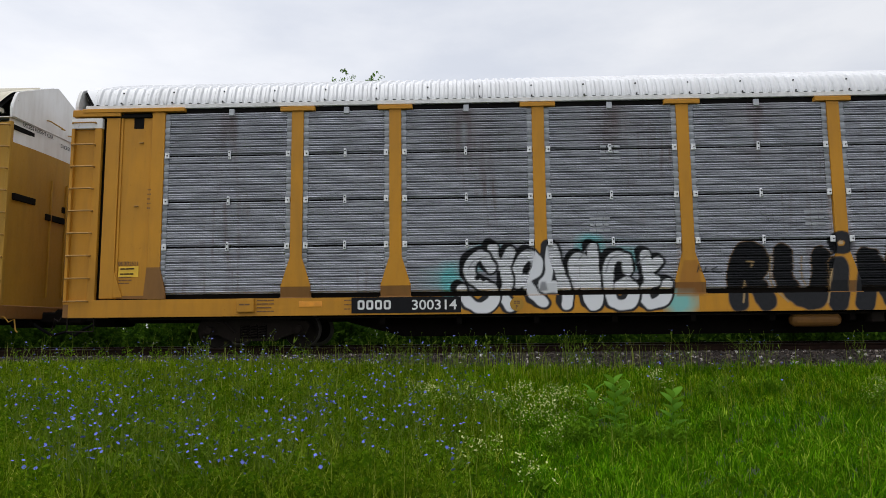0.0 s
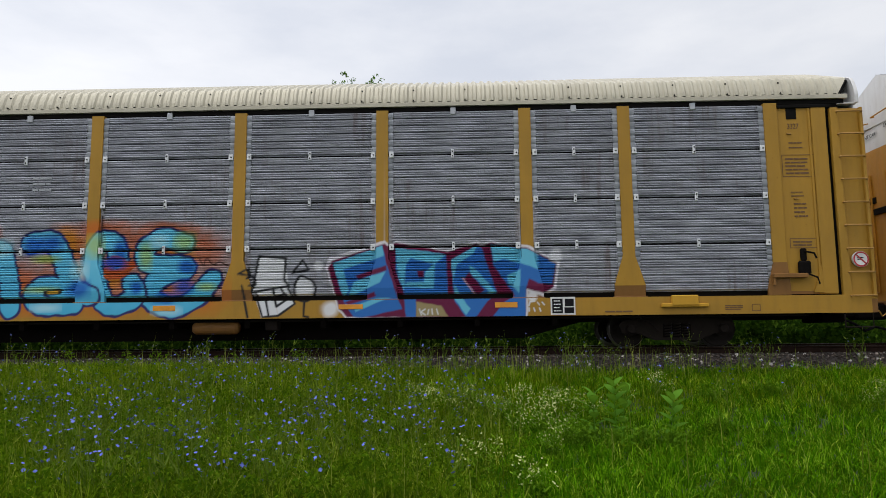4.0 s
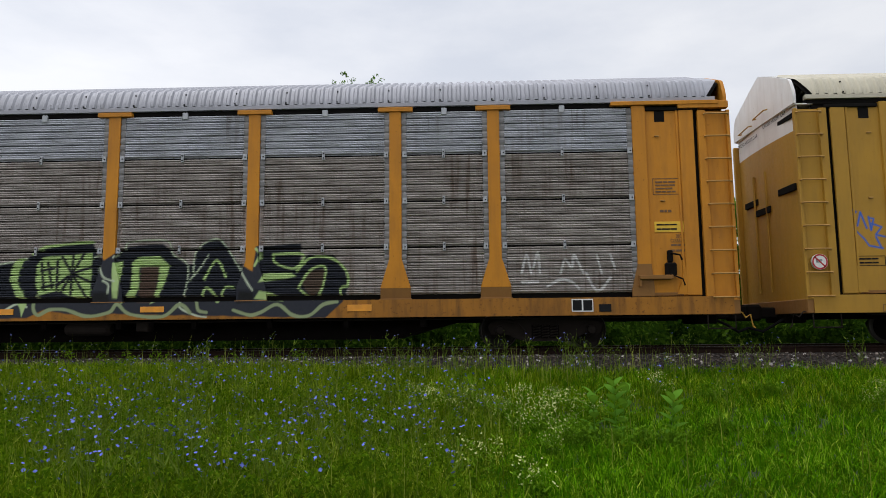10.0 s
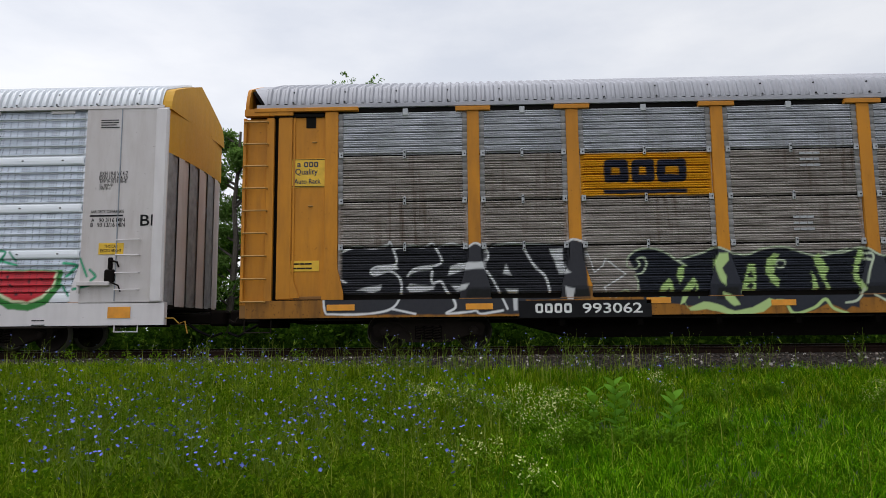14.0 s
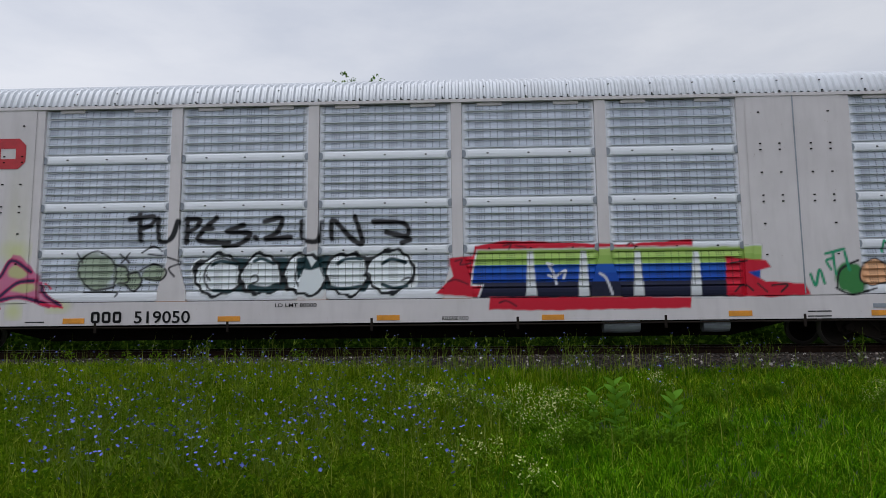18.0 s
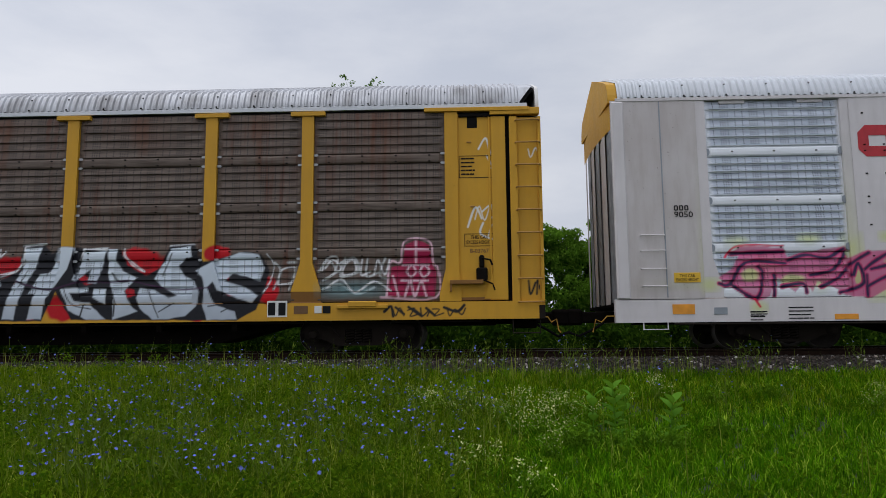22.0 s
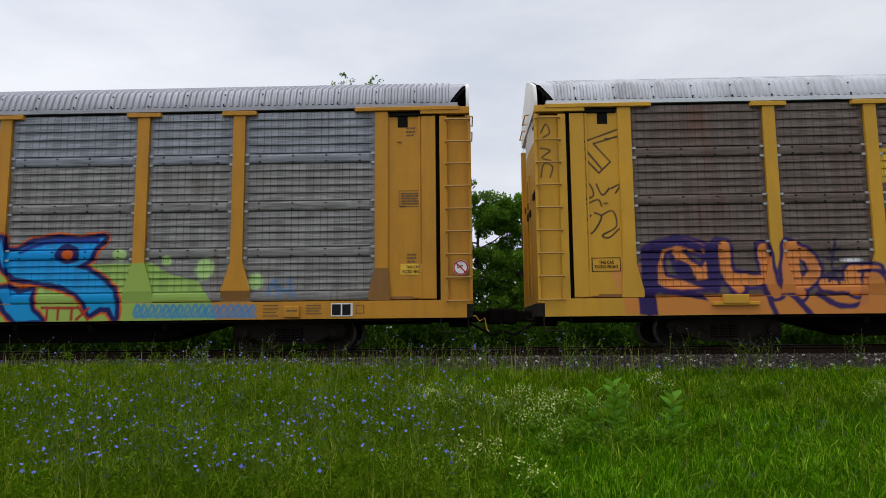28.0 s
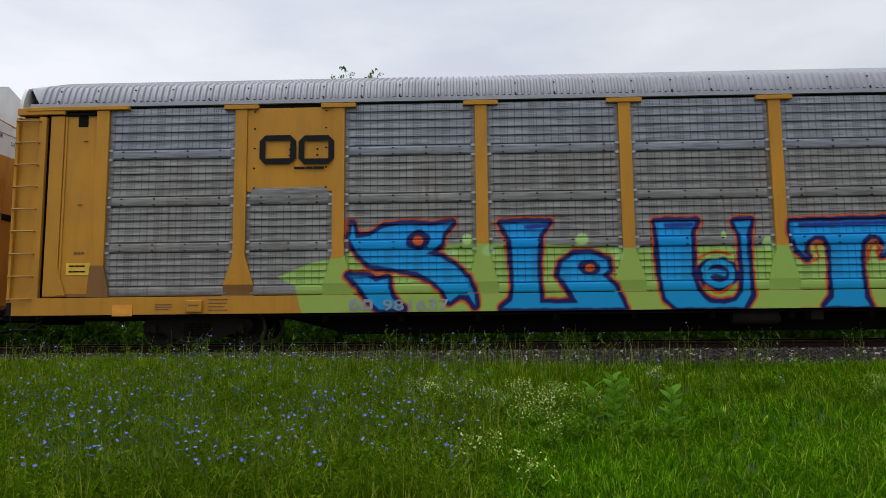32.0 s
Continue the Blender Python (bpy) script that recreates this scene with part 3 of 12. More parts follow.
def post(car, spray, paint, c, foot=True, z1=4.73, half=0.118, tuck=0.03):
    """An upright with a spread foot."""
    def wide(z):
        return half + (0.175 if foot else 0.0) * np.clip((1.76 - z) / 0.56, 0, 1)
    spans = spray.meets(c - 0.3, c + 0.3, 0.97, z1)
    top = max([s[3] for s in spans], default=0)
    zs = [0.974, 1.0, 1.19, 1.2, 1.4, 1.76, z1] + (list(np.arange(1.0, min(top, z1), 0.024)) if spans else [])
    zs = np.array(sorted(set(np.round(zs, 4))))
    n = 23 if spans else 3
    fr = np.linspace(-1, 1, n)
    g = Geo()
    w = wide(zs)
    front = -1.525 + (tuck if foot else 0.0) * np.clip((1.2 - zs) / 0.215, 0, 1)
    v = np.stack([c + fr[:, None] * w[None, :], np.broadcast_to(front, (n, len(zs))), np.broadcast_to(zs, (n, len(zs)))], -1)
    m = len(zs)
    faces = [(i * m + j, (i + 1) * m + j, (i + 1) * m + j + 1, i * m + j + 1) for i in range(n - 1) for j in range(m - 1)]
    g.add(v.reshape(-1, 3).tolist(), faces)
    for s in (-1, 1):
        vs = [(c + s * wide(z), y, z) for z, f in zip(zs, front) for y in (f, -1.42)]
        g.add(vs, [(2 * j, 2 * j + 1, 2 * j + 3, 2 * j + 2) for j in range(m - 1)])
    me = g.mesh("post", paint)
    # brown below the fold: shade of its down-facing sheet plus grime, as colour
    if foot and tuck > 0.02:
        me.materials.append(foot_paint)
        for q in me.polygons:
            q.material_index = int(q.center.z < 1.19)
    if spans:
        spray.lay(me)
    ob = hang("post", me, car)
    if foot:
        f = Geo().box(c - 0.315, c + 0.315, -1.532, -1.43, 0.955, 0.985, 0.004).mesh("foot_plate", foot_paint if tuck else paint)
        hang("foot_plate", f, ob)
    return ob


def sill(car, spray, paint, u0=0.12, u1=LONG - 0.12, z0=0.63, z1=0.97):
    spans = spray.meets(u0, u1, z0, z1)
    us = cuts(u0, u1, spans, 0.017, 0.5)
    zs = np.linspace(z0, z1, 24)
    g = Geo().grid(us, zs, -1.535)
    for z, dy in ((z0, 0.10), (z1, 0.14)):
        g.add([(u0, -1.535, z), (u1, -1.535, z), (u1, -1.535 + dy, z), (u0, -1.535 + dy, z)], [(0, 1, 2, 3)])
    g.add([(u0, -1.535, z0), (u0, -1.40, z0), (u0, -1.40, z1), (u0, -1.535, z1)], [(0, 1, 2, 3)])
    g.add([(u1, -1.535, z0), (u1, -1.40, z0), (u1, -1.40, z1), (u1, -1.535, z1)], [(0, 1, 2, 3)])
    me = g.mesh("side_sill", paint, False)
    if spans:
        spray.lay(me)
    return hang("side_sill", me, car)


def roof_profile():
    """Half a roof over y from the near eave to the ridge, as y and z."""
    return [(-1.47, 4.90), (-1.452, 5.00), (-1.40, 5.14), (-1.345, 5.245), (-1.28, 5.30), (-1.0, 5.425), (-0.5, 5.64), (0.0, 5.83)]


def roof(car, mat, u0=0.40, u1=LONG - 0.40, pitch=0.172, tall=0.034):
    prof = [tuple(q) for q in curve(roof_profile(), 3)]
    prof = prof + [(-y, z) for y, z in prof[-2::-1]]
    us, hs = [], []
    k = int((u1 - u0) / pitch)
    p = (u1 - u0) / k
    for i in range(k):
        for fr, h in ((0.0, 0.0), (0.22, 0.0), (0.40, 1.0), (0.66, 1.0), (0.84, 0.0)):
            us.append(u0 + (i + fr) * p)
            hs.append(h * tall)
    us.append(u1)
    hs.append(0)
    v, n = [], len(prof)
    for u, h in zip(us, hs):
        for y, z in prof:
            d = Vector((0, -2.2 if y < -1.3 else 2.2 if y > 1.3 else y * 0.4, 1.0)).normalized() * h
            v.append((u, y + d.y, z + d.z))
    f = [(i * n + j, (i + 1) * n + j, (i + 1) * n + j + 1, i * n + j + 1) for i in range(len(us) - 1) for j in range(n - 1)]
    ob = hang("roof", Geo().add(v, f).mesh("roof", mat, False), car)
    # small fixings in rows along the sheets
    g = Geo()
    for i in range(k // 6):
        for y, z in ((-1.42, 5.17), (-1.50, 4.935)):
            g.box(u0 + (i * 6 + 3.4) * p - 0.012, u0 + (i * 6 + 3.4) * p + 0.012, y - 0.02, y + 0.01, z - 0.012, z + 0.012)
    tagged(hang("roof_fixings", g.mesh("roof_fixings", dark_gap), ob), kind="stuff")
    return ob


def ladder(panel, u0, u1, mat, far=1):
    me = stocked(("rung", round(u1 - u0, 2), mat.name), lambda: Geo().tube(
        [(0, 0.05, 0), (0, -0.03, 0), (0.02, -0.055, 0), (u1 - u0 - 0.02, -0.055, 0), (u1 - u0, -0.03, 0), (u1 - u0, 0.05, 0)], 0.017, 6).mesh("rung", mat))
    for i in range(9):
        z = 0.95 + i * 0.4475
        ob = hang("rung", me, panel, "", (u0, -1.525, z))


def end_of_car(car, o, right, spray):
    """Everything at one end of a yellow car, drawn for the left end and mirrored for the right one."""
    def U(u):
        return LONG - u if right else u

    def span(a, b):
        return (min(U(a), U(b)), max(U(a), U(b)))
    paint = o["paint"]
    # corner panel with flanges that carries the ladder, on both sides
    for s in (1, -1):
        g = Geo()
        a, b = span(0.0, 0.62)

        def bx(x0, x1, y0, y1, z0, z1, bev=0.006):
            g.box(x0, x1, *((y0, y1) if s > 0 else (-y1, -y0)), z0, z1, bev)
        bx(a, b, -1.455, -1.435, 0.90, 4.62)
        panel = hang("corner_panel", g.mesh("corner_panel", paint), car)
        for p, q, z0, z1 in ((0.0, 0.06, 0.925, 4.62), (0.47, 0.62, 0.925, 4.62), (0.0, 0.62, 0.885, 0.925)):
            g = Geo()
            x0, x1 = span(p, q)
            bx(x0, x1, -1.525, -1.44, z0, z1)
            hang("flange", g.mesh("flange", paint), panel)
        if spray.meets(a, b, 0.9, 4.6) and s > 0:
            sp = Geo().grid(np.arange(a + 0.07, b - 0.15, 0.02) if not right else np.arange(a + 0.16, b - 0.07, 0.02), np.arange(0.95, 4.55, 0.02), -1.459)
            me = spray.lay(sp.mesh("corner_sheet", paint, False))
            hang("corner_sheet", me, panel)
        if s > 0:
            x0, x1 = span(0.03, 0.50)
            ladder(panel, x0, x1, o["rung"])
    if o.get("white_corner"):
        a, b = span(-0.005, 0.63)
        hang("corner_cap", Geo().box(a, b, -1.53, -1.45, 4.42, 4.63, 0.006).mesh("corner_cap", end_white), car)
    # tall side panel beyond the slot
    a, b = span(0.70, 1.66)
    spans = spray.meets(a, b, 0.9, 4.8)
    zs = sorted(set([0.99, 4.70] + [round(z, 3) for s in spans for z in np.arange(max(s[2], 0.99), min(s[3], 4.69), 0.014)]))
    g = Geo().grid(cuts(a, b, spans, 0.014), zs, -1.475)
    me = g.mesh("door_panel", paint, False)
    if spans:
        spray.lay(me)
    door = hang("door_panel", me, car)
    for x0, x1, y0, z0, z1 in ((0.70, 0.98, -1.505, 1.0, 4.70), (1.0, 1.04, -1.497, 1.0, 4.65)):
        p, q = span(x0, x1)
        hang("stiffener", Geo().box(p, q, y0, -1.46, z0, z1, 0.005).mesh("stiffener", paint), door)
    tri = [(0.98, 1.55), (1.16, 1.02), (0.98, 1.02)]
    hang("gusset", Geo().prism([(U(x), z) for x, z in tri], -1.508, -1.47).mesh("gusset", paint), door)
    p, q = span(1.25, 1.45)
    hang("latch_hole", Geo().box(p, q, -1.482, -1.44, 4.41, 4.63, 0.004).mesh("latch_hole", dark_gap), door)
    for x, z in ((1.42, 4.12), (1.36, 2.83)):
        hang("handle", Geo().box(U(x) - 0.045, U(x) + 0.045, -1.50, -1.47, z - 0.012, z + 0.012, 0.004).mesh("handle", rung_steel), door)
    p, q = span(1.04, 1.62)
    hang("threshold", Geo().box(p, q, -1.482, -1.45, 0.99, 1.05, 0.003).mesh("threshold", foot_paint), door)
    # the post between panel and first bay
    a, b = span(1.64, 1.90)
    g = Geo().box(a, b, -1.525, -1.42, 0.98, 4.73, 0.006)
    ft = [(1.64, 1.60), (1.90, 1.60), (2.02, 1.12), (2.02, 0.98), (1.60, 0.98), (1.60, 1.12)]
    hang("end_post", g.mesh("end_post", paint), car)
    hang("post_foot", Geo().prism([(U(x), z) for x, z in ft], -1.532, -1.47).mesh("post_foot", foot_paint if not spans else paint), car)
    # header over the end and its door track
    a, b = span(0.22, 2.30)
    if o["caps"]:
        hang("header_beam", Geo().box(a, b, -1.56, -1.44, 4.735, 4.815, 0.008).mesh("header_beam", paint), car)
        a, b = span(0.02, 1.0)
        hang("header_beam", Geo().box(a, b, -1.545, -1.40, 4.66, 4.80, 0.008).mesh("header_beam", paint), car)
    a, b = span(0.60, 1.62)
    hang("door_track", Geo().box(a, b, -1.515, -1.42, 4.63, 4.70, 0.01).mesh("door_track", dark_gap), car)
    # end wall: two curved leaves and a gable
    n = 15
    prof = [(-1.43 + 2.86 * i / (n - 1)) for i in range(n)]
    bow = [U(0.11 - 0.07 * (1 - (y / 1.43) ** 2)) for y in prof]
    zs = [0.95, 1.6, 2.4, 3.3, 3.78]
    g = Geo()
    for part_z, name, mat in (((0.80, 1.6, 2.4, 3.3, 4.24), "end_door", paint), ((4.24, 4.5, 4.75), "end_top", o["end_top"])):
        g = Geo()
        m = len(part_z)
        g.add([(x, y, z) for x, y in zip(bow, prof) for z in part_z], [(i * m + j, (i + 1) * m + j, (i + 1) * m + j + 1, i * m + j + 1) for i in range(n - 1) for j in range(m - 1)])
        ob = hang(name, g.mesh(name, mat, False), car)
        if name == "end_door":
            for z, y in ((3.12, -0.9), (2.86, 0.15), (3.12, 0.75)):
                i = min(range(n), key=lambda k: abs(prof[k] - y))
                x = bow[i]
                hang("slot", Geo().box(x - 0.03, x + 0.03, y - 0.35, y + 0.35, z - 0.07, z + 0.07, 0.01).mesh("slot", dark_gap), ob)
            for y in (-0.02, 0.55):
                x = U(0.03)
                hang("lock_bar", Geo().tube([(x, y, 1.1), (x, y, 3.7)], 0.025).mesh("lock_bar", paint), ob)
        else:
            # open slots under the gable, grab irons and stencilled lines
            i = 1
            x = bow[i]
            s = 1 if right else -1
            hang("slot", Geo().box(min(x, x + s * 0.035), max(x, x + s * 0.035), -1.36, -0.62, 4.50, 4.60, 0.01).mesh("slot", dark_gap), ob)
            for y, z in ((-0.35, 4.98), (0.45, 4.86)):
                hang("grab_iron", Geo().tube([(U(0.03), y, z), (U(-0.06), y, z - 0.02), (U(-0.06), y + 0.55, z - 0.06), (U(0.03), y + 0.55, z - 0.04)], 0.014).mesh("grab_iron", paint), ob)
            if o["end_top"] == end_white:
                for y, z in ((-0.62, 4.62), (0.72, 4.52)):
                    t = letters(ob, "EXCESS HEIGHT CAR", 0, 0, 1.05, 0.085, ink_black)
                    t.matrix_basis = Matrix.Translation((U(0.018), y, z)) @ pose(0, 0, 0, 0, 0, 90 if right else -90)
    half = [tuple(q) for q in curve(roof_profile(), 3)]
    arch = half + [(-y, z) for y, z in half[-2::-1]]
    k = len(arch)
    strip = [(i, i + 1, i + 1 + k, i + k) for i in range(k - 1)]
    # end wall over the doors, with a ledge, a dark sheet as the slot's shade behind it and the roof's last sheet cut on
    # the slant
    ang = [(-1.46, 4.74)] + arch + [(1.46, 4.74)]
    n = len(ang)
    v = [(U(x), y, z) for x in (0.02, 0.085) for y, z in ang]
    hang("gable", Geo().add(v, [tuple(range(n)), tuple(range(2 * n - 1, n - 1, -1))] + [(i, (i + 1) % n, (i + 1) % n + n, i + n) for i in range(n)]).mesh("gable", o["end_top"]), car)
    a, b = span(0.045, 0.42)
    hang("gable_ledge", Geo().box(a, b, -1.44, 1.44, 4.72, 4.745, 0.004).mesh("gable_ledge", o["end_top"]), car)
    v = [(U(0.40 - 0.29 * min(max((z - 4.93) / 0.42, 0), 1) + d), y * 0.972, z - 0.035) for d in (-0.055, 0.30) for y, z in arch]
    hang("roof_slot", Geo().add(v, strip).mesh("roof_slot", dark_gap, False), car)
    v = [(U(0.40 - 0.29 * min(max((z - 4.93) / 0.42, 0), 1)), y, z + 0.004) for y, z in arch] + [(U(0.40), y, z + 0.004) for y, z in arch]
    hang("roof_end_sheet", Geo().add(v, strip).mesh("roof_end_sheet", o["roof"], False), car)
    # stirrup step, coupler, hose and cut lever
    a, b = span(0.10, 0.62)
    hang("stirrup", Geo().tube([(a, -1.50, 0.70), (a, -1.50, 0.36), (b, -1.50, 0.36), (b, -1.50, 0.70)], 0.016).mesh("stirrup", cast_steel), car)
    g = Geo()
    x0, x1 = span(-0.62, 0.9)
    g.box(x0, x1, -0.16, 0.16, 0.55, 0.78, 0.03)
    x0, x1 = span(-0.64, -0.30)
    g.box(x0, x1, -0.24, 0.14, 0.50, 0.84, 0.05)
    x0, x1 = span(0.05, 0.5)
    g.box(x0, x1, -0.45, 0.45, 0.45, 0.86, 0.03)
    hang("coupler", g.mesh("coupler", grime_and_shade), car)
    hang("air_hose", Geo().tube([(U(0.1), -0.35, 0.55), (U(-0.15), -0.42, 0.42), (U(-0.38), -0.38, 0.28), (U(-0.62), -0.30, 0.36)], 0.03).mesh("air_hose", rubber), car)
    hang("cut_lever", Geo().tube([(U(0.3), -1.45, 0.66), (U(-0.05), -1.44, 0.66), (U(-0.12), -1.42, 0.56), (U(-0.22), -1.40, 0.62), (U(-0.26), -1.40, 0.40), (U(-0.30), -1.40, 0.36)],
                                  0.014).mesh("cut_lever", ochre_paint if right else cast_steel), car)
    a, b = span(0.0, 0.35)
    hang("end_beam", Geo().box(a, b, -1.52, 1.52, 0.63, 0.90, 0.01).mesh("end_beam", foot_paint if not o["perforated"] else cast_steel), car)


def truck(car, c):
    tr = new("truck")
    tr.parent = car
    tr.matrix_basis = Matrix.Translation((c, 0, 0))
    frame_shape = [(-1.12, 0.44), (-1.05, 0.52), (-0.72, 0.56), (-0.40, 0.60), (0.40, 0.60), (0.72, 0.56), (1.05, 0.52), (1.12, 0.44), (1.06, 0.28), (0.74, 0.27),
                   (0.42, 0.14), (-0.42, 0.14), (-0.74, 0.27), (-1.06, 0.28)]
    for s in (-1, 1):
        y = s * 1.02
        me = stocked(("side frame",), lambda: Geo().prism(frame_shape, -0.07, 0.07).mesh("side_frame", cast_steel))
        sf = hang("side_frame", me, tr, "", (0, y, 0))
        # black block in place of the shaded opening round the springs
        win = stocked(("spring recess",), lambda: Geo().box(-0.27, 0.27, -0.082, 0.082, 0.20, 0.46, 0.01).mesh("spring_recess", grime_and_shade))
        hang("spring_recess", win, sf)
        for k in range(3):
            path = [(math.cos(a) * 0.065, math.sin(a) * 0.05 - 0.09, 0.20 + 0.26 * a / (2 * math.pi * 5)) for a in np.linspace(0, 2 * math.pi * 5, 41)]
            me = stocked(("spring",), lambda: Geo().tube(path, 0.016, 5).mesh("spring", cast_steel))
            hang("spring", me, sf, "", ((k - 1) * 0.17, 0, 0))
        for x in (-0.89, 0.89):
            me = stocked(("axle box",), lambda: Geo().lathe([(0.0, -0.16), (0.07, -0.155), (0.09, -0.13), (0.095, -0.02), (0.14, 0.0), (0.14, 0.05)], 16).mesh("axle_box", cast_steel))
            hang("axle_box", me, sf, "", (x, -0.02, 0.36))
    hang("bolster", stocked(("bolster",), lambda: Geo().box(-0.22, 0.22, -1.0, 1.0, 0.30, 0.58, 0.03).mesh("bolster", grime_and_shade)), tr)
    hang("brake_rod", stocked(("rod",), lambda: Geo().tube([(-0.9, -1.18, 0.58), (-0.55, -1.16, 0.50), (-0.35, -1.16, 0.30)], 0.022).mesh("brake_rod", cast_steel)), tr)
    for x in (-0.89, 0.89):
        me = stocked(("wheelset",), lambda: Geo().lathe([(0.0, -0.80), (0.09, -0.80), (0.11, -0.74), (0.20, -0.72), (0.28, -0.75), (0.352, -0.79), (0.36, -0.70), (0.385, -0.685), (0.385, -0.66), (0.30, -0.665),
                                                          (0.10, -0.68), (0.08, -0.5), (0.08, 0.5), (0.10, 0.68), (0.30, 0.665), (0.385, 0.66), (0.385, 0.685), (0.36, 0.70), (0.352, 0.79), (0.28, 0.75),
                                                          (0.20, 0.72), (0.11, 0.74), (0.09, 0.80), (0.0, 0.80)], 32).mesh("wheel", wheel_steel))
        if len(me.materials) == 1:
            me.materials.append(wheel_worn)
            for q in me.polygons:
                q.material_index = int(math.hypot(q.center.x, q.center.z) > 0.33)
        w = hang("wheel", smooth(me), tr, "", (x, 0, 0.36))
        wheels.append((w, x))
    return tr


def tag(parent, u, z, widths, rows, mat, h=0.03, y=-1.53, lead=1.6):
    """Small stencilled lines that are too small to read."""
    for i in range(rows):
        bars(parent, u, z - i * h * lead, widths[i % len(widths)], h, mat, y)


def frame_bars(parent, u0, u1, z0, z1, mat, y, t=0.012, name="frame_line"):
    g = Geo()
    for a, b, c, d in ((u0, u1, z0, z0 + t), (u0, u1, z1 - t, z1), (u0, u0 + t, z0, z1), (u1 - t, u1, z0, z1)):
        g.add([(a, y, c), (b, y, c), (b, y, d), (a, y, d)], [(0, 1, 2, 3)])
    return hang(name, g.mesh(name, mat, False), parent)


def no_entry(parent, u, z, r=0.15):
    """A round white sticker with a red ring and a slash."""
    n = 28
    ring = [(math.cos(2 * math.pi * i / n), math.sin(2 * math.pi * i / n)) for i in range(n)]
    me = Geo().prism([(u + x * r, z + y * r) for x, y in ring], -1.535, -1.484).mesh("sticker", plate_white)
    st = hang("sticker", me, parent, "round white prohibition sticker with red ring")
    g = Geo()
    v = [(u + x * k, -1.538, z + y * k) for k in (r * 0.97, r * 0.78) for x, y in ring]
    g.add(v, [(i, (i + 1) % n, (i + 1) % n + n, i + n) for i in range(n)])
    a = r * 0.6
    g.add([(u - a, -1.538, z + a + 0.02), (u - a - 0.02, -1.538, z + a), (u + a, -1.538, z - a - 0.02), (u + a + 0.02, -1.538, z - a)], [(0, 1, 2, 3)])
    hang("red_ring", g.mesh("red_ring", ink_red, False), st)
    tag(st, u - 0.07, z + 0.02, [[0.05, 0.06], [0.04, 0.05]], 2, ink_black, 0.022, -1.537)


def hand_brake(car, u, step=foot_paint):
    g = Geo().box(u - 0.11, u + 0.11, -1.58, -1.47, 1.36, 1.62, 0.03).box(u - 0.05, u + 0.05, -1.56, -1.47, 1.62, 1.86, 0.02)
    g.tube([(u, -1.56, 1.80), (u + 0.16, -1.60, 1.76), (u + 0.20, -1.60, 1.66)], 0.02)
    g.tube([(u - 0.03, -1.57, 1.40), (u + 0.20, -1.59, 1.30), (u + 0.24, -1.58, 1.18)], 0.016)
    hang("hand_brake", g.mesh("hand_brake", grime_and_shade), car)
    hang("brake_step", Geo().box(u - 0.62, u + 0.02, -1.62, -1.46, 1.30, 1.38, 0.008).box(u - 0.62, u - 0.58, -1.6, -1.46, 1.16, 1.3, 0.004).mesh("brake_step", step), car)


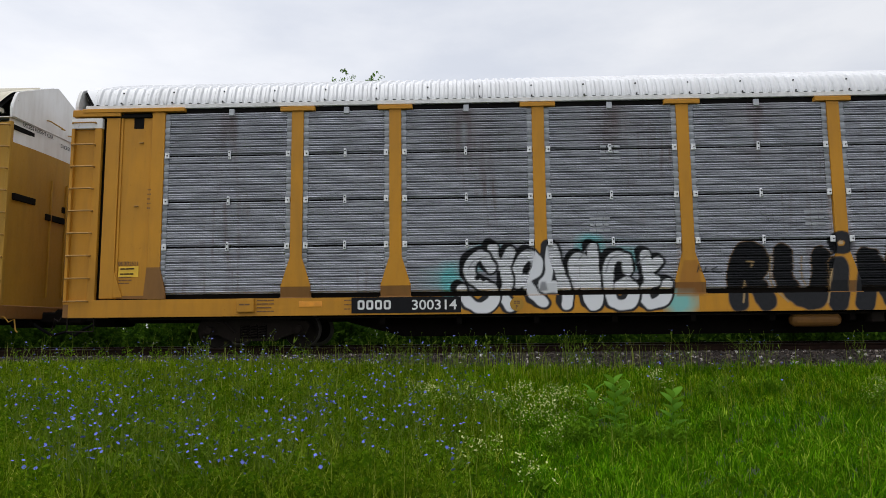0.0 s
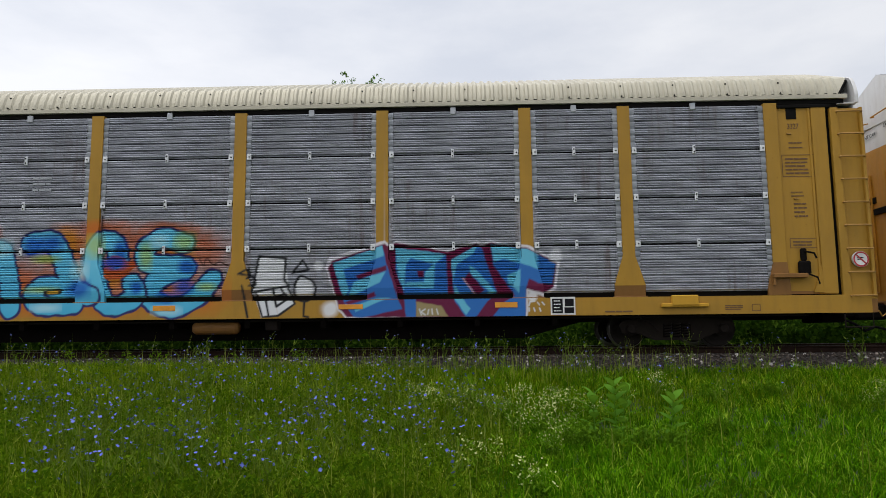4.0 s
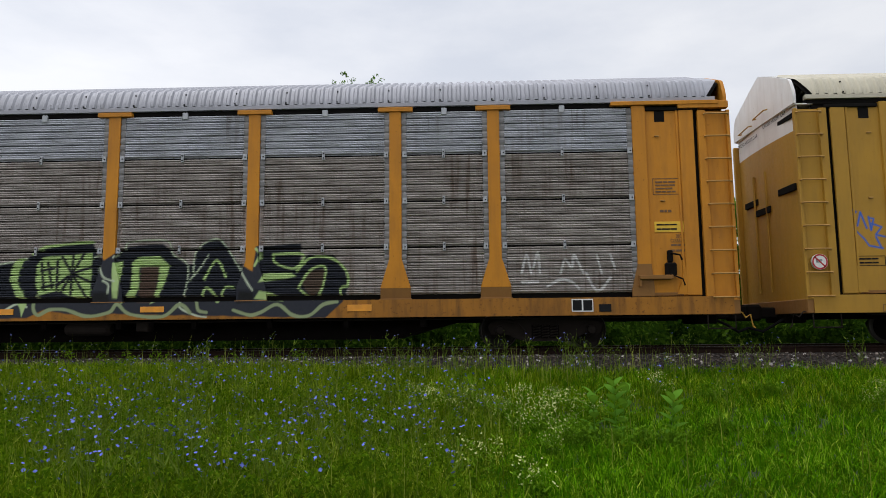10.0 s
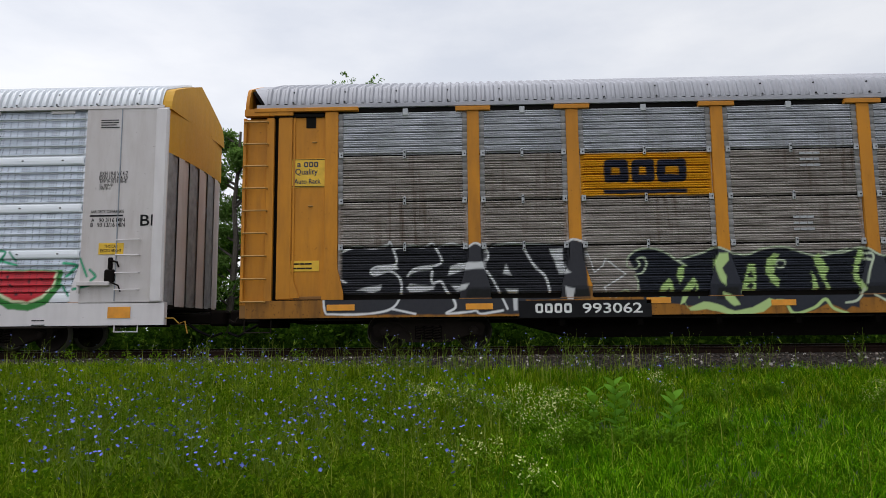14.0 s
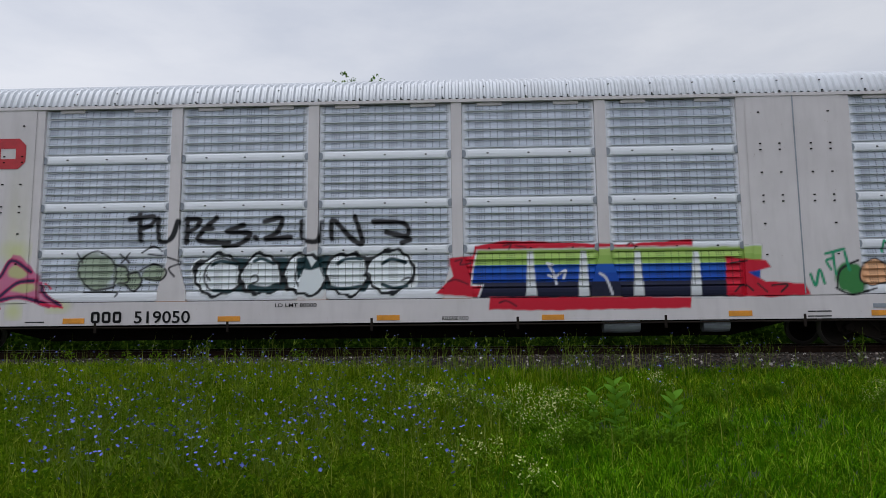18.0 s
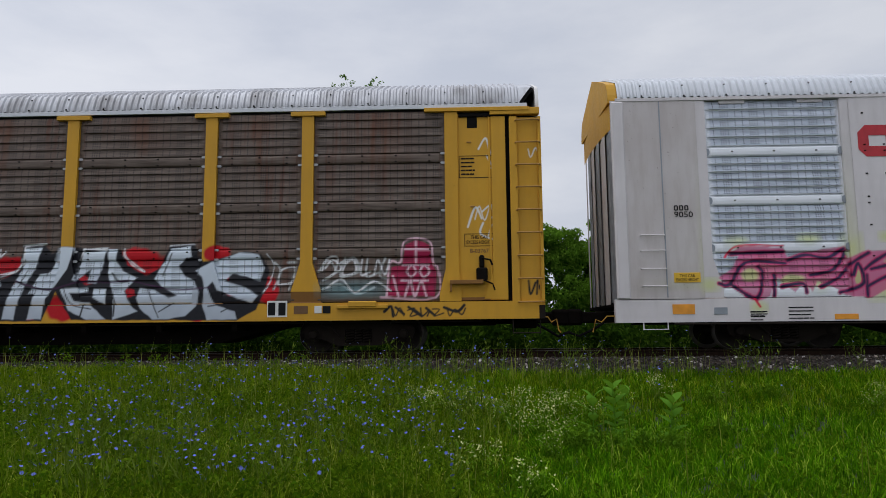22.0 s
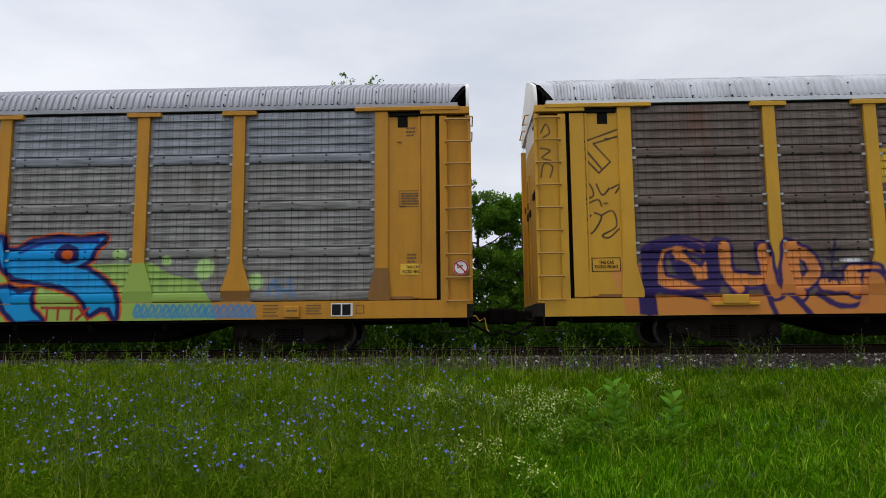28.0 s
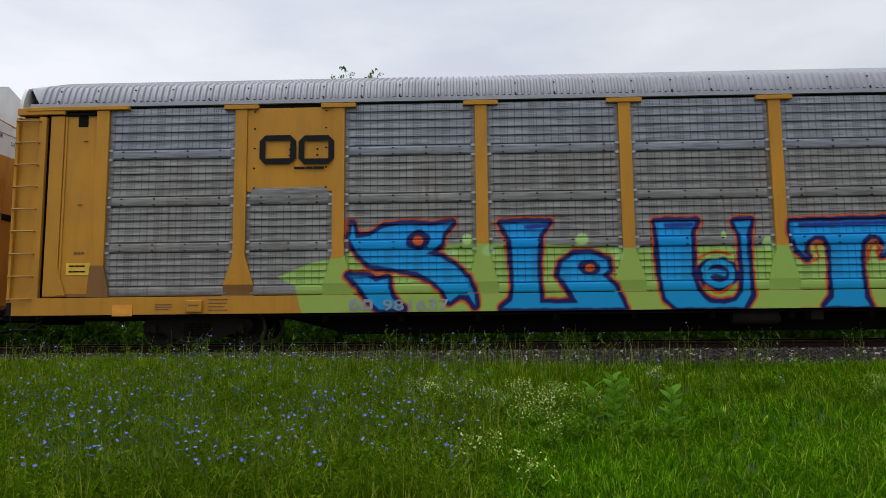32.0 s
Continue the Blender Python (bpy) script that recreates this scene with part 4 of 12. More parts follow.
def autorack(name_label, left, o, spray):
    car = new("autorack_car")
    tagged(car, name_label, "railway car", "autorack cars of the train")
    car.matrix_basis = Matrix.Translation((left, MID, RAIL))
    moving.append((car, left))
    paint = o["paint"]
    # panels, bay by bay and row by row
    for i in range(9):
        a = EDGES[i] + (0.118 if i else 0.0) + 0.004
        b = EDGES[i + 1] - (0.118 if i < 8 else 0.0) - 0.004
        for j in range(4):
            if (i, j) in o.get("skip", ()):
                continue
            side_panel(car, spray, o if j < 3 or "steel_top" not in o else dict(o, steel=o["steel_top"]), a, b, o["rise"][j], o["rise"][j + 1])
        if o["clips"]:
            for u in (a + 0.045, b - 0.045):
                for j in range(4):
                    if not spray.meets(u - 0.03, u + 0.03, RISE[j] + 0.1, RISE[j + 1]):
                        edge_teeth(car, u, RISE[j] + (0.03 if j else 0.26), RISE[j + 1] - 0.03, zinc_light if o["clips"] == clip_white else zinc_dull)
        # clips at the seams
        if o["clips"]:
            for z in o["rise"][1:4]:
                mid = (EDGES[i] + EDGES[i + 1]) / 2
                for u in (a + 0.06, b - 0.06):
                    me = stocked(("clip", o["clips"].name), lambda: bolted(Geo().box(-0.045, 0.045, -0.02, 0.01, -0.06, 0.06, 0.006), ((0.008, 0.0),), -0.02, o["clips"]))
                    hang("seam_clip", me, car, "", (u, -1.515, z))
                me = stocked(("strap", o["clips"].name), lambda: bolted(Geo().box(-0.027, 0.027, -0.03, 0.01, -0.085, 0.085, 0.008), ((0.0, 0.045), (0.0, -0.045)), -0.03, o["clips"]))
                hang("seam_clip", me, car, "", (mid - 0.02, -1.505, z))
            me = stocked(("top clip", o["topclip"].name), lambda: Geo().box(-0.055, 0.055, -0.05, 0.01, -0.07, 0.07, 0.01).mesh("top_clip", o["topclip"]))
            hang("top_clip", me, car, "", (mid, -1.47, 4.70))
        else:
            for z in o["rise"][1:4]:
                for k, u in enumerate(np.linspace(a + 0.3, b - 0.3, 4 if b - a > 2 else 3)):
                    me = stocked(("bolt",), lambda: Geo().box(-0.02, 0.02, -0.012, 0.01, -0.012, 0.012, 0.004).mesh("bolt", dark_gap))
                    for dz in (0.035, 0.155):
                        hang("bolt", me, car, "", (u, -1.502, z + dz))
                for u in (a + 0.035, b - 0.035):
                    me = stocked(("tab",), lambda: Geo().prism([(-0.04, -0.022), (0.03, -0.024), (0.05, 0.0), (0.03, 0.024), (-0.04, 0.022)], -0.012, 0.01).mesh("seam_tab", clip_grey))
                    for dz in (0.0, 0.19):
                        hang("seam_tab", me, car, "", Matrix.Translation((u, -1.475, z + dz)) @ pose(0, 0, 0, 0, 0 if u < (a + b) / 2 else 180, 0))
    for c in POSTS:
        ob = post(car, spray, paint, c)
        if o["caps"]:
            cap = stocked(("cap", paint.name), lambda: Geo().box(-0.345, 0.345, -1.555, -1.44, 4.70, 4.785, 0.006).mesh("post_cap", paint))
            hang("post_cap", cap, ob, "", (c, 0, 0))
    sl = sill(car, spray, o.get("sill", paint))
    # dark backing sheet that puts shade into the seams, far side, floor and deck
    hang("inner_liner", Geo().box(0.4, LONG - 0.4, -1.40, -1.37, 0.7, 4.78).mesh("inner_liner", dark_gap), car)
    hang("far_side", Geo().grid([0.3, LONG - 0.3], ribbed_rows(0.65, 4.9)[0], 1.47 + ribbed_rows(0.65, 4.9)[1]).mesh("far_side", o["steel"], False), car)
    hang("deck", Geo().box(0.15, LONG - 0.15, -1.40, 1.45, 0.84, 0.93, 0.01).mesh("deck", grime_and_shade), car)
    hang("centre_sill", Geo().prism([(0.9, 0.52), (5.4, 0.52), (6.6, 0.20), (LONG - 6.6, 0.20), (LONG - 5.4, 0.52), (LONG - 0.9, 0.52), (LONG - 0.9, 0.84), (0.9, 0.84)], -0.6, 0.6).mesh("centre_sill", grime_and_shade), car)
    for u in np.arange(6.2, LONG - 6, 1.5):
        me = stocked(("bearer",), lambda: Geo().prism([(0.0, 0.45), (0.1, 0.45), (0.1, 0.84), (0.0, 0.84)], -1.36, 1.36).mesh("cross_bearer", grime_and_shade))
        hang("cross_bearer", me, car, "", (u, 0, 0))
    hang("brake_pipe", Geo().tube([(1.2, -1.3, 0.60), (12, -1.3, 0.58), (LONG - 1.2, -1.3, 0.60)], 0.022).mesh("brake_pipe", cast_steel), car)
    hang("air_tank", Geo().lathe([(0.0, -0.48), (0.09, -0.46), (0.13, -0.40), (0.135, 0.0), (0.13, 0.40), (0.09, 0.46), (0.0, 0.48)], 16).mesh("air_tank", foot_paint if o.get("tank") else cast_steel),
         car, "", Matrix.Translation((14.6, -1.22, 0.46)) @ pose(0, 0, 0, 0, 0, 90))
    hang("brake_valve", Geo().box(15.6, 15.85, -1.36, -1.1, 0.40, 0.60, 0.02).mesh("brake_valve", cast_steel), car)
    # roof with its plate
    hang("top_plate", Geo().box(0.25, LONG - 0.25, -1.50, -1.40, 4.815, 4.90, 0.004).mesh("top_plate", o["plate"]), car)
    # dark strip put in as the shade between panels and roof plate
    hang("top_shadow", Geo().box(0.30, LONG - 0.30, -1.44, -1.40, 4.73, 4.815).mesh("top_shadow_strip", dark_gap), car)
    roof(car, o["roof"], pitch=0.128 if o["perforated"] else 0.172)
    for right in (False, True):
        end_of_car(car, o, right, spray)
    for c in (3.65, 23.65):
        truck(car, c)
    return car, sl


# ---- what has been sprayed on each car ----
INK, CHALK = (0.012, 0.012, 0.014), (0.70, 0.70, 0.71)
a_spray = Spray()
b_spray = Spray()
c_spray = Spray()
d_spray = Spray()
e_spray = Spray()
f_spray = Spray()
# bubble letters in white on the first car
a_spray.blob(7.58, 1.32, 0.205, 0.293, (0.16, 0.50, 0.50), 0.5, 0.8)
a_spray.blob(8.35, 1.72, 0.352, 0.234, (0.16, 0.50, 0.50), 0.5, 0.8)
a_spray.blob(10.28, 1.93, 0.264, 0.205, (0.16, 0.50, 0.50), 0.5, 0.8)
a_spray.blob(10.91, 1.63, 0.293, 0.234, (0.16, 0.50, 0.50), 0.5, 0.8)
a_spray.blob(11.97, 0.8, 0.293, 0.234, (0.16, 0.50, 0.50), 0.5, 0.8)
a_spray.blob(7.66, 0.96, 0.205, 0.205, (0.16, 0.50, 0.50), 0.5, 0.8)
STRANGE = (
    [curve([(11.35, 1.72), (11.38, 1.43), (11.4, 1.2), (11.29, 1.03), (11.38, 0.79), (11.64, 0.87), (11.75, 1.17)]), curve([(11.41, 1.45), (11.59, 1.6)]), curve([(11.4, 1.2), (11.51, 1.22)])],
    [curve([(11, 1.44), (10.97, 1.66), (10.75, 1.69), (10.62, 1.44), (10.62, 1.07), (10.72, 0.81), (10.98, 0.79), (11.11, 1.04), (10.99, 1.2), (10.82, 1.12)])],
    [curve([(9.98, 1.16), (9.97, 1.54), (10.08, 1.69), (10.19, 1.58), (10.18, 1.21), (10.27, 0.8), (10.4, 0.88), (10.36, 1.42), (10.33, 1.86)])],
    [curve([(9.54, 1.87), (9.5, 1.54), (9.38, 1.16), (9.24, 0.9)]), curve([(9.57, 1.87), (9.69, 1.43), (9.83, 1.05), (9.82, 0.8)]), curve([(9.42, 1.13), (9.68, 1.13)])],
    [curve([(8.88, 1.22), (8.91, 1.55), (9.09, 1.75), (9.26, 1.63), (9.23, 1.42), (9.01, 1.29)]), curve([(9.03, 1.27), (9.19, 1), (9.37, 0.83)])],
    [curve([(8.42, 1.89), (8.43, 1.67), (8.63, 1.55), (8.76, 1.82)]), curve([(8.64, 1.55), (8.69, 1.23), (8.62, 0.96), (8.74, 0.75)])],
    [curve([(8.37, 1.51), (8.2, 1.76), (8, 1.61), (7.97, 1.37), (8.17, 1.21), (8.4, 1.1), (8.42, 0.88), (8.18, 0.73), (7.92, 0.87), (7.8, 1.11)])])
for lines in STRANGE:
    a_spray.strokes([q + np.array([(-0.06, 0.04)]) for q in lines], 0.150, INK)
    a_spray.strokes(lines, 0.150, INK)
    a_spray.strokes(lines, 0.104, CHALK, top=(0.62, 0.62, 0.64), z0=0.7, z1=1.9)
a_spray.strokes([curve([(8.11, 1.32), (8.17, 1.36), (8.23, 1.3)]), curve([(9.02, 1.44), (9.06, 1.42)]), curve([(10.83, 1.31), (10.79, 1.4)])], 0.045, INK)
a_spray.strokes([curve([(8.29, 1.72), (8.06, 1.66), (7.94, 1.49)]), np.array([(10.07, 1.64), (10.28, 1.93)]), curve([(10.58, 1.4), (10.68, 1.66), (10.92, 1.75)]), np.array([(11.2, 1.57), (11.38, 1.71)])], 0.012, (0.3, 0.3, 0.32))
a_spray.area([(9.3, 1.06), (9.33, 1.23), (9.42, 1.23), (9.45, 1.06)], (0.30, 0.30, 0.31))
a_spray.area([(11.89, 0.93), (12.06, 1.61), (12.32, 1.61), (12.4, 0.92)], (0.24, 0.10, 0.03), fade=0.55)
# black letters with a brown line
RUIN = ([curve([(13.05, 0.80), (13.08, 1.45), (13.24, 1.76), (13.46, 1.74), (13.52, 1.50), (13.30, 1.32)]), np.array([(13.34, 1.28), (13.58, 0.80)])],
        [curve([(13.95, 1.72), (13.93, 1.30), (14.12, 0.96), (14.42, 0.82), (14.60, 1.05), (14.66, 1.66)])],
        [np.array([(14.98, 1.48), (14.92, 0.76)])],
        [np.array([(15.42, 0.76), (15.52, 1.64), (15.62, 1.62), (15.92, 0.84), (16.06, 1.70)])])
for lines in RUIN:
    a_spray.strokes(lines, 0.196, (0.20, 0.12, 0.06))
    a_spray.strokes(lines, 0.18, INK)
a_spray.strokes([curve([(14.88, 1.93), (15.02, 2.05), (15.20, 1.96), (15.14, 1.80), (14.95, 1.78), (14.88, 1.93)])], 0.09, INK)
a_spray.blob(15.04, 1.91, 0.05, 0.04, (0.40, 0.34, 0.24), 0.2, 0.8)
a_spray.strokes([curve([(13.26, 1.58), (13.38, 1.56), (13.34, 1.48)]), curve([(13.72, 1.70), (13.70, 1.15), (13.98, 0.80)]), curve([(14.30, 1.66), (14.28, 1.30), (14.34, 1.12)]), curve([(14.84, 1.40), (14.72, 0.78)]), curve([(13.14, 0.80), (13.20, 1.20)])], 0.016, (0.34, 0.24, 0.13))
a_spray.strokes([np.array([(12.31, 1.38), (12.34, 1.52)]), curve([(12.39, 1.49), (12.33, 1.44), (12.42, 1.38)]), curve([(12.49, 1.48), (12.46, 1.39), (12.54, 1.4)]), curve([(12.7, 1.48), (12.6, 1.43), (12.69, 1.37), (12.8, 1.38)])], 0.012, INK)
# second car: blue letters on a red and orange cloud
b_spray.blob(9.69, 2.07, 0.281, 0.327, (0.50, 0.13, 0.03), 0.5, 0.75)
b_spray.blob(10.72, 1.3, 0.655, 0.515, (0.50, 0.13, 0.03), 0.5, 0.75)
b_spray.blob(11.86, 1.99, 0.561, 0.515, (0.50, 0.13, 0.03), 0.5, 0.75)
b_spray.blob(12.49, 1.14, 0.842, 0.421, (0.50, 0.13, 0.03), 0.5, 0.75)
b_spray.blob(13.12, 1.98, 0.702, 0.515, (0.50, 0.13, 0.03), 0.5, 0.75)
b_spray.blob(14.14, 1.96, 0.702, 0.421, (0.50, 0.13, 0.03), 0.5, 0.75)
b_spray.blob(14.1, 1.12, 0.748, 0.374, (0.50, 0.13, 0.03), 0.5, 0.75)
b_spray.blob(11.37, 1.16, 0.748, 0.374, (0.50, 0.13, 0.03), 0.5, 0.75)
b_spray.blob(10.16, 1.17, 0.608, 0.421, (0.50, 0.13, 0.03), 0.5, 0.75)
b_spray.blob(9.84, 2.36, 0.421, 0.187, (0.50, 0.13, 0.03), 0.5, 0.75)
b_spray.blob(12.43, 2.41, 0.421, 0.187, (0.50, 0.13, 0.03), 0.5, 0.75)
b_spray.blob(13.69, 2.4, 0.515, 0.14, (0.50, 0.13, 0.03), 0.5, 0.75)
b_spray.blob(11.67, 2.19, 0.234, 0.281, (0.55, 0.24, 0.02), 0.5, 0.8)
b_spray.blob(12.5, 1.47, 0.327, 0.234, (0.55, 0.24, 0.02), 0.5, 0.8)
b_spray.blob(13.94, 1.73, 0.281, 0.281, (0.55, 0.24, 0.02), 0.5, 0.8)
b_spray.blob(11.75, 1.57, 0.234, 0.187, (0.55, 0.24, 0.02), 0.5, 0.8)
b_spray.strokes([curve([(14.03, 2.13), (13.59, 2.23), (13.27, 2.05), (13.26, 1.76), (13.57, 1.71), (14.06, 1.66)]), curve([(14.03, 1.61), (13.52, 1.43), (13.36, 1.09), (13.77, 0.85), (14.28, 1.05), (14.58, 1.4)])], 0.229, (0.025, 0.025, 0.11))
b_spray.strokes([curve([(14.03, 2.13), (13.59, 2.23), (13.27, 2.05), (13.26, 1.76), (13.57, 1.71), (14.06, 1.66)]), curve([(14.03, 1.61), (13.52, 1.43), (13.36, 1.09), (13.77, 0.85), (14.28, 1.05), (14.58, 1.4)])], 0.178, (0.10, 0.42, 0.62), top=(0.20, 0.56, 0.72), z0=0.7, z1=2.1)
b_spray.strokes([curve([(12.74, 1.75), (12.63, 2.13), (12.38, 2.18), (12.18, 1.85), (12.31, 1.38), (12.46, 1), (12.76, 0.91), (13.09, 1.11), (13, 1.35)])], 0.229, (0.025, 0.025, 0.11))
b_spray.strokes([curve([(12.74, 1.75), (12.63, 2.13), (12.38, 2.18), (12.18, 1.85), (12.31, 1.38), (12.46, 1), (12.76, 0.91), (13.09, 1.11), (13, 1.35)])], 0.178, (0.10, 0.42, 0.62), top=(0.20, 0.56, 0.72), z0=0.7, z1=2.1)
b_spray.strokes([curve([(10.92, 2.15), (11.3, 2.22), (11.53, 1.95), (11.77, 1.38), (12.02, 1.15), (12.16, 1.1)]), curve([(11.66, 1.25), (11.19, 1.3), (11.05, 1.09), (11.32, 0.92), (11.88, 0.96)])], 0.229, (0.025, 0.025, 0.11))
b_spray.strokes([curve([(10.92, 2.15), (11.3, 2.22), (11.53, 1.95), (11.77, 1.38), (12.02, 1.15), (12.16, 1.1)]), curve([(11.66, 1.25), (11.19, 1.3), (11.05, 1.09), (11.32, 0.92), (11.88, 0.96)])], 0.178, (0.10, 0.42, 0.62), top=(0.20, 0.56, 0.72), z0=0.7, z1=2.1)
b_spray.strokes([curve([(9.72, 2.02), (9.83, 1.5), (9.99, 0.87)]), curve([(9.76, 2.07), (10.11, 1.45), (10.35, 2.02)]), curve([(10.38, 2.01), (10.49, 1.54), (10.62, 0.88)])], 0.229, (0.025, 0.025, 0.11))
b_spray.strokes([curve([(9.72, 2.02), (9.83, 1.5), (9.99, 0.87)]), curve([(9.76, 2.07), (10.11, 1.45), (10.35, 2.02)]), curve([(10.38, 2.01), (10.49, 1.54), (10.62, 0.88)])], 0.178, (0.10, 0.42, 0.62), top=(0.20, 0.56, 0.72), z0=0.7, z1=2.1)
b_spray.blob(10.97, 2.1, 0.211, 0.187, (0.02, 0.09, 0.42), 0.5, 0.85)
b_spray.blob(11.34, 2.14, 0.234, 0.187, (0.02, 0.09, 0.42), 0.5, 0.85)
b_spray.blob(11.93, 1.24, 0.234, 0.187, (0.02, 0.09, 0.42), 0.5, 0.85)
b_spray.blob(14.08, 1.66, 0.187, 0.14, (0.02, 0.09, 0.42), 0.5, 0.85)
b_spray.blob(13.64, 1.04, 0.281, 0.117, (0.02, 0.09, 0.42), 0.5, 0.85)
b_spray.blob(14.02, 1.26, 0.187, 0.164, (0.02, 0.09, 0.42), 0.5, 0.85)
b_spray.blob(12.74, 1.98, 0.14, 0.234, (0.02, 0.09, 0.42), 0.5, 0.85)
b_spray.blob(13.09, 1.27, 0.117, 0.14, (0.02, 0.09, 0.42), 0.5, 0.85)
b_spray.blob(9.67, 1.98, 0.131, 0.281, (0.38, 0.50, 0.12), 0.6, 0.75)
b_spray.blob(11.24, 1.84, 0.281, 0.075, (0.38, 0.50, 0.12), 0.6, 0.75)
b_spray.blob(13.25, 1.88, 0.131, 0.257, (0.38, 0.50, 0.12), 0.6, 0.75)
b_spray.blob(14.01, 2.15, 0.211, 0.187, (0.38, 0.50, 0.12), 0.6, 0.75)
b_spray.blob(11.19, 1.23, 0.327, 0.065, (0.38, 0.50, 0.12), 0.6, 0.75)
b_spray.blob(14.48, 1.26, 0.187, 0.084, (0.38, 0.50, 0.12), 0.6, 0.75)
b_spray.blob(12.23, 2.08, 0.187, 0.234, (0.38, 0.50, 0.12), 0.6, 0.75)
b_spray.blob(10.35, 2.06, 0.211, 0.187, (0.50, 0.74, 0.78), 0.6, 0.7)
b_spray.blob(9.97, 0.98, 0.164, 0.211, (0.50, 0.74, 0.78), 0.6, 0.7)
b_spray.blob(11.32, 0.88, 0.281, 0.084, (0.50, 0.74, 0.78), 0.6, 0.7)
b_spray.blob(13.72, 0.8, 0.281, 0.094, (0.50, 0.74, 0.78), 0.6, 0.7)
b_spray.blob(13.5, 2.16, 0.187, 0.14, (0.50, 0.74, 0.78), 0.6, 0.7)
b_spray.blob(11.94, 1.62, 0.187, 0.187, (0.50, 0.74, 0.78), 0.6, 0.7)
b_spray.strokes([curve([(12.88, 1.7), (12.62, 1.8), (12.5, 1.52), (12.78, 1.56), (12.97, 1.7)])], 0.094, (0.42, 0.10, 0.04))
b_spray.blob(12.64, 1.75, 0.234, 0.131, (0.02, 0.09, 0.42), 0.4, 0.9)
b_spray.area([(12.3, 2.7), (12.35, 2.7), (12.36, 1.94), (12.32, 1.94)], INK)
b_spray.strokes([np.array([(11.28, 1.18), (11.56, 1.2)])], 0.051, INK)
b_spray.strokes([np.array([(11.33, 1.18), (11.51, 1.19)])], 0.028, (0.5, 0.3, 0.05))
b_spray.strokes([curve([(8.72, 2.28), (9.03, 2.27), (8.89, 2.11)]), curve([(9.08, 2.22), (9.15, 2.06), (9.22, 2.2), (9.36, 1.98)]), curve([(14.32, 1.82), (14.4, 1.68), (14.46, 1.82), (14.59, 1.7), (14.73, 1.74), (14.91, 1.65)])], 0.014, (0.06, 0.03, 0.03))
b_spray.blob(8.79, 1.99, 0.281, 0.075, (0.6, 0.45, 0.05), 0.7, 0.7)
# small white houses drawn in black
b_spray.area([(8.75, 1.75), (9.01, 1.72), (9.13, 1.32), (8.63, 1.24)], CHALK)
b_spray.area([(8.68, 1.24), (9.14, 1.3), (9.15, 1.02), (8.82, 0.9)], CHALK)
b_spray.strokes([np.array([(8.68, 1.76), (9.01, 1.72), (9.14, 1.32), (8.62, 1.24), (8.72, 1.74)]), np.array([(8.68, 1.24), (8.82, 0.9), (9.16, 1.04), (9.06, 1.3)]), np.array([(8.89, 1.27), (9.06, 1.09)]), np.array([(8.98, 1.3), (8.94, 1)]), np.array([(8.77, 1.16), (8.82, 1)]), np.array([(9.05, 1.69), (9.12, 1.64), (9.22, 1.79), (9.24, 1.67), (9.09, 1.65)]), np.array([(8.3, 1.43), (8.44, 1.38), (8.51, 1.47), (8.41, 1.59), (8.3, 1.45)])], 0.019, INK)
b_spray.area([(15.5, 1.86), (16.01, 1.78), (16.1, 1.26), (15.4, 1.16)], CHALK)
b_spray.area([(15.42, 1.17), (15.8, 1.24), (15.9, 0.68), (15.58, 0.66)], CHALK)
b_spray.area([(15.8, 1.24), (16.1, 1.26), (16.23, 0.9), (15.9, 0.68)], CHALK)
b_spray.blob(16.4, 1.21, 0.178, 0.214, CHALK, 0.15, 1.0)
b_spray.strokes([np.array([(15.5, 1.85), (16.03, 1.8), (16, 1.37), (16.1, 1.26), (15.37, 1.14), (15.5, 1.85)]), np.array([(15.44, 1.16), (15.6, 0.66), (15.9, 0.68), (16.23, 0.91), (16.06, 1.26)]), np.array([(15.78, 1.22), (15.87, 0.86), (16.07, 0.99), (15.94, 1.22)]), np.array([(15.81, 1.06), (16.04, 1.1)]), np.array([(15.52, 1), (15.65, 1.04), (15.72, 0.68)]), np.array([(15.1, 1.5), (15.3, 1.61), (15.33, 1.47), (15.13, 1.5)]), np.array([(15.18, 1.27), (15.31, 0.66)]), np.array([(16.16, 1.51), (16.36, 1.76), (16.48, 1.57), (16.16, 1.51)]), np.array([(16.41, 0.94), (16.4, 0.67), (16.49, 0.65)])], 0.022, INK)
b_spray.strokes([curve([(16.39, 1.44), (16.58, 1.32), (16.61, 1.12), (16.46, 0.96), (16.25, 1.01), (16.2, 1.21), (16.28, 1.42), (16.39, 1.44)]), curve([(15.27, 1.41), (15.38, 1.45), (15.44, 1.29), (15.32, 1.27)])], 0.022, INK)
# blue block letters with maroon sides
b_spray.area([(16.8, 1.6), (16.86, 1.8), (17.97, 2.12), (18.06, 2.04), (18.2, 2.12), (19.16, 1.92), (19.76, 2.1), (19.85, 2.05), (20.01, 2.09), (20.74, 1.99), (21.37, 1.69), (21.27, 1.14), (21.05, 1), (20.72, 1.1), (20.71, 0.6), (17.23, 0.61), (17.07, 0.78)], (0.72, 0.70, 0.74), fade=0.9)
b_spray.area([(16.85, 1.58), (16.94, 1.74), (17.97, 2.06), (18.02, 2.01), (18.2, 2.08), (19.2, 1.89), (19.76, 2.05), (19.84, 2), (20.03, 2.05), (20.7, 1.95), (21.3, 1.66), (21.22, 1.17), (21.04, 1.07), (20.69, 1.15), (20.67, 0.6), (17.25, 0.64), (17.08, 0.82)], (0.12, 0.012, 0.045))
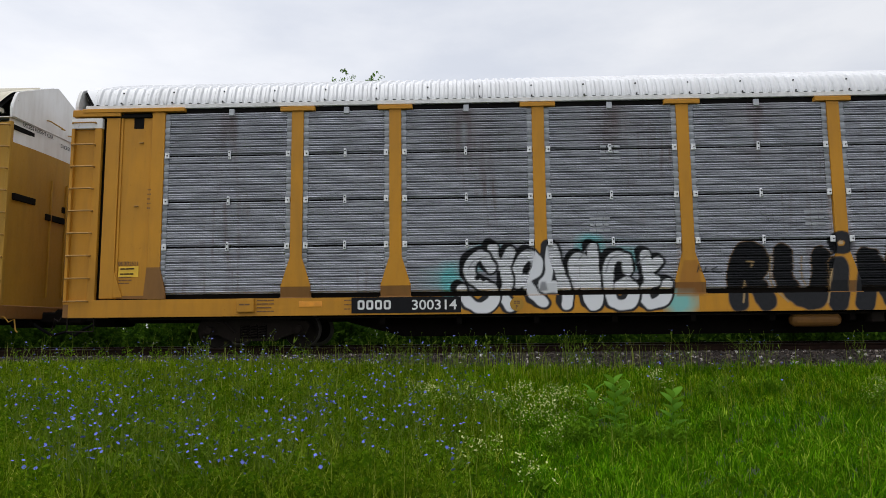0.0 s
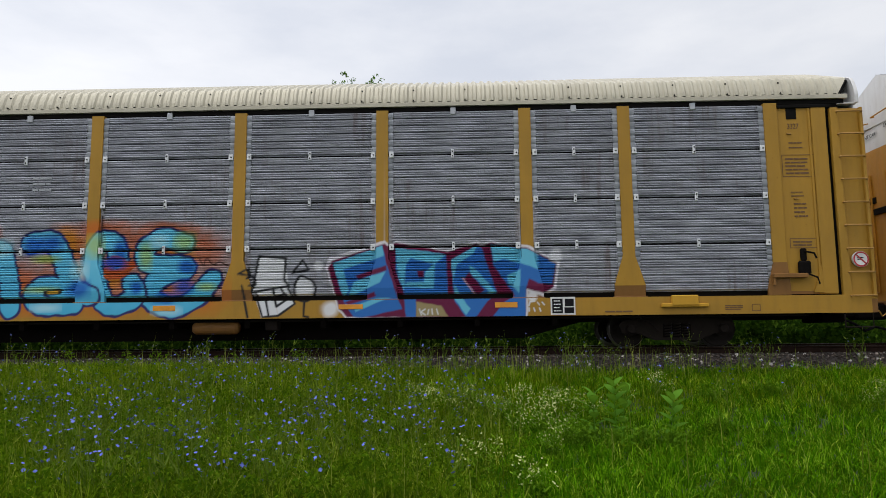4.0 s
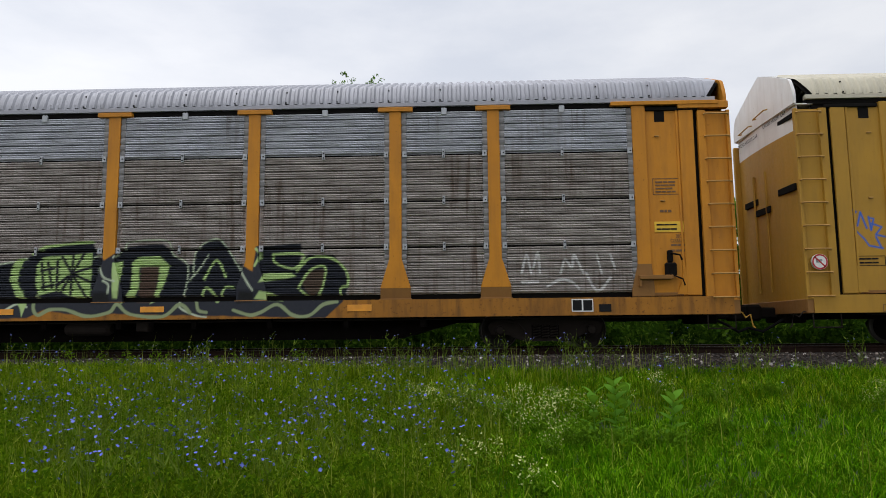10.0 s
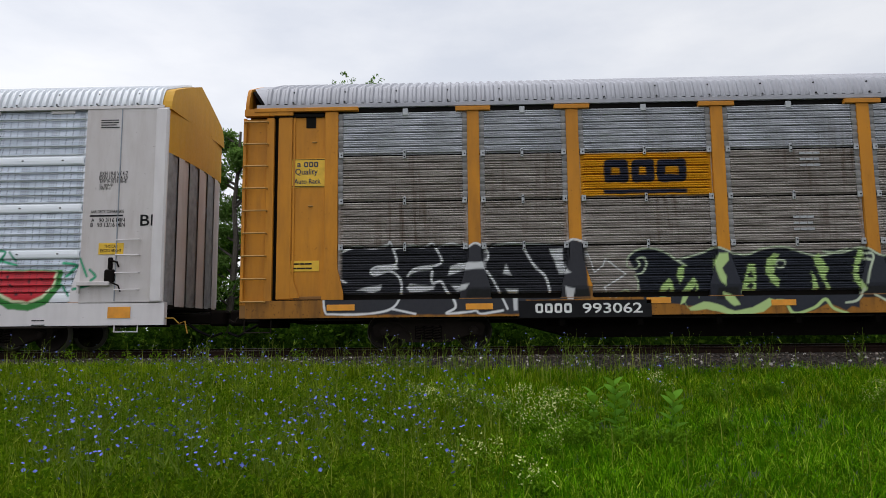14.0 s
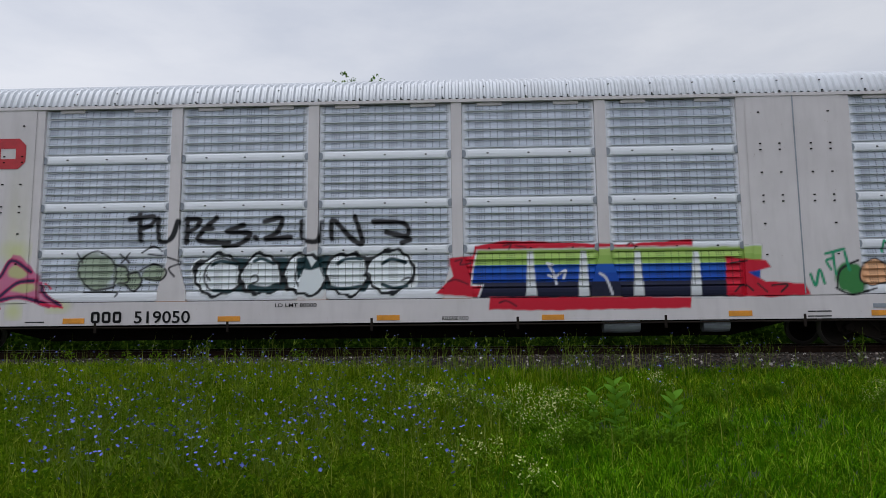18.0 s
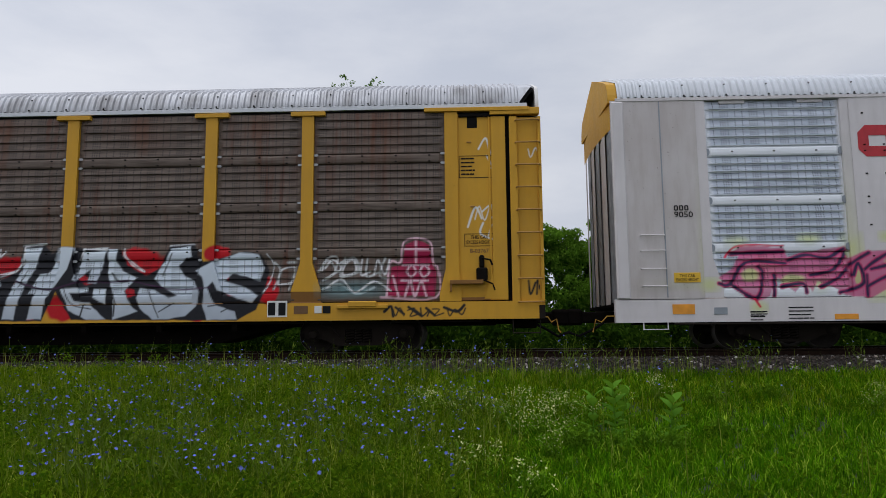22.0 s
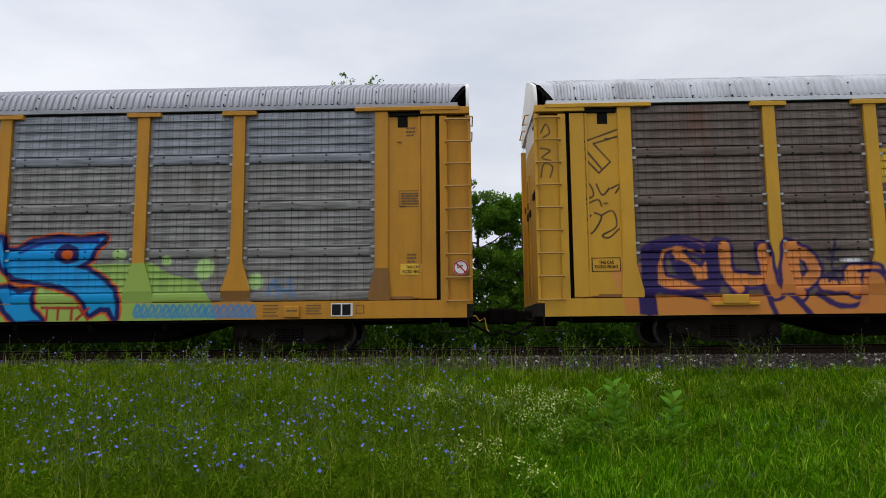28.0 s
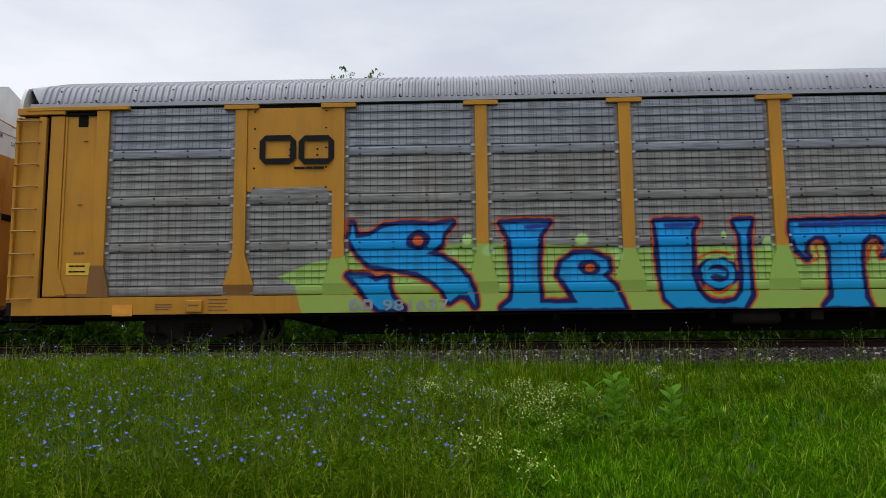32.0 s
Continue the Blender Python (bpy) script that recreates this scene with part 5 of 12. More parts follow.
b_spray.area([(16.95, 1.69), (17.92, 2.02), (18.01, 1.64), (18.06, 1.5), (18.21, 1.04), (18.32, 0.79), (17.54, 0.63), (17.36, 0.64), (17.19, 0.91), (17.1, 1.16)], (0.045, 0.15, 0.42))
b_spray.area([(16.95, 1.69), (17.92, 2.02), (17.95, 1.82), (17.16, 1.57), (17.27, 1.15), (17.15, 1.02)], (0.16, 0.46, 0.60))
b_spray.area([(17.37, 1.33), (17.99, 1.52), (17.87, 1.3), (17.25, 1.02)], (0.16, 0.46, 0.60))
b_spray.area([(17.37, 0.85), (17.77, 0.99), (18.08, 1.01), (17.71, 0.87), (17.4, 0.73)], (0.16, 0.46, 0.60))
b_spray.area([(17.4, 1.44), (18, 1.64), (18.01, 1.54), (17.46, 1.37)], (0.12, 0.012, 0.045))
b_spray.area([(17.19, 0.92), (17.76, 1.12), (17.8, 1.04), (17.26, 0.87)], (0.12, 0.012, 0.045))
b_spray.area([(18.17, 1.98), (19.17, 1.84), (19.19, 0.99), (18.57, 0.98), (18.58, 0.63), (18.38, 0.64), (18.34, 1.1), (18.17, 1.54)], (0.045, 0.15, 0.42))
b_spray.area([(18.17, 1.98), (19.17, 1.84), (18.93, 1.64), (18.48, 1.78), (18.38, 1.65), (18.34, 1.15), (18.22, 1.43)], (0.16, 0.46, 0.60))
b_spray.area([(18.76, 1.51), (18.94, 1.66), (18.92, 1.18), (18.34, 1.21), (18.39, 1.3), (18.73, 1.31)], (0.16, 0.46, 0.60))
b_spray.area([(18.6, 1.53), (18.73, 1.54), (18.73, 1.4), (18.63, 1.41)], (0.12, 0.012, 0.045))
b_spray.area([(19.26, 1.73), (19.77, 2.01), (19.86, 1.95), (20.14, 1.08), (19.94, 0.91), (19.73, 0.62), (19.53, 0.61), (19.3, 0.95)], (0.045, 0.15, 0.42))
b_spray.area([(19.26, 1.73), (19.77, 2.01), (19.7, 1.85), (19.37, 1.64), (19.3, 1.3)], (0.16, 0.46, 0.60))
b_spray.area([(19.61, 1.61), (19.74, 1.53), (20.12, 1.1), (19.85, 0.97), (19.98, 1.1), (19.62, 1.46)], (0.16, 0.46, 0.60))
b_spray.area([(19.32, 1.25), (19.48, 0.97), (19.62, 0.78), (19.53, 0.65), (19.31, 0.98)], (0.16, 0.46, 0.60))
b_spray.area([(19.49, 1.34), (19.6, 1.48), (19.89, 1.13), (19.77, 1.04)], (0.12, 0.012, 0.045))
b_spray.strokes([np.array([(19.48, 1.37), (19.71, 1.06)])], 0.014, (0.62, 0.40, 0.45))
b_spray.area([(20.03, 2.02), (20.7, 1.92), (21.28, 1.64), (21.19, 1.23), (20.94, 1.26), (20.76, 1.35), (20.69, 1.16), (20.67, 0.61), (20.04, 0.62), (20.27, 0.9), (20.48, 1.02), (20.07, 1.63)], (0.045, 0.15, 0.42))
b_spray.area([(20.03, 2.02), (20.7, 1.92), (20.89, 1.84), (20.94, 1.52), (20.65, 1.64), (20.26, 1.73), (20.08, 1.67)], (0.16, 0.46, 0.60))
b_spray.area([(20.32, 1.4), (20.6, 1.53), (20.56, 1.07), (20.36, 1.26)], (0.16, 0.46, 0.60))
b_spray.strokes([np.array([(19.23, 1.84), (19.28, 0.98), (19.38, 0.65)]), np.array([(18.16, 1.93), (18.15, 1.48), (18.36, 0.66)])], 0.02, (0.12, 0.012, 0.045))
b_spray.area([(18.57, 0.92), (19.06, 0.85), (19.2, 0.64), (18.58, 0.64)], (0.30, 0.24, 0.12))
b_spray.strokes([np.array([(18.64, 0.78), (18.68, 0.67)]), np.array([(18.75, 0.78), (18.67, 0.73), (18.75, 0.67)]), np.array([(18.82, 0.77), (18.8, 0.68)]), np.array([(18.88, 0.78), (18.89, 0.68)]), np.array([(18.97, 0.78), (19, 0.68)])], 0.011, CHALK)
b_spray.strokes([np.array([(20.76, 0.9), (20.74, 0.83)]), np.array([(20.76, 0.9), (20.85, 0.91)]), np.array([(20.9, 0.89), (20.94, 0.84)]), np.array([(20.99, 0.89), (21.03, 0.84)]), np.array([(20.74, 0.78), (20.74, 0.72)]), np.array([(20.83, 0.78), (20.85, 0.72)]), np.array([(20.94, 0.78), (20.96, 0.72)])], 0.013, CHALK)
b_spray.blob(16.66, 1.64, 0.098, 0.098, (0.75, 0.75, 0.76), 0.3, 0.9)
b_spray.blob(16.92, 0.8, 0.156, 0.156, (0.75, 0.75, 0.76), 0.3, 0.9)
b_spray.blob(21.28, 1.78, 0.133, 0.133, (0.75, 0.75, 0.76), 0.3, 0.9)
b_spray.blob(20.81, 1.01, 0.098, 0.098, (0.75, 0.75, 0.76), 0.3, 0.9)
# green creature outlined in white
b_spray.blob(2.88, 1.36, 0.333, 0.34, (0.012, 0.085, 0.04), 0.08, 0.95)
b_spray.blob(3.32, 1.4, 0.333, 0.351, (0.012, 0.085, 0.04), 0.08, 0.95)
b_spray.blob(3.91, 1.41, 0.314, 0.388, (0.012, 0.085, 0.04), 0.08, 0.95)
b_spray.blob(4.31, 1.35, 0.296, 0.333, (0.012, 0.085, 0.04), 0.08, 0.95)
b_spray.blob(3.38, 1.98, 0.166, 0.203, (0.012, 0.085, 0.04), 0.08, 0.95)
b_spray.blob(2.46, 1.97, 0.166, 0.166, (0.012, 0.085, 0.04), 0.08, 0.95)
b_spray.blob(2.38, 1.6, 0.166, 0.185, (0.012, 0.085, 0.04), 0.08, 0.95)
b_spray.blob(4.26, 2.04, 0.081, 0.14, (0.012, 0.085, 0.04), 0.08, 0.95)
b_spray.blob(3.6, 1.81, 0.185, 0.185, (0.012, 0.085, 0.04), 0.08, 0.95)
b_spray.blob(2.95, 1.78, 0.222, 0.148, (0.012, 0.085, 0.04), 0.08, 0.95)
b_spray.strokes([curve([(2.58, 1.56), (2.84, 1.72), (3.12, 1.59), (3.22, 1.32), (3.15, 1)]), curve([(3.05, 1.7), (3.3, 1.74), (3.54, 1.54), (3.65, 1.24), (3.59, 1)]), curve([(3.6, 1.75), (3.91, 1.82), (4.17, 1.61), (4.26, 1.31), (4.17, 1.05)]), curve([(4.22, 1.67), (4.45, 1.64), (4.65, 1.38), (4.55, 1.02)]), curve([(2.33, 1.86), (2.51, 2.09), (2.61, 1.93)]), curve([(2.19, 1.62), (2.38, 1.73), (2.47, 1.75)]), curve([(2.25, 1.6), (2.36, 1.35), (2.51, 1.4)]), curve([(3.24, 1.85), (3.28, 2.13), (3.43, 2.17), (3.55, 1.98), (3.67, 2.03)]), np.array([(4.2, 2.06), (4.31, 2.16)]), curve([(2.64, 1.22), (2.75, 1.33), (2.83, 1.18), (2.94, 1.36), (2.91, 1.14)]), curve([(3.74, 1.24), (3.82, 1.31), (3.94, 1.24), (4.01, 1.35), (3.98, 1.16)]), curve([(3.58, 1.5), (3.69, 1.58), (3.78, 1.65)])], 0.015, (0.55, 0.62, 0.58))
# third car: charcoal letters with white edges, then dark ones with pale green edges
c_spray.area([(1.99, 1.95), (2.27, 2.01), (2.82, 1.96), (2.95, 2.1), (3.04, 1.96), (3.54, 2), (3.76, 2.04), (4.03, 1.99), (4.41, 1.97), (4.61, 2.05), (4.8, 1.92), (4.91, 2.05), (5.45, 2.02), (5.89, 2.04), (6.32, 1.97), (6.44, 2.12), (6.7, 2.02), (6.73, 1.26), (6.78, 0.96), (6.29, 0.94), (5.54, 0.93), (5.53, 0.67), (1.67, 0.68), (1.65, 1.43), (1.94, 1.34)], (0.025, 0.025, 0.031))
c_spray.area([(7.53, 1.74), (7.73, 1.9), (8.05, 1.92), (8.47, 1.69), (8.63, 1.76), (8.96, 1.82), (9.21, 1.92), (9.55, 1.81), (9.76, 1.76), (10.03, 1.82), (10.19, 1.87), (10.62, 1.88), (10.93, 1.79), (11.24, 1.74), (11.68, 1.85), (11.89, 1.84), (11.8, 0.72), (11.28, 0.83), (10.95, 0.68), (10.53, 0.63), (10.39, 0.84), (10.13, 0.9), (9.79, 0.62), (8.53, 0.81), (7.79, 0.9), (7.7, 1.25), (7.68, 1.41)], (0.020, 0.022, 0.031))
c_spray.area([(11.23, 1.84), (11.89, 1.87), (12.06, 1.85), (12.33, 1.71), (12.88, 1.75), (13.43, 1.86), (13.54, 1.94), (13.7, 2.07), (14.74, 2.2), (14.84, 1.92), (15, 1.81), (15.17, 1.92), (15.5, 2.08), (16.15, 2.12), (16.57, 1.74), (16.78, 1.68), (16.79, 1.9), (17.02, 2.17), (17.34, 2.16), (17.64, 1.72), (17.95, 1.56), (18, 2.04), (18.89, 2.09), (18.87, 1.76), (19.04, 1.87), (19.52, 1.86), (19.76, 1.53), (19.81, 1.21), (19.72, 0.94), (19.38, 0.63), (15.13, 0.75), (14.7, 0.7), (13.84, 0.84), (13.52, 0.69), (12.54, 0.66), (12.11, 0.97), (11.89, 0.92), (11.56, 0.68), (11.23, 0.82)], (0.020, 0.022, 0.030))
# black on each post foot: shade below the fold, laid on as paint
c_spray.area([(1.72, 1.19), (2.05, 1.14), (2.08, 0.96), (1.7, 0.97)], (0.010, 0.010, 0.011))
c_spray.area([(4.44, 1.16), (4.87, 1.15), (4.89, 0.96), (4.39, 0.96)], (0.010, 0.010, 0.011))
c_spray.area([(6.3, 1.13), (6.75, 1.13), (6.78, 0.96), (6.29, 0.96)], (0.010, 0.010, 0.011))
c_spray.area([(9.21, 1.14), (9.59, 1.14), (9.6, 0.9), (9.15, 0.91)], (0.010, 0.010, 0.011))
c_spray.area([(11.94, 1.14), (12.35, 1.13), (12.38, 0.92), (11.91, 0.92)], (0.010, 0.010, 0.011))
c_spray.area([(14.8, 1.16), (15.09, 1.16), (15.12, 0.94), (14.77, 0.94)], (0.010, 0.010, 0.011))
c_spray.area([(17.68, 1.15), (17.95, 1.14), (17.96, 0.93), (17.64, 0.93)], (0.010, 0.010, 0.011))
c_spray.strokes([curve([(1.96, 1.89), (2.27, 2.01), (2.6, 1.97), (2.88, 2.04), (2.93, 2.1), (2.99, 1.96), (3.06, 1.72), (2.98, 1.63), (2.66, 1.61), (2.55, 1.51), (2.66, 1.45), (2.93, 1.52), (3.13, 1.36), (3.13, 1.03), (2.95, 0.79), (2.49, 0.7), (1.84, 0.7), (1.67, 0.77), (1.64, 1.32), (1.7, 1.45), (2.07, 1.31)]), curve([(3.04, 1.96), (3.32, 2.02), (3.59, 1.99), (3.76, 2.06), (3.83, 1.95), (3.94, 1.71), (3.81, 1.62), (3.42, 1.57), (3.28, 1.43)]), curve([(3.75, 1.51), (3.75, 1.29), (3.92, 1.31), (4.02, 1.13), (4.16, 0.96), (4.19, 0.8), (4.02, 0.69), (4.45, 0.72), (4.59, 0.74), (4.69, 0.68), (5.1, 0.74)]), curve([(3.87, 1.98), (4.14, 2.05), (4.41, 1.97), (4.61, 2.05), (4.82, 1.88), (4.82, 1.72), (4.7, 1.61), (4.52, 1.58)]), curve([(4.77, 1.56), (4.95, 1.28), (5.11, 0.95), (5.19, 0.77)]), curve([(4.91, 1.99), (5.24, 2.04), (5.56, 2.02)]), curve([(5.53, 1.93), (5.72, 1.6), (5.93, 1.38), (6.02, 1.05)]), np.array([(5.56, 2.02), (6.05, 2)]), np.array([(2.98, 0.79), (3.42, 0.69)]), curve([(6.38, 2.05), (6.49, 2.1), (6.7, 2.04)])], 0.021, CHALK)
c_spray.strokes([np.array([(6.72, 1.91), (6.8, 1.72), (6.87, 1.45), (7.04, 1.58), (7.09, 1.71), (7.47, 1.41), (7.11, 1.19), (7.05, 1.17), (7.15, 0.98)])], 0.015, CHALK)
c_spray.area([(2.54, 1.55), (2.82, 1.62), (3.04, 1.63), (3.1, 1.56), (2.88, 1.51), (2.69, 1.45)], (0.58, 0.58, 0.59))
c_spray.area([(2.29, 1.17), (2.55, 1.23), (2.77, 1.26), (2.74, 1.15), (2.6, 1.1)], (0.58, 0.58, 0.59))
c_spray.area([(3.28, 1.44), (3.42, 1.55), (3.75, 1.6), (3.75, 1.54), (3.48, 1.52)], (0.58, 0.58, 0.59))
c_spray.area([(3.24, 1.19), (3.31, 1.27), (3.7, 1.24), (3.8, 1.26), (3.78, 1.16), (3.48, 1.11), (3.31, 1.11)], (0.58, 0.58, 0.59))
c_spray.area([(4.06, 1.43), (4.1, 1.6), (4.27, 1.66), (4.74, 1.69), (4.77, 1.56), (4.41, 1.53)], (0.58, 0.58, 0.59))
c_spray.area([(4.1, 1.24), (4.46, 1.26), (4.4, 1.16), (4.24, 1.11)], (0.58, 0.58, 0.59))
c_spray.area([(5.11, 1.44), (5.17, 1.64), (5.28, 1.41)], (0.58, 0.58, 0.59))
c_spray.area([(5.16, 1.15), (5.39, 1.14), (5.38, 0.74), (5.32, 0.74), (5.29, 1)], (0.58, 0.58, 0.59))
c_spray.area([(6.02, 1.92), (6.27, 1.92), (6.29, 1.59), (6.42, 1.45), (6.2, 1.43), (6.13, 1.65)], (0.58, 0.58, 0.59))
c_spray.area([(6.3, 1.2), (6.49, 1.15), (6.45, 0.94), (6.34, 0.94)], (0.58, 0.58, 0.59))
c_spray.strokes([curve([(7.5, 1.58), (7.53, 1.74), (7.72, 1.88), (8, 1.9), (8.26, 1.81), (8.47, 1.65), (8.62, 1.56)]), curve([(7.53, 1.55), (7.66, 1.51), (7.74, 1.59), (7.7, 1.7), (7.83, 1.72), (7.87, 1.59), (7.79, 1.44), (7.65, 1.38), (7.7, 1.25), (7.67, 1.03)]), curve([(7.26, 0.98), (7.37, 1.07), (7.48, 1.1), (7.6, 1.01)]), curve([(8.47, 1.67), (8.96, 1.81), (9.21, 1.91), (9.54, 1.79), (9.81, 1.76), (10.08, 1.87), (10.51, 1.9), (10.87, 1.77), (11.19, 1.72), (11.68, 1.85)]), curve([(10.39, 1.65), (10.49, 1.62), (10.46, 1.51), (10.36, 1.51), (10.32, 1.6), (10.39, 1.65)])], 0.019, (0.50, 0.56, 0.42))
c_spray.area([(8.08, 0.95), (8.12, 1.16), (8.29, 1.33), (8.36, 1.24), (8.38, 1.02), (8.33, 0.97), (8.29, 1.15), (8.2, 1.03), (8.2, 0.94)], (0.42, 0.55, 0.24))
c_spray.area([(8.45, 1.35), (8.46, 1.51), (8.59, 1.58), (8.56, 1.34), (8.5, 1.21)], (0.42, 0.55, 0.24))
c_spray.area([(8.46, 0.81), (8.57, 1.13), (8.75, 1.34), (8.83, 1.18), (8.82, 0.93), (8.78, 1.18), (8.65, 1.02), (8.56, 0.86)], (0.42, 0.55, 0.24))
c_spray.area([(9.16, 1.61), (9.25, 1.79), (9.42, 1.8), (9.43, 1.66), (9.29, 1.5), (9.36, 1.34), (9.35, 1.17), (9.27, 1.23), (9.18, 1.45)], (0.42, 0.55, 0.24))
c_spray.area([(9.29, 1.07), (9.5, 0.96), (9.59, 0.8), (9.48, 0.78), (9.33, 0.91)], (0.42, 0.55, 0.24))
c_spray.area([(8.54, 0.89), (8.61, 0.75), (8.91, 0.87), (9.17, 0.82), (9.48, 0.69), (9.8, 0.74), (10.13, 0.92), (10.28, 0.87), (10.01, 0.66), (9.79, 0.62), (9.48, 0.6), (8.95, 0.72), (8.65, 0.7)], (0.42, 0.55, 0.24))
c_spray.area([(9.63, 1.03), (9.73, 1.33), (9.8, 1.58), (9.93, 1.57), (9.93, 1.06), (9.76, 0.99)], (0.42, 0.55, 0.24))
c_spray.area([(10.11, 1.44), (10.15, 1.65), (10.29, 1.78), (10.4, 1.76), (10.3, 1.54), (10.28, 1.38), (10.38, 1.27), (10.33, 1.11), (10.2, 1.24)], (0.42, 0.55, 0.24))
c_spray.area([(11.03, 1.69), (11.14, 1.77), (11.23, 1.58), (11.31, 1.47), (11.23, 1.31), (11.3, 1.15), (11.35, 1.04), (11.25, 1.1), (11.16, 1.31), (11.09, 1.48)], (0.42, 0.55, 0.24))
c_spray.area([(10.98, 1.45), (11.07, 1.26), (11.1, 0.99), (10.98, 1)], (0.42, 0.55, 0.24))
c_spray.area([(9.74, 1.14), (9.83, 1.24), (9.89, 1.17), (9.82, 1.09)], (0.020, 0.020, 0.026))
c_spray.area([(9.77, 1.33), (9.85, 1.46), (9.9, 1.31)], (0.020, 0.020, 0.026))
c_spray.strokes([curve([(10.28, 0.87), (10.44, 0.84), (10.58, 0.63), (10.96, 0.73), (11.18, 0.89), (11.32, 0.72), (11.58, 0.62)])], 0.028, (0.42, 0.55, 0.24))
c_spray.strokes([curve([(11.94, 1.8), (11.83, 1.52), (11.81, 1.3), (11.94, 1.08)])], 0.054, (0.42, 0.55, 0.24))
c_spray.strokes([curve([(11.23, 1.8), (11.56, 1.77), (11.89, 1.87), (12.06, 1.85), (12.33, 1.71), (12.88, 1.75), (13.43, 1.86)]), curve([(12.02, 1.76), (12.13, 1.74), (12.13, 1.63), (12.02, 1.65)]), curve([(12.13, 1.63), (12.05, 1.41), (12, 1.19)]), curve([(11.56, 0.82), (11.78, 0.87), (11.94, 1.08)]), curve([(12.11, 0.97), (12.38, 0.81), (12.54, 0.69)]), curve([(12.54, 0.69), (12.98, 0.8), (13.3, 0.96), (13.5, 0.9)])], 0.02, (0.50, 0.56, 0.42))
c_spray.area([(12.49, 1.19), (12.6, 1.51), (12.68, 1.53), (12.74, 1.18), (12.87, 1.07), (12.65, 0.86), (12.54, 1.02)], (0.42, 0.55, 0.24))
c_spray.area([(13.21, 1.84), (13.39, 1.86), (13.29, 1.61), (13.26, 1.4), (13.39, 1.18), (13.5, 0.96), (13.41, 0.71), (13.36, 0.9), (13.2, 1.23), (13.11, 1.45), (13.13, 1.67)], (0.42, 0.55, 0.24))
c_spray.area([(13.64, 1.72), (13.75, 1.88), (14.74, 1.95), (14.73, 1), (14.5, 1.03), (14.07, 1.22), (13.69, 1.12), (13.62, 1.39)], (0.42, 0.55, 0.24))
c_spray.area([(15.16, 1.75), (15.36, 1.78), (15.28, 1.05), (15.18, 1.05)], (0.42, 0.55, 0.24))
c_spray.area([(15.54, 1.75), (15.66, 1.86), (16.09, 1.87), (16.3, 1.68), (16.21, 1.36), (16.05, 0.98), (15.94, 0.93), (16.07, 1.31), (16.08, 1.67), (15.7, 1.67), (15.69, 1.26), (15.63, 1.1), (15.36, 0.94), (15.53, 1.26)], (0.42, 0.55, 0.24))
c_spray.area([(18.07, 1.34), (18.16, 1.5), (18.7, 1.52), (18.8, 1.44), (18.37, 1.37)], (0.42, 0.55, 0.24))
c_spray.area([(17.98, 1.02), (18.09, 1.18), (18.35, 1.12), (18.56, 0.96), (18.24, 0.99)], (0.42, 0.55, 0.24))
c_spray.blob(12.63, 1.15, 0.076, 0.087, (0.020, 0.020, 0.026), 0.1, 1.0)
c_spray.strokes([np.array([(14.35, 1.55), (14.14, 1.88)]), np.array([(14.35, 1.55), (14.36, 1.93)]), np.array([(14.35, 1.55), (14.57, 1.93)]), np.array([(14.35, 1.55), (14.07, 1.33)]), np.array([(14.35, 1.55), (14.72, 1.38)]), np.array([(14.35, 1.55), (14.66, 1.07)]), np.array([(14.35, 1.55), (14.34, 1.14)]), np.array([(14.35, 1.55), (14.12, 1.15)]), np.array([(14.35, 1.55), (14.75, 1.68)]), np.array([(13.73, 1.77), (13.8, 1.23)]), np.array([(13.73, 1.61), (13.97, 1.66)]), np.array([(13.76, 1.28), (13.99, 1.33)]), np.array([(13.86, 1.77), (13.96, 1.28)]), np.array([(14.05, 1.82), (14.06, 1.22)])], 0.028, (0.020, 0.020, 0.026))
c_spray.strokes([curve([(13.54, 1.94), (13.76, 2.07), (13.92, 2.1), (14.36, 2.15), (14.74, 2.17)])], 0.028, (0.42, 0.55, 0.24))
c_spray.strokes([curve([(14.79, 2.01), (14.93, 1.92), (14.79, 1.87)]), curve([(14.89, 1.76), (14.99, 1.48), (15.21, 1.39)]), curve([(14.99, 1.4), (15.1, 1.32), (15.09, 1.16)]), curve([(15.17, 1.86), (15.39, 2.03), (15.5, 2.16), (16.21, 2.18), (16.36, 1.9), (16.62, 1.74), (16.66, 1.46), (16.59, 1.08), (16.53, 0.87), (16.84, 0.71), (17.06, 0.67)]), curve([(16.77, 1.52), (16.79, 1.9), (16.96, 2.11), (17.24, 2.2), (17.44, 2), (17.64, 1.67)]), curve([(16.66, 1.35), (16.89, 1.62), (17.06, 1.89)]), curve([(17.66, 1.65), (17.84, 1.34), (17.95, 1.18)])], 0.017, (0.50, 0.56, 0.42))
c_spray.area([(15.74, 1.67), (16.08, 1.67), (16.04, 1.25), (15.95, 0.95), (15.68, 0.96)], (0.085, 0.055, 0.042))
c_spray.area([(18.9, 1.31), (19.07, 1.54), (19.34, 1.59), (19.34, 1.22), (19.09, 1.02)], (0.085, 0.060, 0.045))
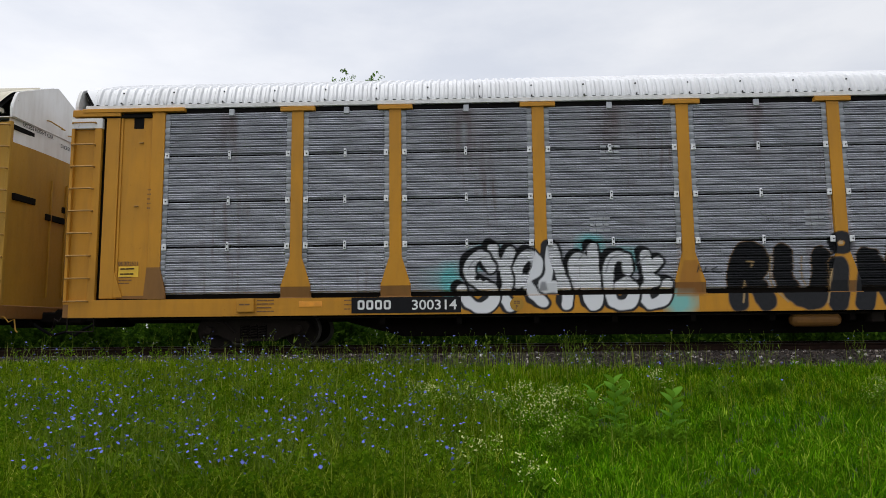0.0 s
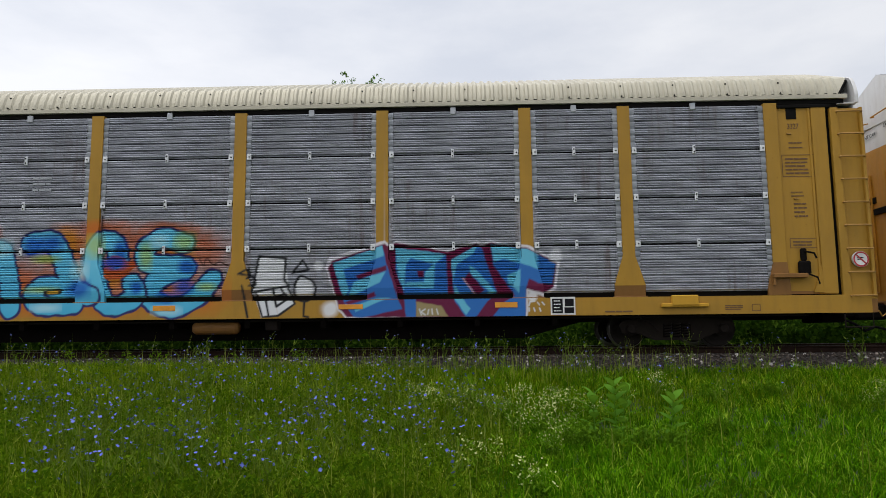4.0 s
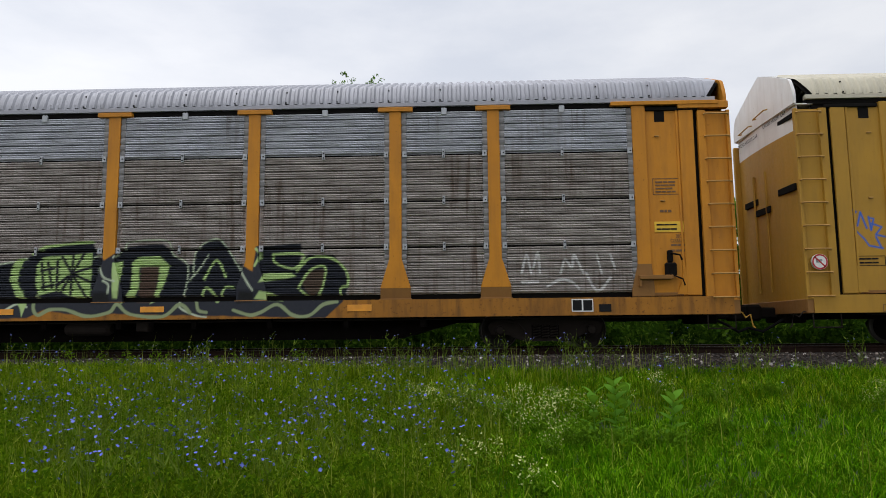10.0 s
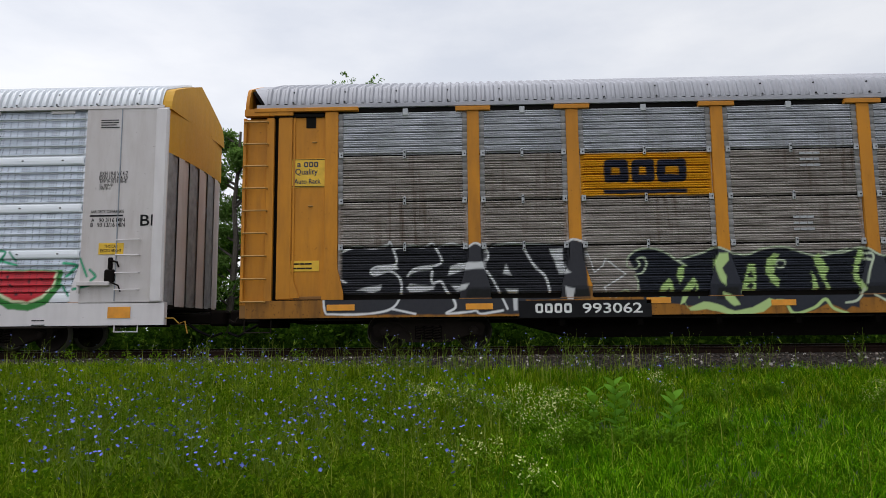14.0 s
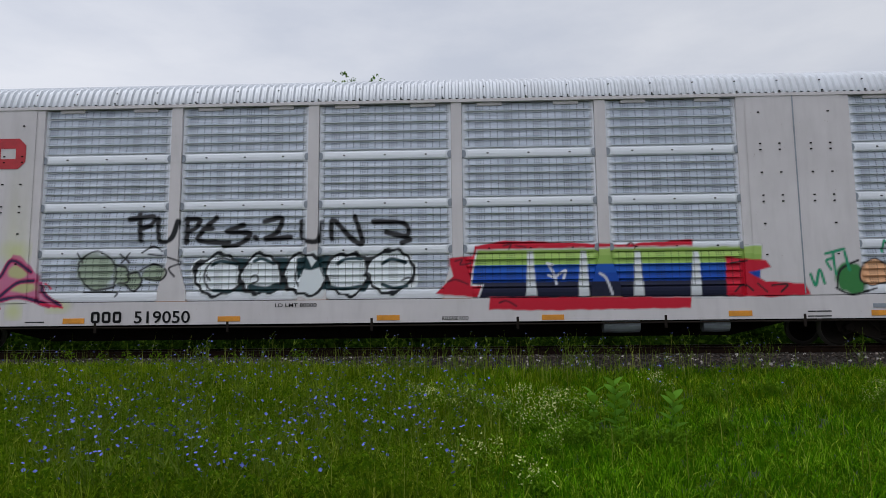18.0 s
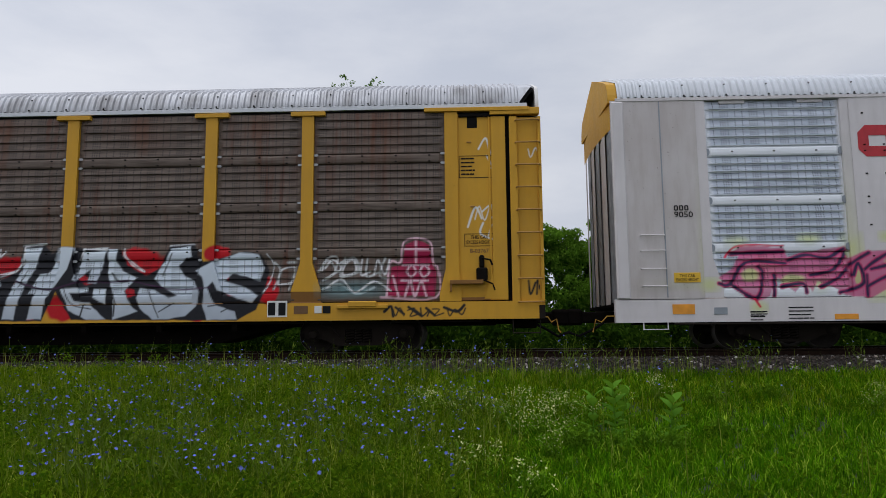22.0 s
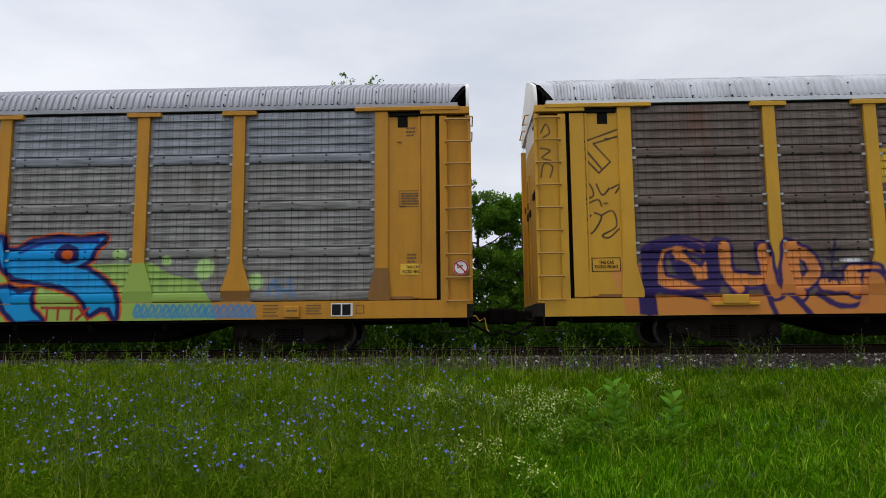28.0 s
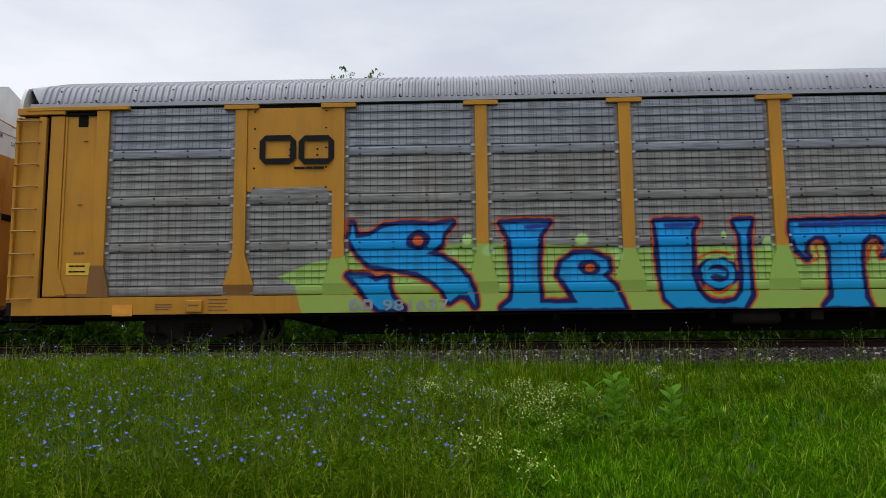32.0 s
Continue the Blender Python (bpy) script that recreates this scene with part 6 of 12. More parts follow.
c_spray.strokes([curve([(16.98, 1.4), (17.22, 1.78), (17.41, 1.45)]), curve([(16.95, 1.08), (17.03, 1.24), (17.18, 1.13), (17.28, 0.97), (17.4, 1.24), (17.56, 1.24)]), curve([(18, 1.99), (18.08, 1.88), (17.98, 1.66)]), curve([(18.34, 1.88), (18.93, 1.87), (18.76, 1.6), (18.39, 1.71), (18.34, 1.88)]), curve([(18.8, 1.54), (19.09, 1.81), (19.51, 1.78), (19.78, 1.53), (19.81, 1.26), (19.68, 1.21), (19.67, 1)]), curve([(18.84, 1.22), (19.07, 1.56), (19.36, 1.62), (19.31, 1.22), (19.14, 1), (18.89, 1.17)])], 0.024, (0.42, 0.55, 0.24))
c_spray.strokes([curve([(13.69, 1.12), (13.63, 0.9), (13.73, 0.74), (13.95, 0.84), (14.28, 0.84), (14.7, 0.71), (15.14, 0.78), (15.3, 0.94), (15.56, 0.74), (16.2, 0.69), (16.53, 0.92), (16.74, 0.76)]), curve([(16.86, 1.03), (16.9, 0.81), (17.06, 0.76)]), curve([(17.59, 0.8), (17.91, 0.7), (18.12, 0.75), (18.45, 0.9), (18.75, 0.69), (19.07, 0.68), (19.34, 0.89), (19.61, 0.94)])], 0.033, (0.26, 0.31, 0.17))
# chalk letters on the same car
c_spray.strokes([curve([(23.18, 1.46), (23.28, 1.81), (23.36, 1.45)]), curve([(23.4, 1.54), (23.5, 1.85), (23.53, 1.45)]), curve([(23.93, 1.45), (24.02, 1.71), (24.15, 1.53), (24.19, 1.8), (24.36, 1.44)]), np.array([(24.63, 1.79), (24.71, 1.44)]), curve([(23.66, 1.19), (23.92, 1.32), (24.14, 1.27), (24.27, 1.14)]), curve([(24.41, 1.44), (24.62, 1.09), (24.88, 1.35)]), np.array([(24.89, 1.79), (24.97, 1.52)]), np.array([(23.18, 1.28), (23.49, 1.28)])], 0.026, (0.66, 0.65, 0.64), fade=0.9)
# fourth car: pink wild letters with yellow-green dust
d_spray.blob(1.9, 1.24, 0.185, 0.132, (0.55, 0.60, 0.20), 0.7, 0.6)
d_spray.blob(2.46, 2.02, 0.212, 0.132, (0.55, 0.60, 0.20), 0.7, 0.6)
d_spray.blob(2.8, 0.8, 0.159, 0.106, (0.55, 0.60, 0.20), 0.7, 0.6)
d_spray.blob(3.83, 2.08, 0.212, 0.132, (0.55, 0.60, 0.20), 0.7, 0.6)
d_spray.blob(4.61, 1.86, 0.212, 0.317, (0.55, 0.60, 0.20), 0.7, 0.6)
d_spray.blob(5.25, 2.12, 0.132, 0.106, (0.55, 0.60, 0.20), 0.7, 0.6)
d_spray.blob(6.34, 2, 0.265, 0.212, (0.55, 0.60, 0.20), 0.7, 0.6)
d_spray.blob(7.23, 0.92, 0.212, 0.132, (0.55, 0.60, 0.20), 0.7, 0.6)
d_spray.blob(6.37, 0.82, 0.159, 0.159, (0.55, 0.60, 0.20), 0.7, 0.6)
d_spray.blob(3.98, 1.27, 0.212, 0.212, (0.55, 0.60, 0.20), 0.7, 0.6)
d_spray.blob(2.98, 1.55, 0.317, 0.212, (0.55, 0.60, 0.20), 0.7, 0.6)
d_spray.blob(5.18, 1.1, 0.317, 0.212, (0.55, 0.60, 0.20), 0.7, 0.6)
d_spray.blob(5.72, 1.2, 0.317, 0.212, (0.55, 0.60, 0.20), 0.7, 0.6)
d_spray.area([(2.07, 1.37), (2.34, 1.53), (2.5, 1.81), (2.38, 1.87), (2.54, 1.98), (3.34, 1.94), (3.41, 1.74), (3.8, 1.85), (4.08, 1.9), (4.53, 1.95), (4.57, 1.73), (4.81, 1.84), (5.15, 1.85), (5.37, 1.88), (5.71, 1.82), (5.88, 1.65), (5.89, 1.43), (6.16, 1.6), (6.27, 1.93), (6.43, 1.92), (6.66, 1.7), (6.83, 1.48), (6.95, 1.14), (7.29, 0.92), (7.18, 0.87), (6.84, 0.98), (6.29, 1.1), (6.01, 0.94), (5.62, 1.16), (5.28, 1.16), (4.9, 0.95), (4.45, 1.01), (4.22, 1.18), (3.94, 1.29), (3.83, 1.07), (3.71, 1.29), (3.5, 1.07), (3.14, 1.41), (3.05, 1.02), (2.83, 0.92), (2.36, 1.2)], (0.52, 0.11, 0.24), fade=0.85)
d_spray.blob(2.69, 1.42, 0.164, 0.131, (0.50, 0.52, 0.26), 0.2, 0.9)
d_spray.blob(3.49, 1.3, 0.218, 0.131, (0.50, 0.52, 0.26), 0.2, 0.9)
d_spray.blob(5.44, 1.66, 0.218, 0.087, (0.50, 0.52, 0.26), 0.2, 0.9)
d_spray.blob(5.5, 1.27, 0.164, 0.087, (0.50, 0.52, 0.26), 0.2, 0.9)
d_spray.blob(6.39, 1.59, 0.196, 0.131, (0.50, 0.52, 0.26), 0.2, 0.9)
d_spray.blob(6.5, 1.29, 0.262, 0.109, (0.50, 0.52, 0.26), 0.2, 0.9)
d_spray.blob(4.72, 1.34, 0.087, 0.153, (0.50, 0.52, 0.26), 0.2, 0.9)
d_spray.strokes([np.array([(2.35, 1.83), (3.34, 1.85)]), curve([(2.08, 1.26), (2.3, 1.25), (2.62, 1.66), (3.36, 1.63)]), curve([(2.3, 1.25), (2.77, 0.97), (2.92, 1.41), (2.85, 1.58)]), np.array([(3.14, 1.41), (3.11, 1.02)]), curve([(3.41, 1.68), (3.74, 1.79), (4.14, 1.73), (4.47, 1.9)]), curve([(3.82, 1.4), (4.26, 1.51), (4.53, 1.89)]), curve([(4, 1.18), (4.33, 1.34), (4.6, 1.62), (4.92, 1.81)]), curve([(4.34, 1.06), (4.78, 1.23), (4.71, 1.61), (4.61, 1.39)]), np.array([(4.84, 1), (4.85, 1.39)]), curve([(4.82, 1.5), (5.04, 1.66), (5.48, 1.88), (5.77, 1.71), (5.66, 1.62)]), curve([(4.94, 1.5), (5.38, 1.58), (5.78, 1.49)]), curve([(4.84, 1.17), (5.28, 1.38), (5.61, 1.38), (5.96, 1.05)]), curve([(5.78, 1.43), (6.05, 1.49), (6.27, 1.82), (6.66, 1.59)]), curve([(6.07, 1.04), (6.51, 1.1), (7.06, 0.92)]), curve([(6.06, 1.1), (6.39, 1.37), (6.72, 1.42)]), curve([(3.27, 1.19), (3.66, 1.24), (3.72, 1.07)]), curve([(6.84, 1.37), (6.95, 1.14), (7.29, 0.92)])], 0.05, (0.52, 0.07, 0.17))
d_spray.strokes([np.array([(2.35, 1.83), (3.34, 1.85)]), curve([(2.08, 1.26), (2.3, 1.25), (2.62, 1.66), (3.36, 1.63)]), curve([(2.3, 1.25), (2.77, 0.97), (2.92, 1.41), (2.85, 1.58)]), np.array([(3.14, 1.41), (3.11, 1.02)]), curve([(3.41, 1.68), (3.74, 1.79), (4.14, 1.73), (4.47, 1.9)]), curve([(3.82, 1.4), (4.26, 1.51), (4.53, 1.89)]), curve([(4, 1.18), (4.33, 1.34), (4.6, 1.62), (4.92, 1.81)]), curve([(4.34, 1.06), (4.78, 1.23), (4.71, 1.61), (4.61, 1.39)]), np.array([(4.84, 1), (4.85, 1.39)]), curve([(4.82, 1.5), (5.04, 1.66), (5.48, 1.88), (5.77, 1.71), (5.66, 1.62)]), curve([(4.94, 1.5), (5.38, 1.58), (5.78, 1.49)]), curve([(4.84, 1.17), (5.28, 1.38), (5.61, 1.38), (5.96, 1.05)]), curve([(5.78, 1.43), (6.05, 1.49), (6.27, 1.82), (6.66, 1.59)]), curve([(6.07, 1.04), (6.51, 1.1), (7.06, 0.92)]), curve([(6.06, 1.1), (6.39, 1.37), (6.72, 1.42)]), curve([(3.27, 1.19), (3.66, 1.24), (3.72, 1.07)]), curve([(6.84, 1.37), (6.95, 1.14), (7.29, 0.92)])], 0.028, (0.030, 0.018, 0.06))
d_spray.strokes([np.array([(6.9, 0.96), (7.34, 0.88)]), np.array([(2.72, 0.97), (2.82, 0.81)]), np.array([(6.01, 0.99), (6.09, 0.87)]), curve([(2.22, 1.76), (2.49, 1.98), (3.34, 1.97)]), np.array([(6.95, 1.36), (7.06, 1.25)])], 0.02, (0.60, 0.03, 0.07))
# pale green creature in thin black line
d_spray.blob(7.94, 1.6, 0.397, 0.381, (0.24, 0.30, 0.17), 0.12, 0.75)
d_spray.blob(8.45, 1.49, 0.159, 0.212, (0.24, 0.30, 0.17), 0.12, 0.75)
d_spray.blob(8.69, 1.4, 0.159, 0.169, (0.24, 0.30, 0.17), 0.12, 0.75)
d_spray.blob(9.09, 1.53, 0.238, 0.159, (0.24, 0.30, 0.17), 0.12, 0.75)
d_spray.strokes([curve([(8.29, 1.27), (7.87, 1.23), (7.6, 1.55), (7.64, 1.82), (7.97, 1.99), (8.29, 1.76), (8.35, 1.49), (8.3, 1.25)]), curve([(8.35, 1.7), (8.56, 1.64), (8.59, 1.38), (8.4, 1.35)]), curve([(8.56, 1.51), (8.77, 1.56), (8.86, 1.37), (8.72, 1.19), (8.54, 1.32)]), curve([(8.83, 1.59), (9.09, 1.72), (9.36, 1.58), (9.25, 1.4), (8.93, 1.43)]), np.array([(7.56, 1.95), (7.67, 1.76)]), curve([(7.71, 1.18), (8.35, 1.17), (8.35, 1.09)]), np.array([(8.42, 1.92), (8.61, 1.75)]), np.array([(8.61, 1.94), (8.45, 1.75)]), curve([(8.88, 1.96), (9.09, 2.07), (9.31, 1.9), (8.99, 1.91)]), curve([(9.36, 1.85), (9.63, 1.74), (9.41, 1.63), (9.52, 1.47)])], 0.019, INK)
# black scrawl in a line
d_spray.strokes([np.array([(8.78, 2.71), (8.81, 2.19)]), curve([(8.57, 2.61), (9.05, 2.67), (9.02, 2.5), (8.81, 2.43)]), curve([(9.15, 2.63), (9.19, 2.18), (9.43, 2.22), (9.56, 2.56)]), np.array([(9.74, 2.62), (9.73, 2.14)]), curve([(9.67, 2.59), (9.97, 2.59), (9.9, 2.42), (9.73, 2.35)]), curve([(10.32, 2.63), (9.94, 2.21), (10.38, 2.13), (10.58, 2.13)]), np.array([(10.07, 2.41), (10.24, 2.41)]), curve([(10.86, 2.47), (10.52, 2.34), (10.99, 2.3), (10.78, 2.09), (10.48, 2.06)]), np.array([(11.09, 2.23), (11.12, 2.2)]), curve([(11.27, 2.53), (11.61, 2.6), (11.53, 2.32), (11.29, 2.19), (11.8, 2.22)]), curve([(12.01, 2.52), (12.04, 2.18), (12.34, 2.14), (12.41, 2.52)]), curve([(12.61, 2.17), (12.62, 2.55), (13.01, 2.16), (13.21, 2.1), (13.06, 2.61)]), curve([(13.42, 2.5), (14.02, 2.46), (14.08, 2.22), (13.68, 2.29), (14.14, 2.15), (13.98, 2.08)])], 0.05, INK, soft=0.03)
# round white letters with a dark green shade
d_spray.blob(10.38, 1.49, 0.545, 0.469, (0.72, 0.75, 0.76), 0.06, 1.0)
d_spray.blob(11.23, 1.49, 0.501, 0.458, (0.72, 0.75, 0.76), 0.06, 1.0)
d_spray.blob(12.1, 1.48, 0.545, 0.48, (0.72, 0.75, 0.76), 0.06, 1.0)
d_spray.blob(12.91, 1.48, 0.523, 0.48, (0.72, 0.75, 0.76), 0.06, 1.0)
d_spray.blob(13.75, 1.52, 0.545, 0.48, (0.72, 0.75, 0.76), 0.06, 1.0)
d_spray.area([(10.47, 1.85), (11.02, 1.81), (11.34, 1.84), (11.89, 1.8), (12.22, 1.85), (12.65, 1.84), (13.3, 1.78), (13.73, 1.88), (13.27, 1.13), (12.63, 1.17), (11.87, 1.2), (10.9, 1.13), (10.46, 1.19)], (0.010, 0.036, 0.042))
d_spray.blob(10.38, 1.49, 0.486, 0.429, (0.010, 0.012, 0.014), 0.02, 1.0)
d_spray.blob(10.38, 1.49, 0.413, 0.363, (0.76, 0.80, 0.82), 0.02, 1.0)
d_spray.blob(11.23, 1.49, 0.443, 0.419, (0.010, 0.012, 0.014), 0.02, 1.0)
d_spray.blob(11.23, 1.49, 0.369, 0.352, (0.76, 0.80, 0.82), 0.02, 1.0)
d_spray.blob(12.1, 1.48, 0.486, 0.44, (0.010, 0.012, 0.014), 0.02, 1.0)
d_spray.blob(12.1, 1.48, 0.413, 0.374, (0.76, 0.80, 0.82), 0.02, 1.0)
d_spray.blob(12.91, 1.48, 0.464, 0.44, (0.010, 0.012, 0.014), 0.02, 1.0)
d_spray.blob(12.91, 1.48, 0.391, 0.374, (0.76, 0.80, 0.82), 0.02, 1.0)
d_spray.blob(13.75, 1.52, 0.486, 0.44, (0.010, 0.012, 0.014), 0.02, 1.0)
d_spray.blob(13.75, 1.52, 0.413, 0.374, (0.76, 0.80, 0.82), 0.02, 1.0)
d_spray.strokes([curve([(10.78, 1.7), (10.47, 1.82), (10.2, 1.71), (10.1, 1.44), (10.24, 1.2), (10.63, 1.16), (10.74, 1.23)]), curve([(11.01, 1.43), (11.12, 1.48), (11.17, 1.37), (11.06, 1.32)]), curve([(13.23, 1.45), (13.34, 1.48), (13.37, 1.38)]), curve([(13.98, 1.34), (14.09, 1.39), (14.2, 1.37)]), np.array([(10.14, 1.49), (10.22, 1.38)]), curve([(11.94, 1.63), (11.9, 1.42), (11.96, 1.25)])], 0.016, (0.010, 0.012, 0.014))
d_spray.strokes([curve([(10.25, 1.68), (10.42, 1.76), (10.74, 1.7)]), curve([(11.09, 1.75), (11.24, 1.8), (11.47, 1.7)]), curve([(12.73, 1.68), (12.89, 1.77), (13.19, 1.77)]), curve([(12.58, 1.24), (12.85, 1.19), (13.19, 1.24)]), curve([(13.6, 1.67), (13.78, 1.76), (14.05, 1.69)]), curve([(13.6, 1.27), (13.81, 1.2), (14.08, 1.23)]), np.array([(10.3, 1.19), (10.63, 1.17)])], 0.033, (0.010, 0.036, 0.042))
d_spray.strokes([curve([(11.03, 1.25), (11.31, 1.19), (11.53, 1.25)])], 0.065, (0.010, 0.036, 0.042))
d_spray.area([(11.91, 1.79), (12.11, 1.85), (12.23, 1.63), (12.38, 1.82), (12.52, 1.78), (12.49, 1.41), (12.38, 1.61), (12.23, 1.56), (12.06, 1.57), (11.94, 1.36)], (0.010, 0.036, 0.042))
# barred piece in bands of green and blue within a red frame
d_spray.area([(14.89, 1.77), (15.36, 1.8), (15.4, 2), (16, 2.09), (17.18, 2.04), (18.16, 1.99), (19.6, 2.07), (19.58, 1.84), (15.39, 1.8), (15.55, 1.22), (15.44, 0.99), (14.62, 1.07), (14.97, 1.4)], (0.52, 0.03, 0.05))
d_spray.area([(15.43, 1.92), (20.88, 1.95), (20.78, 0.93), (15.44, 0.97), (15.52, 1.22), (15.31, 1.22), (15.36, 1.63)], CHALK)
d_spray.area([(15.46, 1.9), (20.88, 1.92), (20.78, 0.95), (15.48, 0.99), (15.56, 1.24), (15.34, 1.25), (15.39, 1.66)], (0.0, 0.0, 0.0), stripes=((0.010, 0.012, 0.03), (0.010, 0.012, 0.035), (0.02, 0.07, 0.35), (0.03, 0.10, 0.42), (0.30, 0.45, 0.12), (0.38, 0.52, 0.16)))
d_spray.area([(16.42, 1.88), (16.53, 1.88), (16.58, 1.01), (16.37, 1.02)], (0.62, 0.64, 0.66))
d_spray.area([(17.43, 1.87), (17.55, 1.87), (17.59, 1), (17.38, 1)], (0.62, 0.64, 0.66))
d_spray.area([(18.48, 1.86), (18.59, 1.85), (18.63, 0.99), (18.42, 0.99)], (0.62, 0.64, 0.66))
d_spray.area([(19.58, 1.84), (19.7, 1.84), (19.72, 0.98), (19.51, 0.98)], (0.62, 0.64, 0.66))
d_spray.area([(15.67, 1), (18.6, 0.97), (19.5, 0.95), (19.48, 0.75), (16.64, 0.73), (15.66, 0.76)], (0.52, 0.03, 0.05))
d_spray.strokes([np.array([(16.79, 1.64), (16.89, 1.61)]), curve([(16.82, 1.61), (16.94, 1.37), (16.81, 1.41)]), curve([(16.94, 1.37), (17.14, 1.5), (17.1, 1.34)]), np.array([(16.94, 1.37), (16.96, 1.24)]), curve([(17.79, 1.43), (17.91, 1.33), (18.02, 1.03)])], 0.024, (0.62, 0.62, 0.66))
d_spray.strokes([curve([(15.96, 1.99), (16.1, 2.02), (16.06, 1.93)]), np.array([(16.19, 1.99), (16.39, 1.95)]), curve([(15.02, 1.7), (15.15, 1.73), (15.12, 1.63), (15.32, 1.66)]), curve([(14.87, 1.3), (15.03, 1.34), (15.26, 1.25)]), curve([(15.86, 0.89), (16, 0.92), (16.18, 0.82)]), curve([(18.32, 1.96), (18.42, 2.02), (18.48, 1.92)])], 0.017, (0.10, 0.01, 0.02))
d_spray.area([(20.2, 1.73), (20.94, 1.64), (21.02, 1.5), (20.59, 1.42), (20.93, 1.24), (21.66, 1.19), (21.74, 0.98), (21.01, 0.94), (20.19, 0.97)], (0.52, 0.03, 0.05))
d_spray.strokes([curve([(20.34, 1.05), (20.5, 1.19), (20.67, 1.07)]), np.array([(20.76, 1.2), (20.93, 1.04)]), curve([(21.02, 1.16), (21.32, 1.18), (21.19, 1.04)]), np.array([(20.29, 1.6), (20.59, 1.64)])], 0.017, INK)
# melon slices
d_spray.blob(22.53, 1.27, 0.331, 0.296, (0.05, 0.20, 0.06), 0.1, 1.0)
d_spray.strokes([curve([(22.24, 1.1), (22.32, 1.44), (22.67, 1.62)]), curve([(22.22, 1.1), (22.52, 0.97), (22.99, 1.09)])], 0.022, INK)
d_spray.blob(22.96, 1.38, 0.305, 0.262, INK, 0.05, 1.0)
d_spray.blob(22.96, 1.38, 0.27, 0.235, (0.66, 0.38, 0.22), 0.05, 1.0)
d_spray.area([(23.36, 1.65), (24.99, 1.63), (24.95, 1.28), (24.69, 0.94), (24.34, 0.82), (23.96, 0.86), (23.59, 1.08), (23.39, 1.34)], (0.04, 0.18, 0.04))
d_spray.area([(23.46, 1.62), (24.88, 1.6), (24.84, 1.33), (24.61, 1.07), (24.31, 0.95), (23.97, 0.99), (23.64, 1.19), (23.48, 1.39)], (0.55, 0.60, 0.40))
d_spray.area([(23.51, 1.62), (24.83, 1.6), (24.8, 1.35), (24.58, 1.12), (24.31, 1.01), (24, 1.04), (23.68, 1.23), (23.52, 1.41)], (0.42, 0.035, 0.045))
d_spray.strokes([np.array([(23.7, 1.47), (23.71, 1.45)]), np.array([(23.94, 1.34), (23.96, 1.31)]), np.array([(24.29, 1.42), (24.31, 1.39)]), np.array([(24.55, 1.46), (24.56, 1.44)]), np.array([(24.06, 1.16), (24.08, 1.15)]), np.array([(24.36, 1.18), (24.38, 1.15)]), np.array([(23.87, 1.51), (23.88, 1.49)])], 0.022, INK)
d_spray.strokes([curve([(21.76, 1.36), (21.84, 1.15), (21.93, 1.45), (22.01, 1.19)]), np.array([(22.06, 1.75), (22.42, 1.84)]), np.array([(22.2, 1.75), (22.23, 1.36)]), curve([(22.15, 1.45), (22.07, 1.62), (22.2, 1.66)]), np.array([(22.42, 1.79), (22.49, 1.44)]), curve([(23.15, 1.78), (23.2, 2), (23.3, 1.82), (23.38, 2.04), (23.41, 1.78)]), np.array([(23.46, 2), (23.54, 1.78)]), curve([(23.59, 2.02), (23.81, 1.99), (23.67, 1.78)]), np.array([(23.89, 1.99), (24.01, 1.82)]), np.array([(23.54, 1.87), (24.05, 1.73)]), curve([(24.99, 1.76), (25.25, 1.71), (25.06, 1.5)]), np.array([(25.34, 1.84), (25.49, 1.49)]), np.array([(25.22, 1.24), (25.56, 1.32)]), curve([(25.54, 1.62), (25.66, 1.49), (25.57, 1.41)]), np.array([(24.97, 1.33), (25.12, 1.11)])], 0.026, (0.03, 0.26, 0.13))
